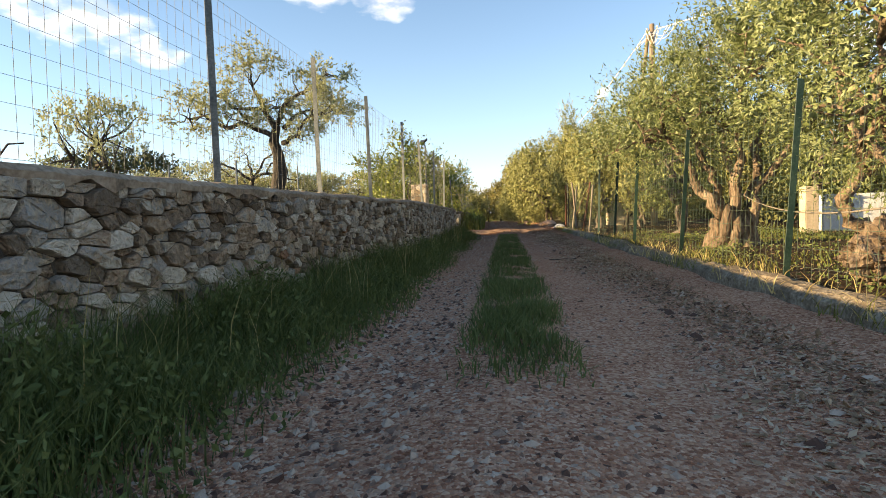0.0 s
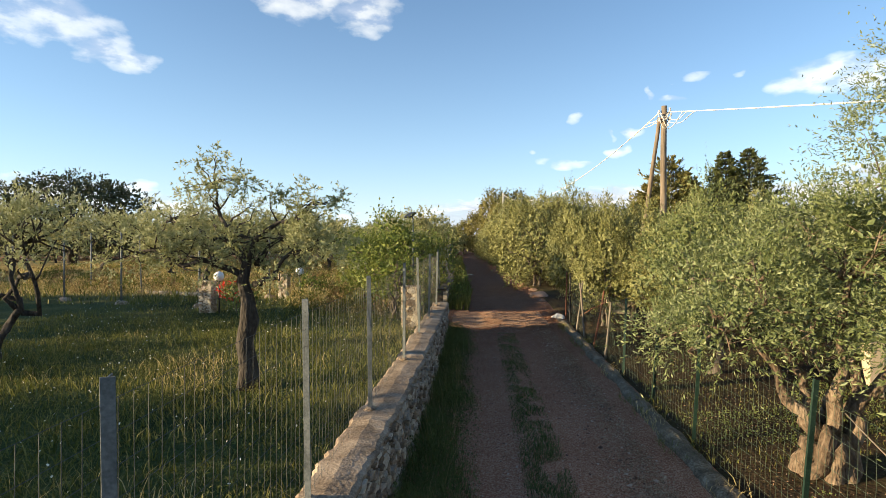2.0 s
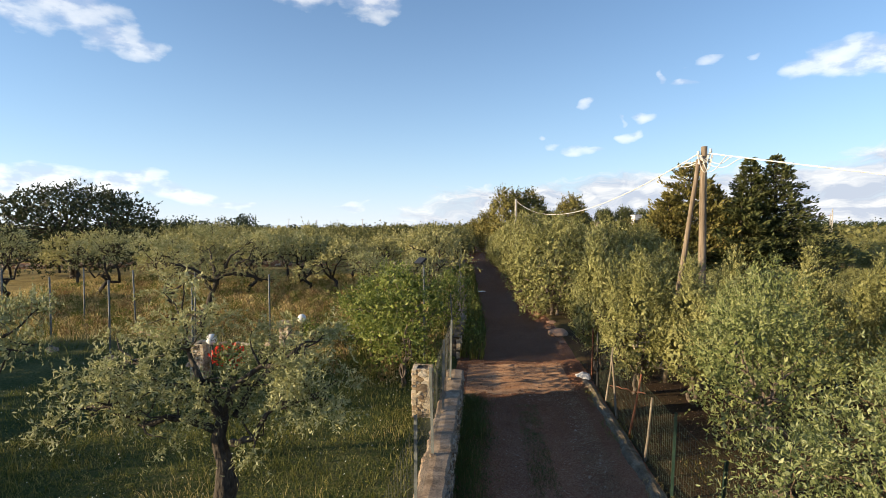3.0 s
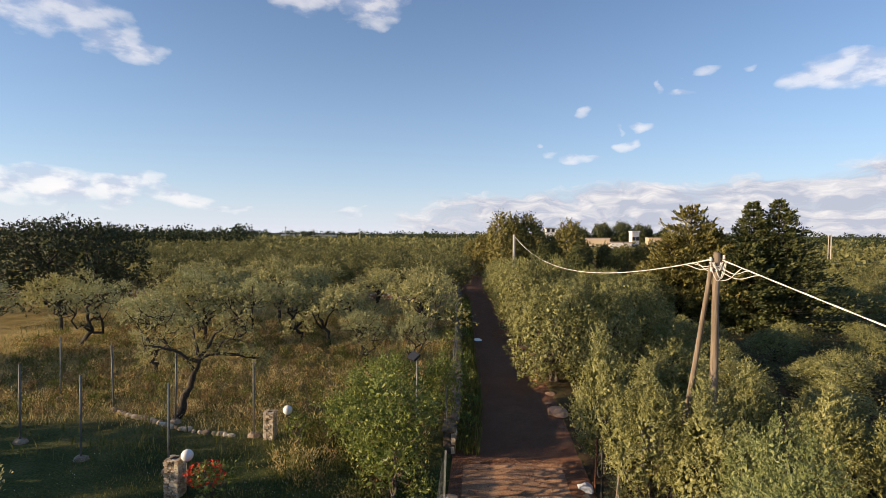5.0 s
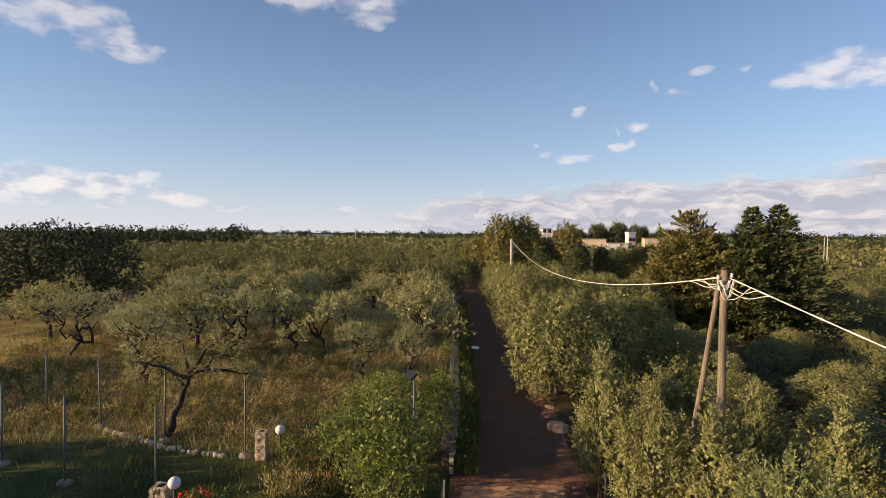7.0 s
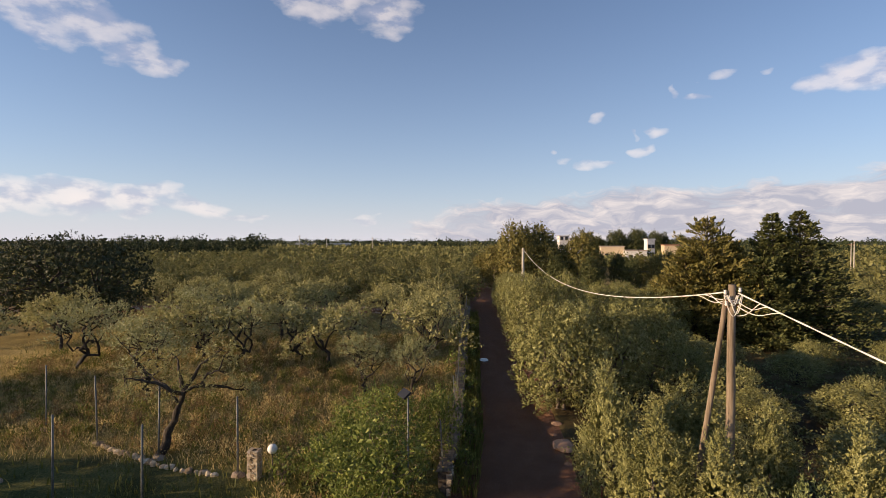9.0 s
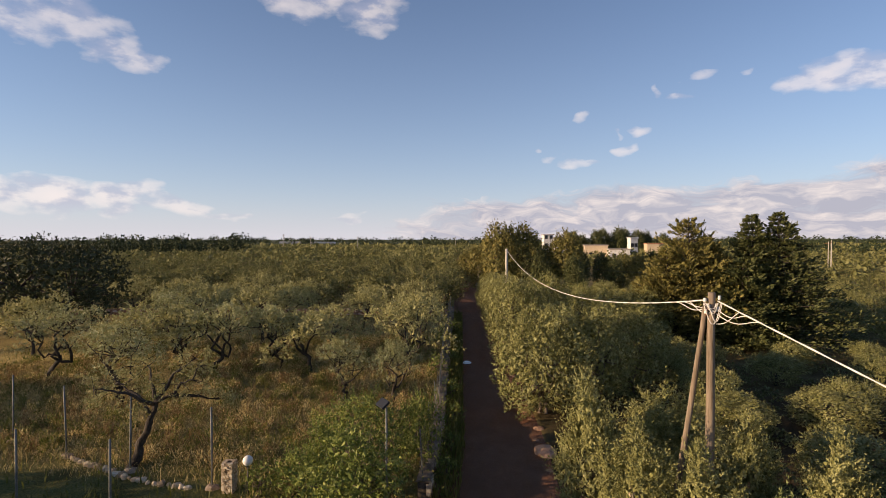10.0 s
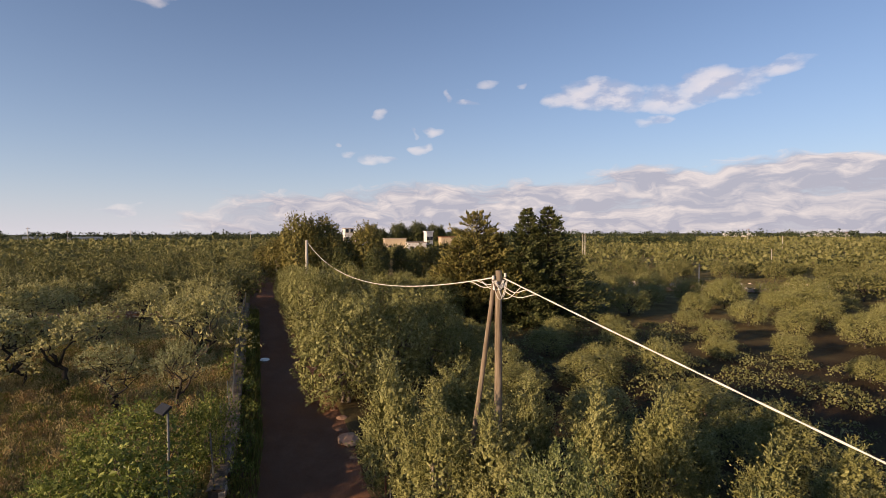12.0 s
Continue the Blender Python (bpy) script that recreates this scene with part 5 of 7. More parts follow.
# thin, pruned ones in the west field
AIRY = [puff_tree("airy olive", 140 + i, lambda g: airy(g, 3.8, 2.0, 25, ((0.35, 0.1), (-0.3, 0.2), (0.2, -0.3))[i]), OLIVE_SILVER, BARK_DARK, 1000, 8, 0.105, 1.1, 0.13, crooked=0.13, lean=((0.35, 0.1), (-0.3, 0.2), (0.2, -0.3))[i], rise=0.2, shoot=0.3, filler=0.2, core=1.6, fleck=0.9, slim=0.42, tips=1) for i in range(3)]
MID_NEAR = [puff_tree("bushy olive", 160 + i, lambda g: domed(g, 3.4, 2.1, 13, 0.4, 0.06), OLIVE_WARM, BARK_DARK, 3200, 6, 0.11, 0.7, 0.12, rise=0.45, shoot=0.34, slim=0.52, wild=0.15, fleck=0.4, simple=True, tips=0) for i in range(3)]
MID = [puff_tree("grove olive", 170 + i, lambda g: domed(g, 3.4, 2.1, 9, 0.45, 0.1), OLIVE_FAR, BARK_DARK, 1000, 6, 0.18, 0.8, 0.12, rise=0.3, shoot=0.4, slim=0.55, fleck=0.4, simple=True, tips=0) for i in range(4)]
MID_AIRY = [puff_tree("thin grove olive", 190 + i, lambda g: airy(g, 3.4, 2.1, 15, (0.25, 0.1), 0.23, 0.42), OLIVE_GREY, BARK_DARK, 800, 7, 0.145, 1.0, 0.12, crooked=0.11, lean=(0.25, 0.1), rise=0.2, shoot=0.36, slim=0.48, filler=0.25, core=1.6, fleck=0.9, simple=True, tips=0) for i in range(3)]


def lane_olives():
    rng = random.Random(77)
    kinds = PLUME + DOME + NEAR
    # x, y, crown size, height factor, variant
    for x, y, s, tall, k in (
            # the dense row at the pole, tree by tree
            (4.85, 21.2, 0.72, 0.98, 0), (5.5, 19.0, 0.74, 0.86, 1), (7.3, 22.2, 0.95, 0.86, 2), (6.7, 18.3, 0.72, 0.82, 0), (8.4, 19.8, 0.62, 0.86, 1),
            (9.75, 18.5, 0.60, 0.87, 0), (11.0, 17.5, 0.64, 0.87, 1), (12.9, 19.0, 0.72, 0.6, 2), (11.6, 15.0, 0.62, 0.8, 0), (14.4, 15.4, 0.7, 0.7, 1), (16.4, 18.9, 0.75, 0.6, 2),
            # round crowns further along the lane
            (4.75, 31.2, 0.98, 1.0, 3), (7.0, 32.4, 0.92, 1.0, 4), (9.7, 34.6, 0.85, 0.95, 3), (4.4, 42.0, 0.9, 1.12, 4), (6.6, 45.0, 0.85, 1.1, 3), (10.4, 48.4, 1.0, 0.9, 4), (14.2, 48.0, 0.95, 0.85, 3),
            (3.8, 53.5, 0.8, 1.0, 3),
            # shaded trees behind the row
            (9.8, 27.0, 0.6, 0.3, 4), (12.6, 29.4, 0.66, 0.32, 3), (13.6, 24.4, 0.6, 0.42, 4), (16.8, 30.0, 0.7, 0.34, 4), (12.4, 38.4, 0.9, 0.5, 3), (18.2, 24.0, 0.7, 0.36, 3),
            # loose trees by the fence
            (6.3, 13.6, 0.8, 0.93, 5), (7.2, 15.9, 0.66, 0.9, 6), (9.2, 13.2, 0.8, 0.85, 5), (12.6, 11.8, 0.9, 0.75, 6)):
        plant_tree("olive_tree", kinds[k], spot(x, y, ground_z(x, y), rng.uniform(0, 6.28), s, tall / s), "upright plumed grey-green olive tree" if k < 3 else "dense round grey-green olive tree with low foliage" if k < 5 else "loose fine-leaved olive tree by the fence", "olive tree", "olives east of the lane")


lane_olives()


def crook(rng, line, amount=0.03):
    """A limb's line with small kinks between its main bends."""
    out = []
    for a, b in zip(line[:-1], line[1:]):
        out += list(wander(rng, a, b, 4, amount)[:-1])
    return np.array(out + [np.array(line[-1])])


def old_olive(x, y):
    """The many-stemmed old olive behind the kerb: a hollow knotty bole, stems that fan out, a loose crown of small tufts."""
    rng = np.random.default_rng(301)
    wood = []
    # bole of fused ribs
    for i in range(7):
        a = 2 * math.pi * i / 7
        foot = np.array((math.cos(a) * 0.27, math.sin(a) * 0.22, -0.12))
        head = np.array((math.cos(a + 0.5) * 0.17, math.sin(a + 0.5) * 0.15, rng.uniform(0.42, 0.68)))
        wood.append(tube(wander(rng, foot, head, 7, 0.035), (0.13, 0.115, 0.10, 0.095, 0.10, 0.085, 0.03), 9, rng, 0.3))
    stems = [((-0.12, 0, 0.45), (-0.3, -0.05, 0.75), (-0.5, 0.0, 0.95), (-0.6, 0.05, 1.3), (-0.95, 0.1, 1.75)),
             ((-0.1, 0.05, 0.5), (-0.16, 0.1, 0.9), (-0.34, 0.12, 1.25), (-0.55, 0.15, 1.8), (-0.7, 0.2, 2.3)),
             ((0.02, -0.05, 0.5), (0.02, -0.1, 0.95), (0.1, -0.15, 1.3), (0.0, -0.25, 1.9), (0.05, -0.3, 2.4)),
             ((0.06, 0.1, 0.5), (0.2, 0.25, 0.9), (0.15, 0.5, 1.4), (0.25, 0.8, 1.9)),
             ((0.24, 0.0, -0.1), (0.3, -0.02, 0.5), (0.38, -0.02, 0.95), (0.68, -0.05, 1.3), (1.0, -0.05, 1.8)),
             ((0.36, 0.0, 0.85), (0.5, 0.3, 1.3), (0.7, 0.6, 1.8))]
    joints = []
    for k, line in enumerate(stems):
        p = crook(rng, line, 0.03)
        wood.append(tube(p, np.linspace(0.13 if k == 4 else 0.085, 0.03, len(p)), 9, rng, 0.25))
        joints += [p[i] for i in range(len(p) // 2, len(p))]
    # tufts under a crown that is highest over the stems and falls away towards the lane
    puffs = []
    while len(puffs) < 46:
        px, py = rng.uniform(-1.75, 1.75), rng.uniform(-1.15, 1.5)
        if (px / 1.85) ** 2 + ((py - 0.15) / 1.4) ** 2 > 1:
            continue
        top = np.interp(px, (-1.8, -1.45, -0.8, -0.3, 0.4, 1.0, 1.7), (1.85, 2.55, 2.85, 3.3, 3.25, 3.1, 2.5))
        pz = rng.uniform(1.25, top - 0.3) if len(puffs) % 2 else top - rng.uniform(0.28, 0.5)
        r = rng.uniform(0.24, 0.4)
        puffs.append((px, py, pz, r, r, r * rng.uniform(0.75, 1.1)))
    for px, py, pz, r in [p[:4] for p in puffs]:
        end = np.array((px, py, pz - 0.1))
        start = min(joints, key=lambda m: np.linalg.norm(m - end) + 0.5 * max(0.0, m[2] - end[2]))
        wood.append(tube(wander(rng, start, end, 6, 0.06), np.linspace(0.03, 0.008, 6), 5))
        for j in range(3):
            e = end + random_ways(rng, 1)[0] * r * 0.9 + np.array((0, 0, 0.12))
            wood.append(tube(wander(rng, end, e, 4, 0.03), np.linspace(0.008, 0.003, 4), 4))
    v, f = puff_leaves(rng, puffs, 8000, 10, 0.058, slim=0.32, shoot=0.3, rise=0.2, filler=0.16, wild=0.25, fleck=0.8, core=1.5)
    meshes = quad_mesh("old olive trunk", wood, BARK_PALE), mesh_of("old olive crown", v, f, OLIVE_LIT)
    plant_tree("olive_tree", meshes, spot(x, y, ground_z(x, y), 0.0), "old olive tree with several pale twisted stems", "olive tree")


def tall_olive(x, y):
    meshes = puff_tree("tall olive", 307, lambda g: domed(g, 6.3, 1.75, 30, 0.32, 0.16), OLIVE_LIT, BARK_PALE, 10500, 11, 0.06, 1.2, 0.15, crooked=0.08, rise=0.1, shoot=0.42, slim=0.3, wild=0.25, fleck=0.8, filler=0.3, core=1.5)
    plant_tree("olive_tree", meshes, spot(x, y, ground_z(x, y), 1.1, 0.85), "tall olive tree overhanging the fence, trunk in shade", "olive tree")


old_olive(5.75, 9.0)
tall_olive(7.35, 8.6)
hang = puff_tree("hanging olive", 311, lambda g: domed(g, 3.7, 1.7, 20, 0.34, 0.16), OLIVE_LIT, BARK_PALE, 10000, 11, 0.062, 0.9, 0.12, stems=2, crooked=0.1, rise=-0.1, shoot=0.42, slim=0.28, wild=0.25, fleck=0.8, filler=0.3, core=1.5)
plant_tree("olive_tree", hang, spot(6.6, 6.3, ground_z(6.6, 6.3), 0.2), "olive tree with a thick hollow trunk and drooping leaves", "olive tree")


def olive_stump():
    """A thick hollow root lying on the ground, deeply furrowed."""
    bm = bmesh.new()
    bmesh.ops.create_icosphere(bm, subdivisions=5, radius=1.0)
    for v in bm.verts:
        p = v.co.copy()
        k = 1 + 0.30 * noise.noise(p * 1.6 + Vector((3, 1, 7))) - 0.34 * abs(noise.noise(p * 3.2 + Vector((9, 2, 5)))) - 0.20 * abs(noise.noise(p * 7.5)) + 0.06 * noise.noise(p * 17.0)
        v.co = Vector((p.x * 0.62, p.y * 0.36, p.z * 0.34)) * k
    me = bpy.data.meshes.new("olive_stump")
    bm.to_mesh(me)
    bm.free()
    me.materials.append(BARK_PALE)
    ob = new("olive_stump", me)
    ob.matrix_basis = spot(5.3, 4.62, ground_z(5.3, 4.6) + 0.2, 0.35)
    tagged(ob, "thick pale hollow olive root lying behind the fence", "tree stump")


olive_stump()


def field_olive():
    """The thin old olive just behind the wall: black gnarled trunk, one long side limb, sparse silvery leaves."""
    rng = np.random.default_rng(41)
    wood, leaves = [], []
    t = [(0, 0, -0.15), (0.02, 0, 0.3), (-0.05, 0.02, 0.7), (0.04, 0, 1.05), (0.0, 0.02, 1.35), (-0.07, 0, 1.65), (0.0, 0, 1.95)]
    wood.append(tube(np.array(t), (0.19, 0.135, 0.115, 0.13, 0.105, 0.08, 0.07), 10, rng, 0.25))
    limbs = [((0.0, 0, 1.9), (-0.25, 0.1, 2.25), (-0.8, 0.0, 2.3), (-1.25, 0.1, 2.6)),
             ((0.0, 0, 1.95), (0.15, 0, 2.3), (0.45, 0.1, 2.55), (0.75, 0.0, 2.6), (1.0, 0.0, 2.85)),
             ((-0.05, 0, 1.9), (-0.3, 0, 2.4), (-0.5, 0.1, 2.75), (-0.55, 0.1, 3.15)),
             ((0.1, 0, 1.6), (0.45, -0.1, 1.7), (0.7, 0, 2.1), (1.1, 0.1, 2.2)),
             ((-0.1, 0, 1.75), (-0.5, -0.15, 1.95), (-0.9, -0.25, 1.9), (-1.3, -0.3, 2.15), (-1.6, -0.3, 2.1)),
             ((0.1, 0.1, 1.9), (0.3, 0.6, 2.3), (0.5, 1.0, 2.5))]
    for line in limbs:
        n = len(line)
        wood.append(tube(crook(rng, line), np.linspace(0.05, 0.013, 3 * n - 2), 7, rng, 0.2))
        for i in range(1, n):
            a = np.array(line[i])
            for j in range(3 if i < n - 1 else 6):
                c = a + random_ways(rng, 1)[0] * np.array((0.5, 0.5, 0.38)) + np.array((0, 0, 0.08))
                wood.append(tube(wander(rng, a, c, 5, 0.05), np.linspace(0.016, 0.004, 5), 5))
                leaves.append(twig_leaves(rng, c, 0.3, 22, 11, 0.06, 0.3, slim=0.34))
    trunk = quad_mesh("field olive trunk", wood, BARK_DARK)
    v, f = merged(leaves)
    return trunk, mesh_of("field olive crown", v, f, OLIVE_SILVER)


plant_tree("olive_tree", field_olive(), spot(-2.0, 10.3, ground_z(-2, 10.3)), "sparse silvery olive tree with a black gnarled trunk", "olive tree")


def leaning_olive():
    """The crooked bare-limbed olive in the garden, leaning east."""
    rng = np.random.default_rng(43)
    wood, leaves = [], []
    stem = [(-0.6, 0, -0.15), (-0.42, 0, 0.3), (-0.38, 0.05, 0.75), (-0.05, 0, 1.25), (0.05, 0.08, 1.75), (0.32, 0, 2.4)]
    wood.append(tube(crook(rng, stem, 0.035), np.interp(np.linspace(0, 1, 16), (0, 0.15, 0.5, 1), (0.25, 0.16, 0.135, 0.085)), 12, rng, 0.34))
    limbs = [((0.3, 0, 2.35), (0.2, 0, 2.75), (0.05, 0.1, 3.1), (-0.1, 0.2, 3.45)),
             ((0.2, 0, 2.1), (0.65, 0, 2.45), (0.95, 0.05, 2.5), (1.2, 0, 2.95), (1.6, 0, 3.05), (1.75, 0.1, 3.5)),
             ((0.3, 0, 2.3), (0.6, 0.2, 2.8), (0.95, 0.3, 3.3), (1.5, 0.4, 3.7)),
             ((0.1, 0, 1.9), (-0.5, 0.3, 2.3), (-1.1, 0.5, 2.5), (-1.6, 0.5, 2.9)),
             ((0.25, 0, 2.2), (-0.1, -0.5, 2.6), (-0.6, -0.9, 2.9), (-1.1, -1.1, 3.0)),
             ((0.95, 0.05, 2.5), (1.5, 0.5, 2.35), (2.0, 0.7, 2.2))]
    for line in limbs:
        n = len(line)
        wood.append(tube(crook(rng, line, 0.04), np.linspace(0.075, 0.018, 3 * n - 2), 7, rng, 0.2))
        for i in range(1, n):
            a = np.array(line[i])
            for j in range(2 if i < n - 1 else 5):
                c = a + random_ways(rng, 1)[0] * np.array((0.55, 0.55, 0.4))
                wood.append(tube(wander(rng, a, c, 5, 0.05), np.linspace(0.016, 0.004, 5), 5))
                leaves.append(twig_leaves(rng, c, 0.36, 11, 8, 0.08, 0.3))
    v, f = merged(leaves)
    return quad_mesh("leaning olive trunk", wood, BARK_DARK), mesh_of("leaning olive crown", v, f, OLIVE_GREY)


plant_tree("olive_tree", leaning_olive(), spot(-9.5, 23.8, ground_z(-9.5, 23.8)), "crooked leaning olive tree with bare dark limbs", "olive tree")


def field_trees():
    rng = random.Random(15)
    for x, y, s, tall in ((-7.6, 12.1, 0.6, 1.4), (-15.1, 30.0, 0.95, 1.0), (-21.7, 33.9, 1.05, 1.0), (-18.0, 38.8, 1.1, 1.0), (-4.9, 32.0, 0.75, 0.95), (-2.3, 31.2, 0.62, 1.2), (-13.5, 36.2, 1.0, 1.0), (-25.5, 31.5, 1.1, 1.0), (-10.2, 37.6, 1.0, 0.95)):
        plant_tree("olive_tree", rng.choice(AIRY), spot(x, y, ground_z(x, y), rng.uniform(0, 6.28), s, tall), "thin silvery olive tree in dry grass", "olive tree", "olives of the west field")
    # unseen olives west of the lane's start, added for the shade they cast
    for x, y, s in ((-18.5, 17.0, 0.75), (-12.4, 4.4, 0.8), (-21.5, 16.2, 0.85), (-23.4, 18.0, 0.95), (-33.0, 27.0, 1.1), (-31.5, 23.6, 1.0), (-20.0, 12.6, 1.1), (-19.0, 8.2, 0.9), (-18.5, 3.4, 1.0)):
        plant_tree("olive_tree", rng.choice(MID), spot(x, y, ground_z(x, y), rng.uniform(0, 6.28), s, 1.0), "unseen olive tree shading the west field", "olive tree", "olives of the west field")
    # the rest of the planting, row after row
    for iy in range(12):
        for ix in range(14):
            x = -3.2 - ix * 6.0 + rng.uniform(-1.3, 1.3)
            y = 38.5 + iy * 6.0 + rng.uniform(-1.3, 1.3)
            if x < -0.86 * (y + 6) - 4 or math.hypot(x + 33, y - 46) < 8.5:
                continue
            thin = y < 62
            plant_tree("olive_tree", rng.choice(MID_AIRY if thin else MID[::2]), spot(x, y, ground_z(x, y), rng.uniform(0, 6.28), rng.uniform(0.9, 1.25), rng.uniform(0.85, 1.1)),
                       "thin olive tree of the west grove" if thin else "olive tree of the west grove", "olive tree", "west grove")
    for iy in range(13):
        for ix in range(17):
            x = 6.5 + ix * 5.2 + rng.uniform(-1.5, 1.5)
            y = 20 + iy * 5.5 + rng.uniform(-1.4, 1.4)
            if y < 34 and x < 12.5 or x > 1.3 * y + 6 or (12 < x < 31 and 41 < y < 54) or (y > 74 and x < 34) or (20 < x < 36 and y < 40 and rng.random() < 0.25) or math.hypot((x - 64) / 1.6, y - 64) < 7:
                continue
            plant_tree("olive_tree", rng.choice(MID_NEAR if math.hypot(x, y) < 75 else MID[1::2]), spot(x, y, ground_z(x, y), rng.uniform(0, 6.28), rng.uniform(0.6, 1.0) * (0.7 if x < 36 and y < 44 else 1.0), rng.uniform(0.75, 1.0)),
                       "bushy olive tree of the east grove", "olive tree", "east grove")
    for y in (47.5, 58.0, 63.5, 69.0):
        x = 4.9 + lane_x(y)
        plant_tree("olive_tree", DOME[0], spot(x, y, ground_z(x, y), rng.uniform(0, 6.28), 0.9, 0.9), "full olive tree at the lane's edge", "olive tree", "olives east of the lane")


field_trees()


# bright broad-leaved trees at the field gate
def gate_trees():
    m = puff_tree("gate tree", 61, lambda g: plumes(g, 3.4, 1.6, 9, 0.12), CITRUS, BARK, 2400, 7, 0.10, 0.7, 0.07, rise=0.25, shoot=0.36, slim=0.55, wild=0.3, fleck=0.5, filler=0.3)
    high = puff_tree("high gate tree", 63, lambda g: [(a, b, c, d * rr, e * rr, f * rr) for (a, b, c, d, e, f), rr in zip(airy(g, 3.6, 1.45, 20, size=0.3, low=0.05), g.uniform(0.7, 1.2, 20))], CITRUS, BARK, 1700, 7, 0.095, 0.9, 0.06, stems=3, rise=0.25, shoot=0.36, slim=0.55, wild=0.3, fleck=0.5, filler=0.3)
    for k, x, y, turn, size, tall in ((high, -1.1, 19.0, 0.3, 0.95, 0.98), (m, -1.9, 23.2, 2.0, 0.9, 0.9), (m, -0.15, 24.4, 4.0, 0.5, 1.5), (high, -2.6, 21.4, 1.2, 0.6, 1.2)):
        plant_tree("fruit_tree", k, spot(x, y, ground_z(x, y) - 0.05, turn, size, tall), "bright green broad-leaved fruit tree by the gate", "fruit tree", "fruit trees")
    shrub = puff_tree("shrub", 67, lambda g: domed(g, 1.0, 0.55, 9, 0.4, 0.08), CITRUS, BARK, 240, 6, 0.07, 0.2, 0.03, rise=0.3, shoot=0.16, slim=0.5)
    for x, y, s in ((-4.75, 21.9, 0.95), (-5.7, 18.1, 1.0), (0.75, 24.4, 0.8), (0.8, 26.8, 0.75), (0.75, 30.0, 0.8), (-0.5, 25.6, 1.1), (-0.55, 28.3, 1.0), (0.35, 33.2, 1.0), (-0.6, 36.4, 1.2), (0.0, 40.5, 1.0), (-0.9, 45.0, 1.3), (-0.4, 51.0, 1.2)):
        plant_tree("shrub", shrub, spot(x, y, top_z(x, y), x * 7, s), "low round leafy green shrub", "shrub", "shrubs")
    rng = np.random.default_rng(9)
    c = np.array((-5.85, 18.05, ground_z(-5.8, 18) + 0.72))
    p = c + random_ways(rng, 260) * np.array((0.5, 0.42, 0.32))
    v, f = leaf_blades(p, random_ways(rng, 260), random_ways(rng, 260), 0.075, 0.06)
    ob = new("red_flowers", mesh_of("red_flowers", v, f, FLOWER_RED))
    tagged(ob, "bright red flowers on the shrub by the lamp", "flowers", kind="stuff")


gate_trees()


# dark evergreen at the field's far side
carob = puff_tree("carob", 71, lambda g: domed(g, 7.7, 6.1, 44, 0.26, 0.04), CAROB, BARK_DARK, 7500, 6, 0.22, 1.6, 0.4, rise=0.1, shoot=0.34, slim=0.55, filler=0.3, wild=0.2)
plant_tree("carob_tree", carob, spot(-33.5, 46.0, 0.7), "huge dark round evergreen tree in the field", "tree")


def conifer_meshes(name, seed, spires, leaf_material, full=0.7, tiers=24, boughs=8, tufts=26, needle=1.0, ragged=0.25, climb=(-0.12, 0.28)):
    """A conifer of one or more spires (x, y, height, radius): straight trunks, whorls of boughs, each a flat drooping spray of needle tufts."""
    rng = np.random.default_rng(seed)
    wood, leaves = [], []
    for ox, oy, hh, radius in spires:
        off = np.array((ox, oy, 0.0))
        wood.append(tube(np.array([off * 0.3 + (0, 0, -0.2), off * 0.8 + (0, 0, hh * 0.4), off + (0, 0, hh * 0.97)]), (0.26, 0.16, 0.03), 9))
        for i in range(tiers):
            s = (i + 0.5) / tiers
            z = hh * (0.03 + 0.95 * s)
            reach = radius * (1 - s) ** full + 0.12
            for b in range(boughs if s < 0.8 else boughs - 3):
                a = rng.uniform(0, 2 * math.pi)
                L = reach * rng.uniform(1 - ragged * 1.6, 1 + ragged)
                start = off + np.array((0, 0, z))
                tip = start + np.array((math.cos(a) * L, math.sin(a) * L, L * rng.uniform(*climb)))
                wood.append(tube(wander(rng, start, tip, 3, 0.05), np.linspace(0.035, 0.008, 3), 4))
                n = max(5, int(tufts * (0.35 + L / radius)))
                q = rng.uniform(0.3, 1.05, n) ** 0.8
                side_way = np.array((-math.sin(a), math.cos(a), 0.0))
                wide = rng.normal(size=n) * 0.24 * L * (1.15 - q) + rng.normal(size=n) * 0.1
                p = start + (tip - start) * q[:, None] + side_way * wide[:, None]
                p[:, 2] += rng.normal(size=n) * 0.07 * (0.5 + 0.3 * L) - np.abs(wide) * 0.25
                way = unit(unit(tip - start) * 0.7 + side_way * np.sign(wide)[:, None] * 0.4 + random_ways(rng, n) * 0.45 + np.array((0, 0, 0.3)))
                side = unit(np.cross(np.array((math.cos(a) * 0.5, math.sin(a) * 0.5, 0.7)) + random_ways(rng, n) * 0.55, way))
                ln = rng.uniform(0.22, 0.42, n) * needle
                leaves.append(leaf_blades(p, way, side, ln, ln * 0.42))
    v, f = merged(leaves)
    return quad_mesh(name + " trunk", wood, BARK_DARK), mesh_of(name + " crown", v, f, leaf_material)


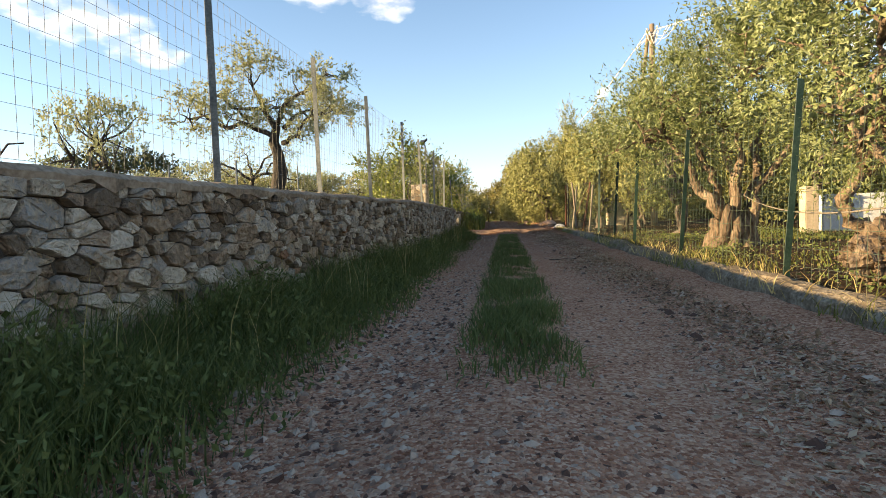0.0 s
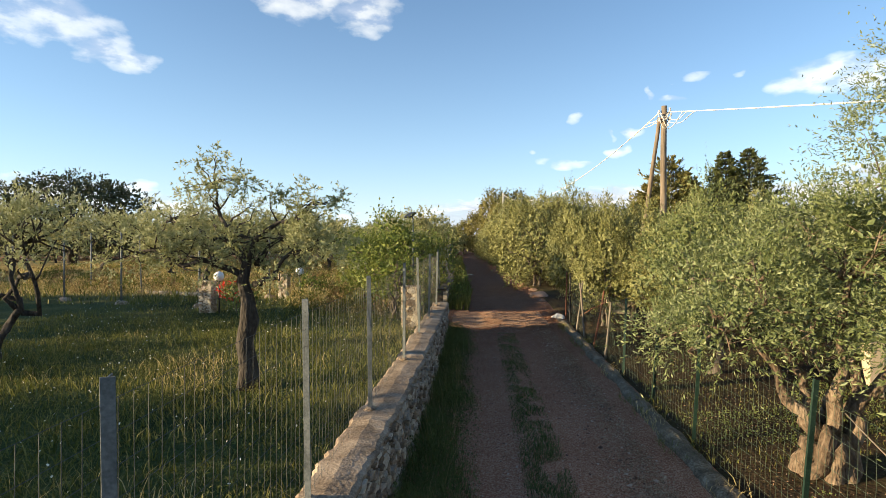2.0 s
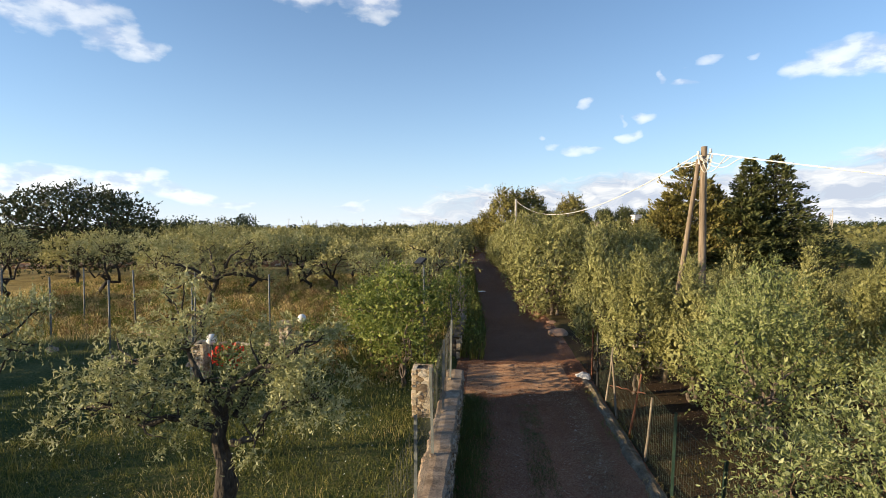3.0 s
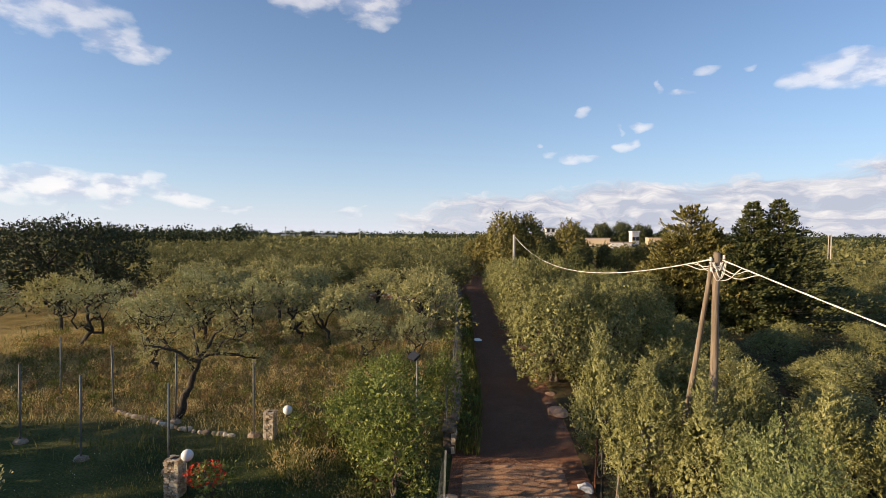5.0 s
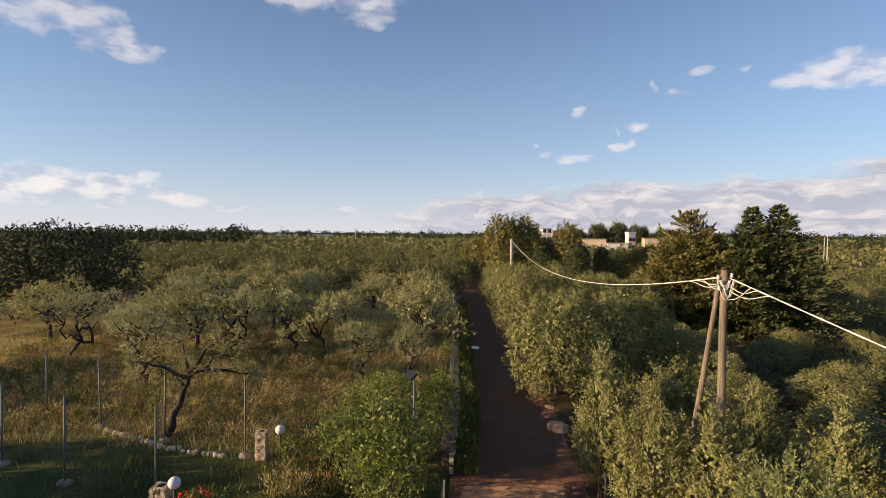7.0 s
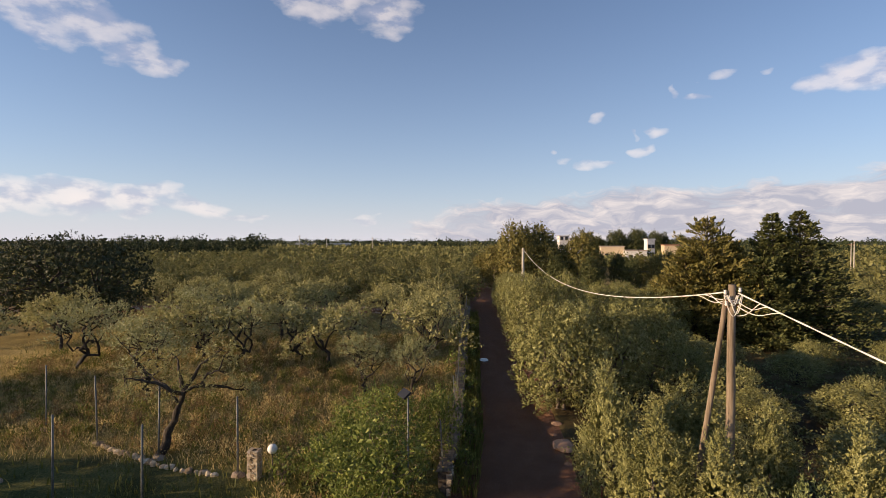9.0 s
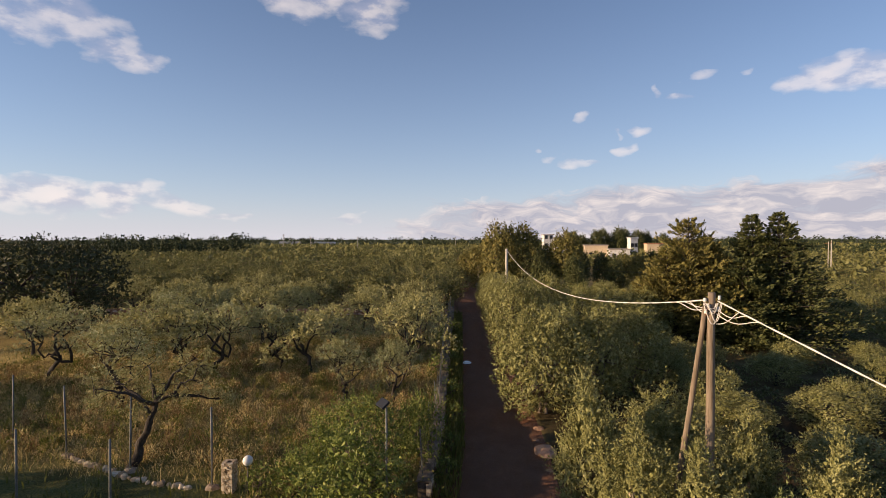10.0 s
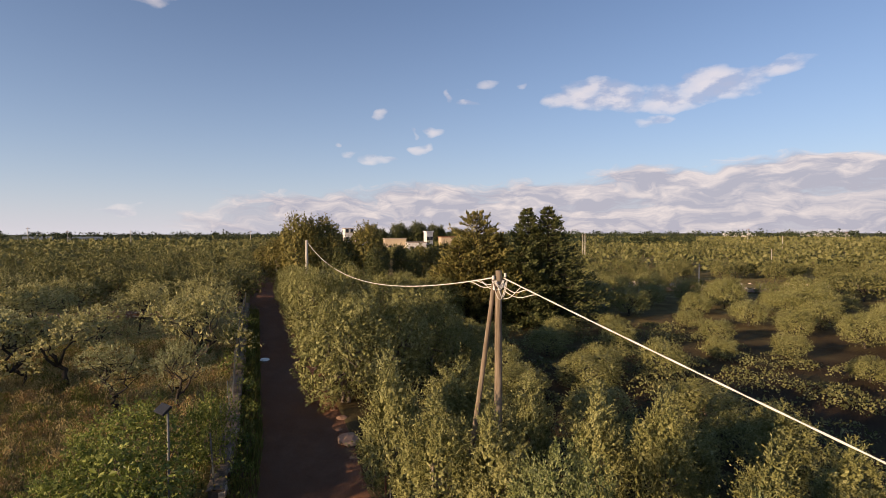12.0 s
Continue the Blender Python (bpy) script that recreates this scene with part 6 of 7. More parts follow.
plant_tree("pine_tree", conifer_meshes("pine", 81, ((0, 0, 9.6, 3.9), (-1.8, -0.4, 7.2, 2.8), (1.8, -0.3, 7.6, 2.8)), PINE, 0.72, 24, 13, 40, 0.9, 0.35, (0.15, 0.7)), spot(18.0, 49.0, 0.5), "tall broad yellow-green pine tree in the grove", "pine tree")
plant_tree("cypress_tree", conifer_meshes("cypress", 83, ((0.0, 0, 10.1, 5.0), (-1.85, 0.3, 10.0, 3.4)), CYPRESS, 0.9, 30, 14, 44, 0.9, 0.25), spot(24.2, 48.0, 0.5), "tall dark green conifer with a double top", "conifer")
plant_tree("cypress_tree", conifer_meshes("low cypress", 84, ((0.0, 0, 6.6, 2.6),), CYPRESS, 0.5, 18, 12, 40, 1.1, 0.25), spot(21.0, 46.6, 0.5), "lower dark conifer between the two tall ones", "conifer")

far_pine = [puff_tree("far pine", 85 + i, lambda g: domed(g, 8.6, 2.5, 18, 0.38, 0.0, 1.3), PINE if i < 2 else CYPRESS, BARK_DARK, 3000, 5, 0.27, 1.6, 0.2, rise=0.5, shoot=0.5, slim=0.5, wild=0.2, simple=True, tips=0) for i in range(3)]
rng0 = random.Random(19)
for x, y, s, k in ((4.7, 86, 1.08, 0), (8.0, 87, 1.08, 1), (11.4, 92, 0.76, 2), (12.2, 88, 0.66, 2), (14.3, 86, 0.98, 1), (17.6, 92, 0.62, 2), (20.2, 88, 0.6, 2), (22.6, 86, 0.58, 0), (25.4, 88, 0.6, 1), (28.6, 92, 0.64, 2),
                   (31.0, 90, 0.75, 2), (33.0, 96, 0.8, 0), (1.6, 90, 0.75, 0), (-0.6, 94, 0.62, 1), (15.0, 82, 0.58, 2), (21.0, 84, 0.55, 2), (10.4, 84, 0.6, 2)):
    plant_tree("pine_tree", far_pine[k], spot(x, y, 0.5, rng0.uniform(0, 6.28), s), "pine tree in the copse beside the lane", "pine tree", "copse beside the lane")

for x, y, s in ((39, 226, 1.1), (44, 232, 0.95), (49, 228, 1.15), (53, 234, 1.2), (58, 230, 1.25), (62, 236, 1.2), (66, 230, 1.15), (71, 236, 1.1), (76, 230, 1.0)):
    plant_tree("pine_tree", far_pine[2], spot(x, y, 1.0, rng0.uniform(0, 6.28), s), "dark round pine tree behind the far houses", "pine tree", "pines behind the houses")


# ---- far groves, woods, houses ----
def scattered(name, label, category, spots, heights, radii, quads, size, mat, seed, flat=0.75):
    """Far crowns as clumps of leaf sprays, one object."""
    rng = np.random.default_rng(seed)
    n = len(spots)
    d = random_ways(rng, n * quads).reshape(n, quads, 3)
    d[..., 2] = np.abs(d[..., 2]) * 1.5 - 0.5
    r = rng.uniform(0.55, 1.0, (n, quads, 1)) * (1 + 0.25 * np.sin(d[..., :1] * 5 + spots[:, None, :1]))
    p = spots[:, None] + d * r * np.stack((radii, radii, heights * 0.5), 1)[:, None]
    p[..., 2] += (heights * 0.5)[:, None]
    p = p.reshape(-1, 3)
    way = unit(d.reshape(-1, 3) * 0.5 + random_ways(rng, n * quads))
    side = unit(np.cross(d.reshape(-1, 3) + random_ways(rng, n * quads) * 0.6 + np.array((0, 0, 0.2)), way))
    s = np.repeat(size, quads) * rng.uniform(0.7, 1.4, n * quads)
    v, f = leaf_blades(p, way, side, s, s * 0.75)
    ob = new(name, mesh_of(name, v, f, mat))
    tagged(ob, label, category, kind="stuff")


def far_groves():
    rng = np.random.default_rng(5)
    for name, lo, hi, step, quads, size in (("far_grove", 108, 230, 6.0, 64, 0.75), ("farther_grove", 230, 520, 8.5, 28, 1.4), ("farthest_grove", 520, 1100, 15.0, 11, 3.9), ("distant_woods", 330, 900, 13.0, 14, 2.6)):
        g = np.arange(-hi, hi, step)
        xx, yy = np.meshgrid(g, g)
        pts = np.stack((xx.ravel(), yy.ravel()), 1) + rng.uniform(-0.33, 0.33, (xx.size, 2)) * step
        x, y = pts[:, 0], pts[:, 1]
        d = np.hypot(x, y)
        az = np.degrees(np.arctan2(x, y))
        keep = (d > lo) & (d < hi) & (az > -50) & (az < 64) & (rng.uniform(size=len(x)) < 0.93)
        keep &= ~((np.abs(x - (2.3 - 0.04 * y)) < 3) & (y < 200)) & ~((np.abs(x - 50) < 28) & (np.abs(y - 200) < 16))
        woods = name == "distant_woods"
        keep &= (az < 9) & (d > 640) if woods else (az >= 9) | (d < 660)
        pts = pts[keep]
        sp = np.array([(a, b, ground_z(a, b)) for a, b in pts.tolist()])
        n = len(sp)
        scattered(name, "dark distant woods beyond the groves" if woods else "olive groves stretching away to the horizon", "woods" if woods else "olive grove", sp, rng.uniform(2.6, 4.0, n), rng.uniform(1.4, 2.3, n) * step / 6.2, quads, np.full(n, size), WOODS if woods else OLIVE_FAR, 6)
    # the first east rows that are cut by the planting above, and low scrub
    g = np.arange(30, 112, 5.2)
    pts = [(x + rng.uniform(-1.5, 1.5), y + rng.uniform(-1.5, 1.5)) for y in np.arange(22, 112, 5.2) for x in np.arange(20, 150, 5.2) if (x > 100 or y > 97 or x > 1.25 * y + 8) and x > 30 and math.hypot(x, y) < 118 and x < 1.9 * y + 10]
    sp = np.array([(x, y, ground_z(x, y)) for x, y in pts])
    n = len(sp)
    scattered("east_scrub", "bushy olives and scrub of the east grove", "olive grove", sp, rng.uniform(2.2, 3.4, n), rng.uniform(1.8, 2.5, n), 420, np.full(n, 0.24), OLIVE_FAR, 7)
    # low scrub filling the gaps, its dark leaf colour standing in for shade
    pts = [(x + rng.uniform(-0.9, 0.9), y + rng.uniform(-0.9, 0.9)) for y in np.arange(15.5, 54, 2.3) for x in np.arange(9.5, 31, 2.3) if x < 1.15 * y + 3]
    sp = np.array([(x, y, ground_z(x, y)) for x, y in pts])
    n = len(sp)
    scattered("undergrowth", "low scrub and suckers between the east olives", "scrub", sp, rng.uniform(0.3, 0.9, n), rng.uniform(0.8, 1.5, n), 260, np.full(n, 0.12), OLIVE_SHADED, 17)
    pts = [(x + rng.uniform(-1.5, 1.5), y + rng.uniform(-1.5, 1.5)) for y in np.arange(40, 114, 5.6) for x in np.arange(-105, 0, 5.6) if (x < -80 or y > 111) and x > -1.05 * y - 8]
    sp = np.array([(x, y, 0.7) for x, y in pts])
    n = len(sp)
    scattered("west_scrub", "olives at the edge of the west grove", "olive grove", sp, rng.uniform(2.6, 3.6, n), rng.uniform(1.8, 2.5, n), 150, np.full(n, 0.45), OLIVE_FAR, 8)
    # tree line on the horizon
    for name, n, sectors, quads, leaf, wide in (("tree_line", 900, ((-50, 66, 900, 1900, 7, 17, 620),), 60, 0.2, 1.5),
                                                ("far_woods", 300, ((-37, -22, 240, 300, 5.5, 10.5, 46), (-8, 4, 520, 700, 6, 9, 110), (22, 42, 260, 420, 4, 7.5, 110)), 150, 0.11, 1.0)):
        az = np.concatenate([rng.uniform(s[0], s[1], s[6]) for s in sectors])
        d = np.concatenate([rng.uniform(s[2], s[3], s[6]) for s in sectors])
        h = np.concatenate([rng.uniform(s[4], s[5], s[6]) for s in sectors])
        sp = np.stack((d * np.sin(np.radians(az)), d * np.cos(np.radians(az)), np.zeros(len(d))), 1)
        sp[:, 2] = [ground_z(a, b) for a, b in sp[:, :2].tolist()]
        scattered(name, "dark woods along the horizon" if wide > 1 else "groups of round dark trees before the horizon", "woods", sp, h, h * rng.uniform(0.4, 0.7, len(h)) * wide, quads, h * leaf, WOODS, 9)


far_groves()


def house(x, y, w, d, h, turn, label, wall_mat, storeys=1, roof_mat=ROOF):
    z = ground_z(x, y)
    ob = thing("house", label, "house", "far houses", Matrix.Translation((x, y, z)) @ Matrix.Rotation(radians(turn), 4, "Z"))
    part("wall", boxes_mesh("wall", [(-w / 2, -d / 2, -0.2, w / 2, d / 2, h)], wall_mat, 0.05), None, ob)
    part("roof", boxes_mesh("roof", [(-w / 2 - 0.25, -d / 2 - 0.25, h + 0.01, w / 2 + 0.25, d / 2 + 0.25, h + 0.3)], roof_mat, 0.05), None, ob)
    n = max(2, int(w / 3.2))
    for s in range(storeys):
        for i in range(n):
            wx = -w / 2 + w * (i + 0.5) / n
            win = part("window", boxes_mesh("window", [(-0.55, -0.06, 0, 0.55, 0.02, 1.3)], GLASS_DARK), None, ob)
            win.matrix_basis = Matrix.Translation((wx, -d / 2 + 0.01, 1.0 + s * 3.0))
            part("sill", boxes_mesh("sill", [(-0.65, -0.12, -0.1, 0.65, 0.02, -0.005)], CREAM), None, win)
    return ob


house(40.5, 190, 7.5, 8, 4.6, -8, "long cream farmhouse beyond the trees", CREAM, 1)
house(46.5, 184, 6.5, 6, 3.6, -4, "low white farmhouse with a flat roof", WHITEWASH, 1)
house(32.2, 215, 4, 6, 7.4, 4, "pale two-storey house behind the copse", WHITEWASH, 2)
house(27, 212, 3.6, 4.5, 8.4, 4, "narrow white tower-like house behind the copse", WHITEWASH, 3)
house(54.5, 196, 2.6, 2.6, 7.0, 10, "small white house with a domed look", WHITEWASH, 2, WHITEWASH)
house(66, 204, 9, 6, 5.2, -6, "low house with a terracotta roof among trees", CREAM, 1, TERRACOTTA)
house(1180, 1130, 75, 30, 9, -40, "long white industrial shed on the horizon", WHITEWASH, 1, WHITEWASH)
house(1330, 1010, 100, 30, 8, -45, "long white industrial shed on the horizon", WHITEWASH, 1, WHITEWASH)
house(-330, 900, 34, 16, 8, 15, "pale block of buildings on the horizon", WHITEWASH, 2, WHITEWASH)
house(-290, 960, 46, 16, 7, 15, "pale block of buildings on the horizon", WHITEWASH, 2, WHITEWASH)


def far_poles():
    v, f = clean_tube([(0, 0, -0.2), (0, 0, 4), (0, 0, 8.4)], (0.16, 0.13, 0.10), 7)
    shaft = mesh_of("shaft", v, f, CONCRETE_POLE, True)
    first = thing("utility_pole", "far pale utility pole standing in the groves", "utility pole", "far utility poles")
    part("shaft", shaft, None, first)
    part("cross_arm", boxes_mesh("cross_arm", [(-0.7, -0.05, 7.8, 0.7, 0.05, 7.92)], RUST), None, first)
    for i, (x, y, s) in enumerate(((-75, 328, 1.2), (-171, 456, 1.4), (-20, 439, 1.1), (70, 115, 0.75), (46, 54, 0.42), (92, 85, 0.45), (211, 201, 1.0), (161, 141, 0.65), (345, 252, 0.95), (85, 140, 0.7), (-110, 345, 1.0))):
        m = spot(x, y, ground_z(x, y), 0.3 * i, s)
        if i == 0:
            first.matrix_basis = m
        else:
            copy_thing(first, m)


far_poles()

# ---- grass, gravel, litter ----
def sown(rng, n, x0, x1, y0, y1, keep=None):
    x, y = rng.uniform(x0, x1, n), rng.uniform(y0, y1, n)
    if keep is not None:
        k = keep(x, y)
        x, y = x[k], y[k]
    return np.array([(a, b, top_z(a, b) - 0.01) for a, b in zip(x.tolist(), y.tolist())])


def patchy(x, y, s, seed, level):
    return np.array([smooth_noise(a, b, s, seed) > level for a, b in zip(x.tolist(), y.tolist())])


def grass_everywhere():
    rng = np.random.default_rng(31)
    # verge at the foot of the wall
    p = sown(rng, 40000, 0.4, 1.6, -1.5, 18.4, lambda x, y: (x > 0.30 + np.interp(y, (0, 4.2, 10.6), (0.08, 0.2, 0.38))) & (rng.uniform(size=len(x)) < np.clip((1.5 + 0.14 * np.sin(y * 1.7) - x) * 2.2, 0, 1)))
    h = rng.uniform(0.10, 0.44, len(p)) * np.clip(1.9 - p[:, 0] * 1.0, 0.3, 1.15) * np.array([0.75 + 0.6 * smooth_noise(a, b, 1.4, 6.6) for a, b in p[:, :2].tolist()])
    tagged(new("verge_grass", grass_mesh("verge_grass", p, h, rng, WEED, 0.0035, 0.9)), "dark green grass and weeds along the wall", "grass", kind="stuff")
    p = sown(rng, 22000, 0.4, 1.5, 1.0, 8.0, lambda x, y: (x > 0.34 + np.interp(y, (0, 4.2, 10.6), (0.08, 0.2, 0.38))) & (rng.uniform(size=len(x)) < np.clip((1.5 - x) * 1.5, 0, 1)))
    h = rng.uniform(0.2, 0.5, len(p)) * np.clip(1.6 - p[:, 0], 0.2, 1.0) * np.array([0.9 + 0.6 * smooth_noise(a, b, 1.8, 2.6) for a, b in p[:, :2].tolist()])
    tagged(new("verge_grass", grass_mesh("verge_grass", p, h, rng, WEED, 0.004, 1.1)), "rank bushy grass against the wall's foot", "grass", kind="stuff")
    p = sown(rng, 46000, 0.45, 1.6, -1.0, 18.4, lambda x, y: rng.uniform(size=len(x)) < np.clip((1.6 - x) * 1.6, 0, 1) * np.clip(1.3 - y * 0.05, 0.4, 1))
    n = len(p)
    p[:, 2] += rng.uniform(0.0, 0.46, n) * np.clip(1.65 - p[:, 0], 0.12, 1) * np.array([0.7 + 0.9 * smooth_noise(a, b, 1.4, 6.6) for a, b in p[:, :2].tolist()])
    v, f = leaf_blades(p, unit(random_ways(rng, n) + np.array((0, 0, 0.5))), random_ways(rng, n), rng.uniform(0.02, 0.05, n), rng.uniform(0.015, 0.03, n))
    tagged(new("verge_weeds", mesh_of("verge_weeds", v, f, WEED)), "small leafy weeds along the wall", "weeds", kind="stuff")
    p = sown(rng, 300, 0.55, 1.2, 0, 18)
    tagged(new("dry_stalks", grass_mesh("dry_stalks", p, rng.uniform(0.3, 0.65, len(p)), rng, DRY, 0.0022, 0.5)), "tall dry grass stalks along the wall", "grass", kind="stuff")
    # the strip between the wheel tracks
    p = sown(rng, 40000, 1.98, 2.74, 2.5, 18.2, lambda x, y: (rng.uniform(size=len(x)) < np.clip(1.15 - (np.abs(x - 2.38) / 0.31) ** 2, 0, 1) * np.clip((y - 2.5) * 1.6, 0, 1)) & patchy(x, y, 2.6, 4.4, -0.34) & (rng.uniform(size=len(x)) < np.clip(1.25 - y * 0.055, 0.4, 1)))
    h = rng.uniform(0.03, 0.12, len(p)) * np.clip(1.25 - p[:, 1] * 0.04, 0.4, 1.2) * np.array([0.85 + 0.7 * smooth_noise(a, b, 2.6, 4.4) for a, b in p[:, :2].tolist()])
    tagged(new("lane_grass", grass_mesh("lane_grass", p, h, rng, WEED, 0.0045, 1.1)), "short grass strip between the wheel tracks", "grass", kind="stuff")
    # verge on past the gate
    p = sown(rng, 16000, -2.0, 1.3, 22.6, 62, lambda x, y: np.array([0.3 < a - lane_x(b) < 1.25 for a, b in zip(x.tolist(), y.tolist())]))
    tagged(new("verge_grass", grass_mesh("verge_grass", p, rng.uniform(0.15, 0.75, len(p)), rng, GRASS, 0.02, 0.5)), "dark grass along the farther wall", "grass", kind="stuff")
    # rank weeds over the farther wall's foot
    p = sown(rng, 9000, -2.0, 1.2, 22.6, 62, lambda x, y: np.array([-0.7 < a - lane_x(b) < 1.0 for a, b in zip(x.tolist(), y.tolist())]))
    n = len(p)
    p[:, 2] = 0.45 + rng.uniform(0.05, 1.15, n) * np.array([max(0.15, 0.6 + smooth_noise(a, b, 0.6, 5.0)) for a, b in p[:, :2].tolist()])
    v, f = leaf_blades(p, random_ways(rng, n), random_ways(rng, n), rng.uniform(0.07, 0.16, n), rng.uniform(0.04, 0.09, n))
    tagged(new("wall_weeds", mesh_of("wall_weeds", v, f, GRASS)), "rank leafy weeds along the farther wall", "weeds", kind="stuff")
    # west field: green turf and dry tufts near, golden grass beyond
    p = sown(rng, 60000, -11, 0.0, -1, 24, lambda x, y: (x > -0.86 * y - 3.5) & (rng.uniform(size=len(x)) < np.clip(1.25 - np.hypot(x, y - 4) / 26, 0.2, 1)))
    h = rng.uniform(0.04, 0.22, len(p)) * np.array([0.5 + 0.75 * max(0.0, 0.5 + smooth_noise(a, b, 0.5, 1.5)) for a, b in p[:, :2].tolist()])
    tagged(new("field_grass", grass_mesh("field_grass", p, h, rng, GRASS, 0.007, 1.1)), "green meadow grass of the west field", "grass", kind="stuff")
    # rank tufts going to seed behind the wall
    for mat, label, seed, level, n0 in ((GRASS, "tall yellow-green grass in tufts behind the wall", 7.4, 0.14, 22000), (DRY, "tall straw-coloured grass in tufts behind the wall", 3.9, 0.34, 8000)):
        p = sown(rng, n0, -8.5, -0.1, 0, 15, lambda x, y: (x > -0.86 * y - 3.0) & patchy(x, y, 0.75, seed, level))
        h = rng.uniform(0.08, 0.26, len(p)) * np.array([0.5 + 1.0 * max(0.0, smooth_noise(a, b, 0.75, seed)) for a, b in p[:, :2].tolist()])
        tagged(new("tall_grass", grass_mesh("tall_grass", p, h, rng, mat, 0.0045, 1.5)), label, "grass", kind="stuff")
    p = sown(rng, 11000, -12, -0.1, -1, 24, lambda x, y: (x > -0.86 * y - 3.5) & patchy(x, y, 0.5, 9.2, 0.3) & ((x > -5.5) | (y < 14)))
    tagged(new("dry_grass", grass_mesh("dry_grass", p, rng.uniform(0.08, 0.3, len(p)), rng, DRY, 0.004, 1.3)), "dry yellow grass tufts of the west field", "grass", kind="stuff")
    # small broad-leaved weeds that fill the turf in clumps
    p = sown(rng, 52000, -9, -0.1, 0, 17, lambda x, y: (x > -0.86 * y - 3.0) & patchy(x, y, 0.9, 2.2, 0.0))
    n = len(p)
    p[:, 2] += rng.uniform(0.0, 0.24, n) * np.array([max(0.15, 0.35 + smooth_noise(a, b, 0.9, 2.2)) for a, b in p[:, :2].tolist()])
    v, f = leaf_blades(p, unit(random_ways(rng, n) + np.array((0, 0, 0.5))), random_ways(rng, n), rng.uniform(0.02, 0.055, n), rng.uniform(0.012, 0.028, n))
    tagged(new("field_weeds", mesh_of("field_weeds", v, f, GRASS)), "small leafy weeds in clumps behind the wall", "weeds", kind="stuff")
    p = sown(rng, 1100, -11, -0.3, 0, 20, lambda x, y: x > -0.86 * y - 3.5)
    n = len(p)
    p[:, 2] += rng.uniform(0.15, 0.38, n)
    v, f = leaf_blades(p, random_ways(rng, n), random_ways(rng, n), 0.03, 0.025)
    tagged(new("meadow_flowers", mesh_of("meadow_flowers", v, f, FLOWER_PALE)), "tiny pale meadow flowers", "flowers", kind="stuff")
    p = sown(rng, 34000, -32, -0.3, 22.6, 56, lambda x, y: (x > -0.9 * y) & patchy(x, y, 0.16, 2.7, -0.2))
    tagged(new("golden_grass", grass_mesh("golden_grass", p, rng.uniform(0.12, 0.42, len(p)), rng, DRY, 0.008, 1.5)), "tall golden dry grass between the olives", "grass", kind="stuff")
    # tussocks and tall weeds, clump by clump
    for name, mat, label, k, hi in (("tussocks", DRY, "pale tussocks of dry grass in the field", 800, 0.75), ("tall_weeds", GRASS, "tall green weeds in clumps in the field", 900, 0.75), ("dock_weeds", DOCK, "rusty brown weeds in clumps in the field", 560, 0.75)):
        c = sown(rng, int(k * 1.5), -26, -0.5, 18.6, 46, lambda x, y: (x > -0.86 * y) & ((y > 23.5) | (x > -4.8)))
        per = 90
        size = rng.uniform(0.5, 1.5, len(c))[:, None]
        r = np.abs(rng.normal(size=(len(c), per))) * 0.24 * size
        a = rng.uniform(0, 2 * math.pi, (len(c), per))
        d = np.stack((np.cos(a), np.sin(a)), -1)
        base = np.repeat(c[:, None], per, 1)
        base[..., :2] += d * (r * 0.6)[..., None]
        base[..., 2] += rng.uniform(0, 0.55, (len(c), per)) * hi * size
        way = unit(np.concatenate((d * 0.55, np.full((len(c), per, 1), 0.8)), -1).reshape(-1, 3) + random_ways(rng, len(c) * per) * 0.4)
        ln = (rng.uniform(0.05, 0.12, (len(c), per)) * size).ravel()
        v, f = leaf_blades(base.reshape(-1, 3), way, unit(np.cross(way, random_ways(rng, len(way)))), ln, ln * (0.2 if mat is DRY else 0.34))
        tagged(new(name, mesh_of(name, v, f, mat)), label, "weeds", kind="stuff")
    # feathery seed heads and weeds over the dry grass
    for name, mat, label, seed, level, n0, hi in (("seed_heads", DRY, "feathery golden seed heads over the dry grass", 2.7, -0.2, 78000, 0.5), ("field_weeds", GRASS, "green weeds in patches among the dry grass", 5.1, 0.12, 34000, 0.4)):
        p = sown(rng, n0, -32, -0.3, 18.5, 54, lambda x, y: (x > -0.9 * y) & patchy(x, y, 0.16, seed, level) & ((y > 23) | (x > -5.2)))
        n = len(p)
        p[:, 2] += rng.uniform(0.0, 1.0, n) ** 0.8 * hi * np.array([0.6 + 0.8 * smooth_noise(a, b, 0.7, 3.6) for a, b in p[:, :2].tolist()])
        s = rng.uniform(0.04, 0.10, n) * np.clip(p[:, 1] / 30, 0.6, 1.3)
        v, f = leaf_blades(p, unit(random_ways(rng, n) + np.array((0, 0, 0.8))), random_ways(rng, n), s, s * 0.38)
        tagged(new(name, mesh_of(name, v, f, mat)), label, "grass", kind="stuff")
    p = sown(rng, 8000, -30, -0.3, 20, 50, lambda x, y: x > -0.9 * y)
    tagged(new("field_grass", grass_mesh("field_grass", p, rng.uniform(0.1, 0.4, len(p)), rng, GRASS, 0.022, 0.5)), "green grass between the olives", "grass", kind="stuff")
    # east side
    p = sown(rng, 9000, 4.6, 9, 1, 15, lambda x, y: patchy(x, y, 0.7, 3.3, 0.0))
    tagged(new("grove_grass", grass_mesh("grove_grass", p, rng.uniform(0.02, 0.10, len(p)), rng, GRASS, 0.005, 0.8)), "green grass under the east olives", "grass", kind="stuff")
    p = sown(rng, 3000, 4.0, 4.55, 0, 19, lambda x, y: patchy(x, y, 0.8, 6.1, 0.14))
    p[:, 2] += 0.1
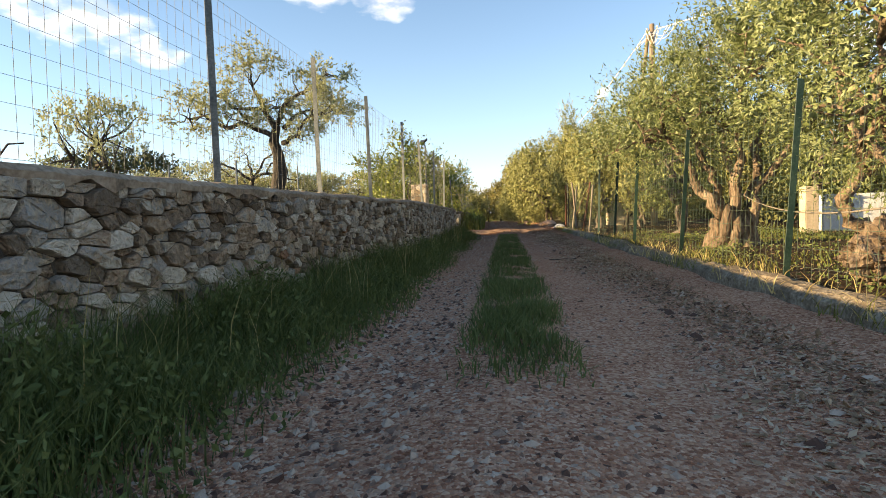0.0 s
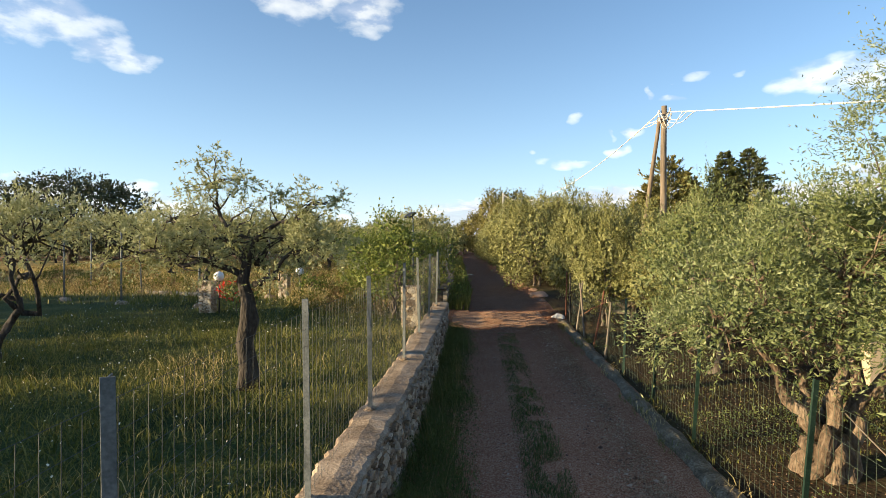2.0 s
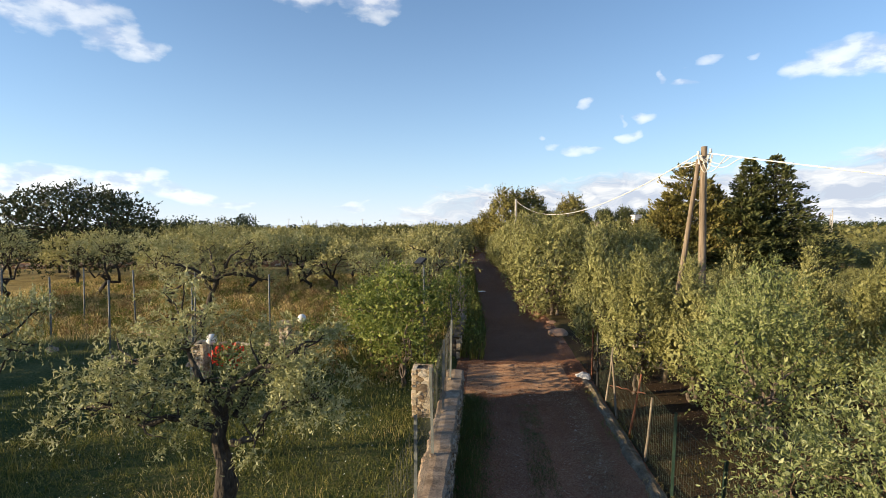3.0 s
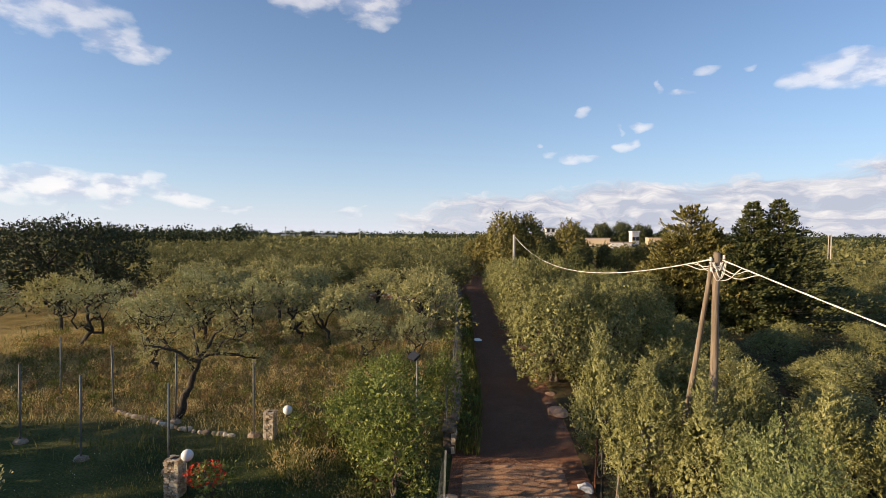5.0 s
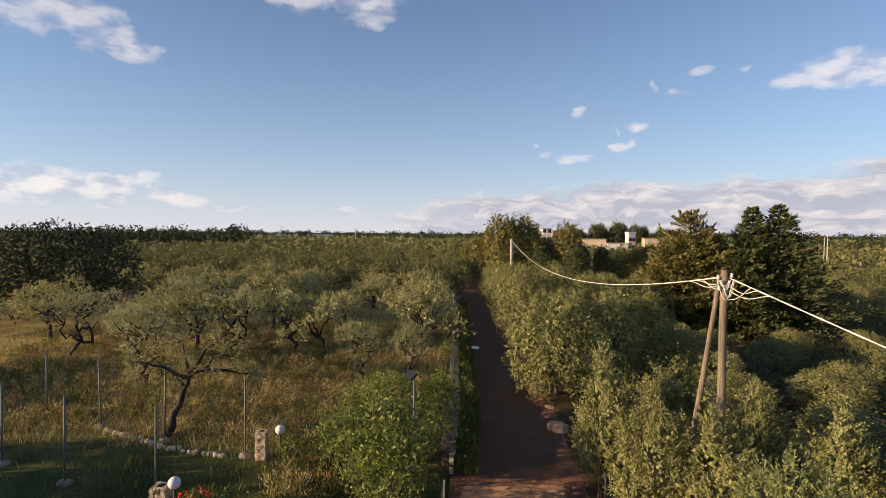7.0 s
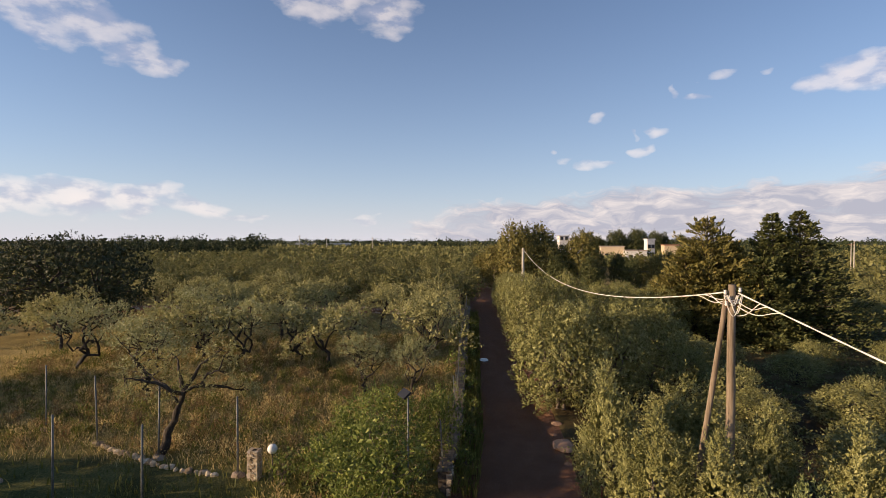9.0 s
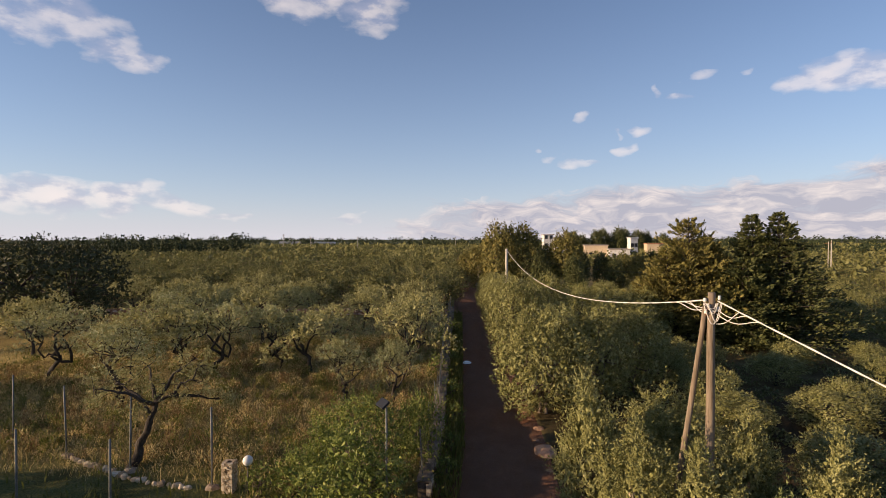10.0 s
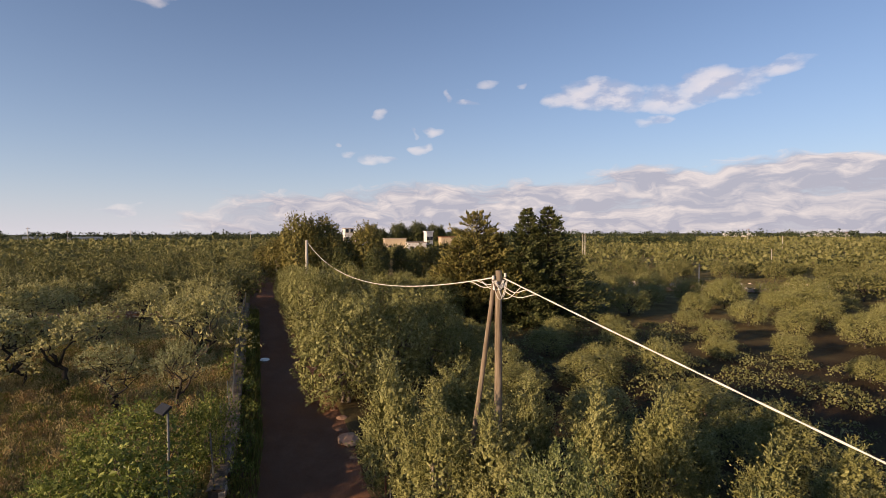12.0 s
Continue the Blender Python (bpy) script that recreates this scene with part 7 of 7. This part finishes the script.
    tagged(new("kerb_grass", grass_mesh("kerb_grass", p, rng.uniform(0.05, 0.17, len(p)), rng, GRASS, 0.0035, 1.4)), "yellow-green grass tufts growing on the kerb", "grass", kind="stuff")
    p = sown(rng, 30000, 4.6, 8.5, 1, 13, lambda x, y: patchy(x, y, 0.6, 7.7, 0.06))
    n = len(p)
    p[:, 2] += rng.uniform(0.0, 0.2, n) * np.array([max(0.2, 0.6 + smooth_noise(a, b, 0.9, 4.2)) for a, b in p[:, :2].tolist()])
    v, f = leaf_blades(p, unit(random_ways(rng, n) + np.array((0, 0, 0.4))), random_ways(rng, n), rng.uniform(0.02, 0.045, n), rng.uniform(0.015, 0.03, n))
    tagged(new("grove_weeds", mesh_of("grove_weeds", v, f, WEED)), "low leafy weeds under the east olives", "weeds", kind="stuff")
    p = sown(rng, 800, 4.1, 4.5, 0.5, 14, lambda x, y: patchy(x, y, 1.1, 3.9, 0.05))
    p[:, 2] += 0.1
    tagged(new("kerb_straw", grass_mesh("kerb_straw", p, rng.uniform(0.06, 0.2, len(p)), rng, DRY, 0.004, 1.6)), "dry straw lying on the kerb", "grass", kind="stuff")
    # dead leaves along the kerb
    p = sown(rng, 52000, 3.0, 4.2, -0.5, 19.5, lambda x, y: rng.uniform(size=len(x)) < np.clip((x - 3.1 + 0.15 * np.sin(y)) * 1.5, 0, 1))
    n = len(p)
    p[:, 2] += 0.018
    q = sown(rng, 5000, 4.55, 9.0, 1, 22)
    q[:, 2] += 0.02
    p = np.concatenate((p, q))
    n = len(p)
    way = unit(random_ways(rng, n) * np.array((1, 1, 0.35)))
    v, f = leaf_blades(p, way, unit(np.cross(way, unit(random_ways(rng, n) * 0.4 + np.array((0, 0, 1.0))))), rng.uniform(0.018, 0.05, n), rng.uniform(0.01, 0.026, n))
    tagged(new("leaf_litter", mesh_of("leaf_litter", v, f, LITTER)), "brown dead leaves along the kerb", "leaves", kind="stuff")


def gravel_everywhere():
    rng = np.random.default_rng(37)
    p = sown(rng, 24000, 0.7, 4.0, 0.9, 6.5, lambda x, y: rng.uniform(size=len(x)) < np.clip(1.5 - y * 0.17, 0.15, 1) * np.clip(1.0 - 0.75 * np.exp(-((x - 3.0) / 0.3) ** 2), 0, 1))
    s = 0.006 + 0.017 * rng.uniform(0, 1, len(p)) ** 1.8
    tagged(new("gravel", rocks_mesh("gravel", p + np.array((0, 0, 0.006)), s, rng, GRAVEL)), "loose grey and pinkish gravel on the lane", "gravel", kind="stuff")
    p = sown(rng, 4200, 0.9, 2.0, 0.9, 7.5, lambda x, y: rng.uniform(size=len(x)) < np.clip(1.2 - y * 0.1, 0.3, 1))
    s = 0.012 + 0.022 * rng.uniform(0, 1, len(p)) ** 2
    tagged(new("gravel", rocks_mesh("gravel", p + np.array((0, 0, 0.006)), s, rng, GRAVEL)), "coarser broken stones beside the grass verge", "gravel", kind="stuff")
    p = sown(rng, 8000, 0.9, 4.0, 6.5, 19)
    tagged(new("gravel", rocks_mesh("gravel", p + np.array((0, 0, 0.006)), 0.008 + 0.018 * rng.uniform(0, 1, len(p)) ** 2, rng, GRAVEL)), "scattered gravel on the lane", "gravel", kind="stuff")
    p = sown(rng, 2600, 0.6, 4.3, 18.6, 22.6)
    tagged(new("soil_clods", rocks_mesh("soil_clods", p + np.array((0, 0, 0.01)), 0.012 + 0.03 * rng.uniform(0, 1, len(p)) ** 2, rng, SOIL_CLOD)), "reddish clods on the rippled soil at the gate", "soil", kind="stuff")
    p = sown(rng, 900, 3.2, 4.2, 0, 20)
    tagged(new("litter_stones", rocks_mesh("litter_stones", p + np.array((0, 0, 0.012)), 0.012 + 0.03 * rng.uniform(0, 1, len(p)) ** 3, rng, GRAVEL)), "small stones among the dead leaves", "stones", kind="stuff")


grass_everywhere()
gravel_everywhere()


def small_things():
    puddle = new("puddle", boulder(600, (0.28, 0.5, 0.006), GLASS_DARK, "puddle"))
    puddle.matrix_basis = spot(0.98, 41.0, lane_z(41) + 0.0, 0.1)
    tagged(puddle, "small pale puddle in the wheel track", "puddle")
    stick = np.random.default_rng(8)
    v, f = clean_tube(wander(stick, (2.95, 8.35, 0), (3.35, 8.3, 0.02), 6, 0.008), np.linspace(0.008, 0.004, 6), 5)
    v[:, 2] += lane_z(8.3) + 0.01
    tagged(new("twig", mesh_of("twig", v, f, BARK_DARK)), "dry twig lying on the lane", "twig")
    # a bent hose loop hung in the fence, and a dry branch
    a = np.linspace(0.3, 5.6, 26)
    p = np.stack((np.full(26, -0.6), 2.95 + 0.17 * np.cos(a) + 0.03 * np.sin(3 * a), 1.32 + 0.28 * np.sin(a)), 1)
    tagged(new("bent_branch", quad_mesh("bent_branch", [tube(p, np.full(26, 0.011), 6), tube(wander(stick, (-0.62, 3.05, 0.7), (-0.6, 3.4, 1.25), 7, 0.03), np.linspace(0.012, 0.005, 7), 5)], BARK_DARK)), "looped dead branch standing in the field grass", "branch")
    rope = sagging((4.56, 3.2, 0.75), (5.9, 9.0, 0.95), 0.2, 12)
    tagged(new("rope", quad_mesh("rope", [tube(rope, np.full(12, 0.008), 5)], GREY_WOOD)), "pale rope slung behind the fence", "rope")


small_things()

# stones of the near wall, one by one
for sv, sf, cy, cz in near_stones:
    red = smooth_noise(cy, cz, 9.0, 17.0) > 0.5
    s = part("stone", mesh_of("stone", np.array(sv), np.array(sf), RUST_STONE if red else STONE), None, wall_west)
    s.matrix_basis = Matrix.Translation((wall_x(cy) + WALL_FACE - 0.02, cy, cz))
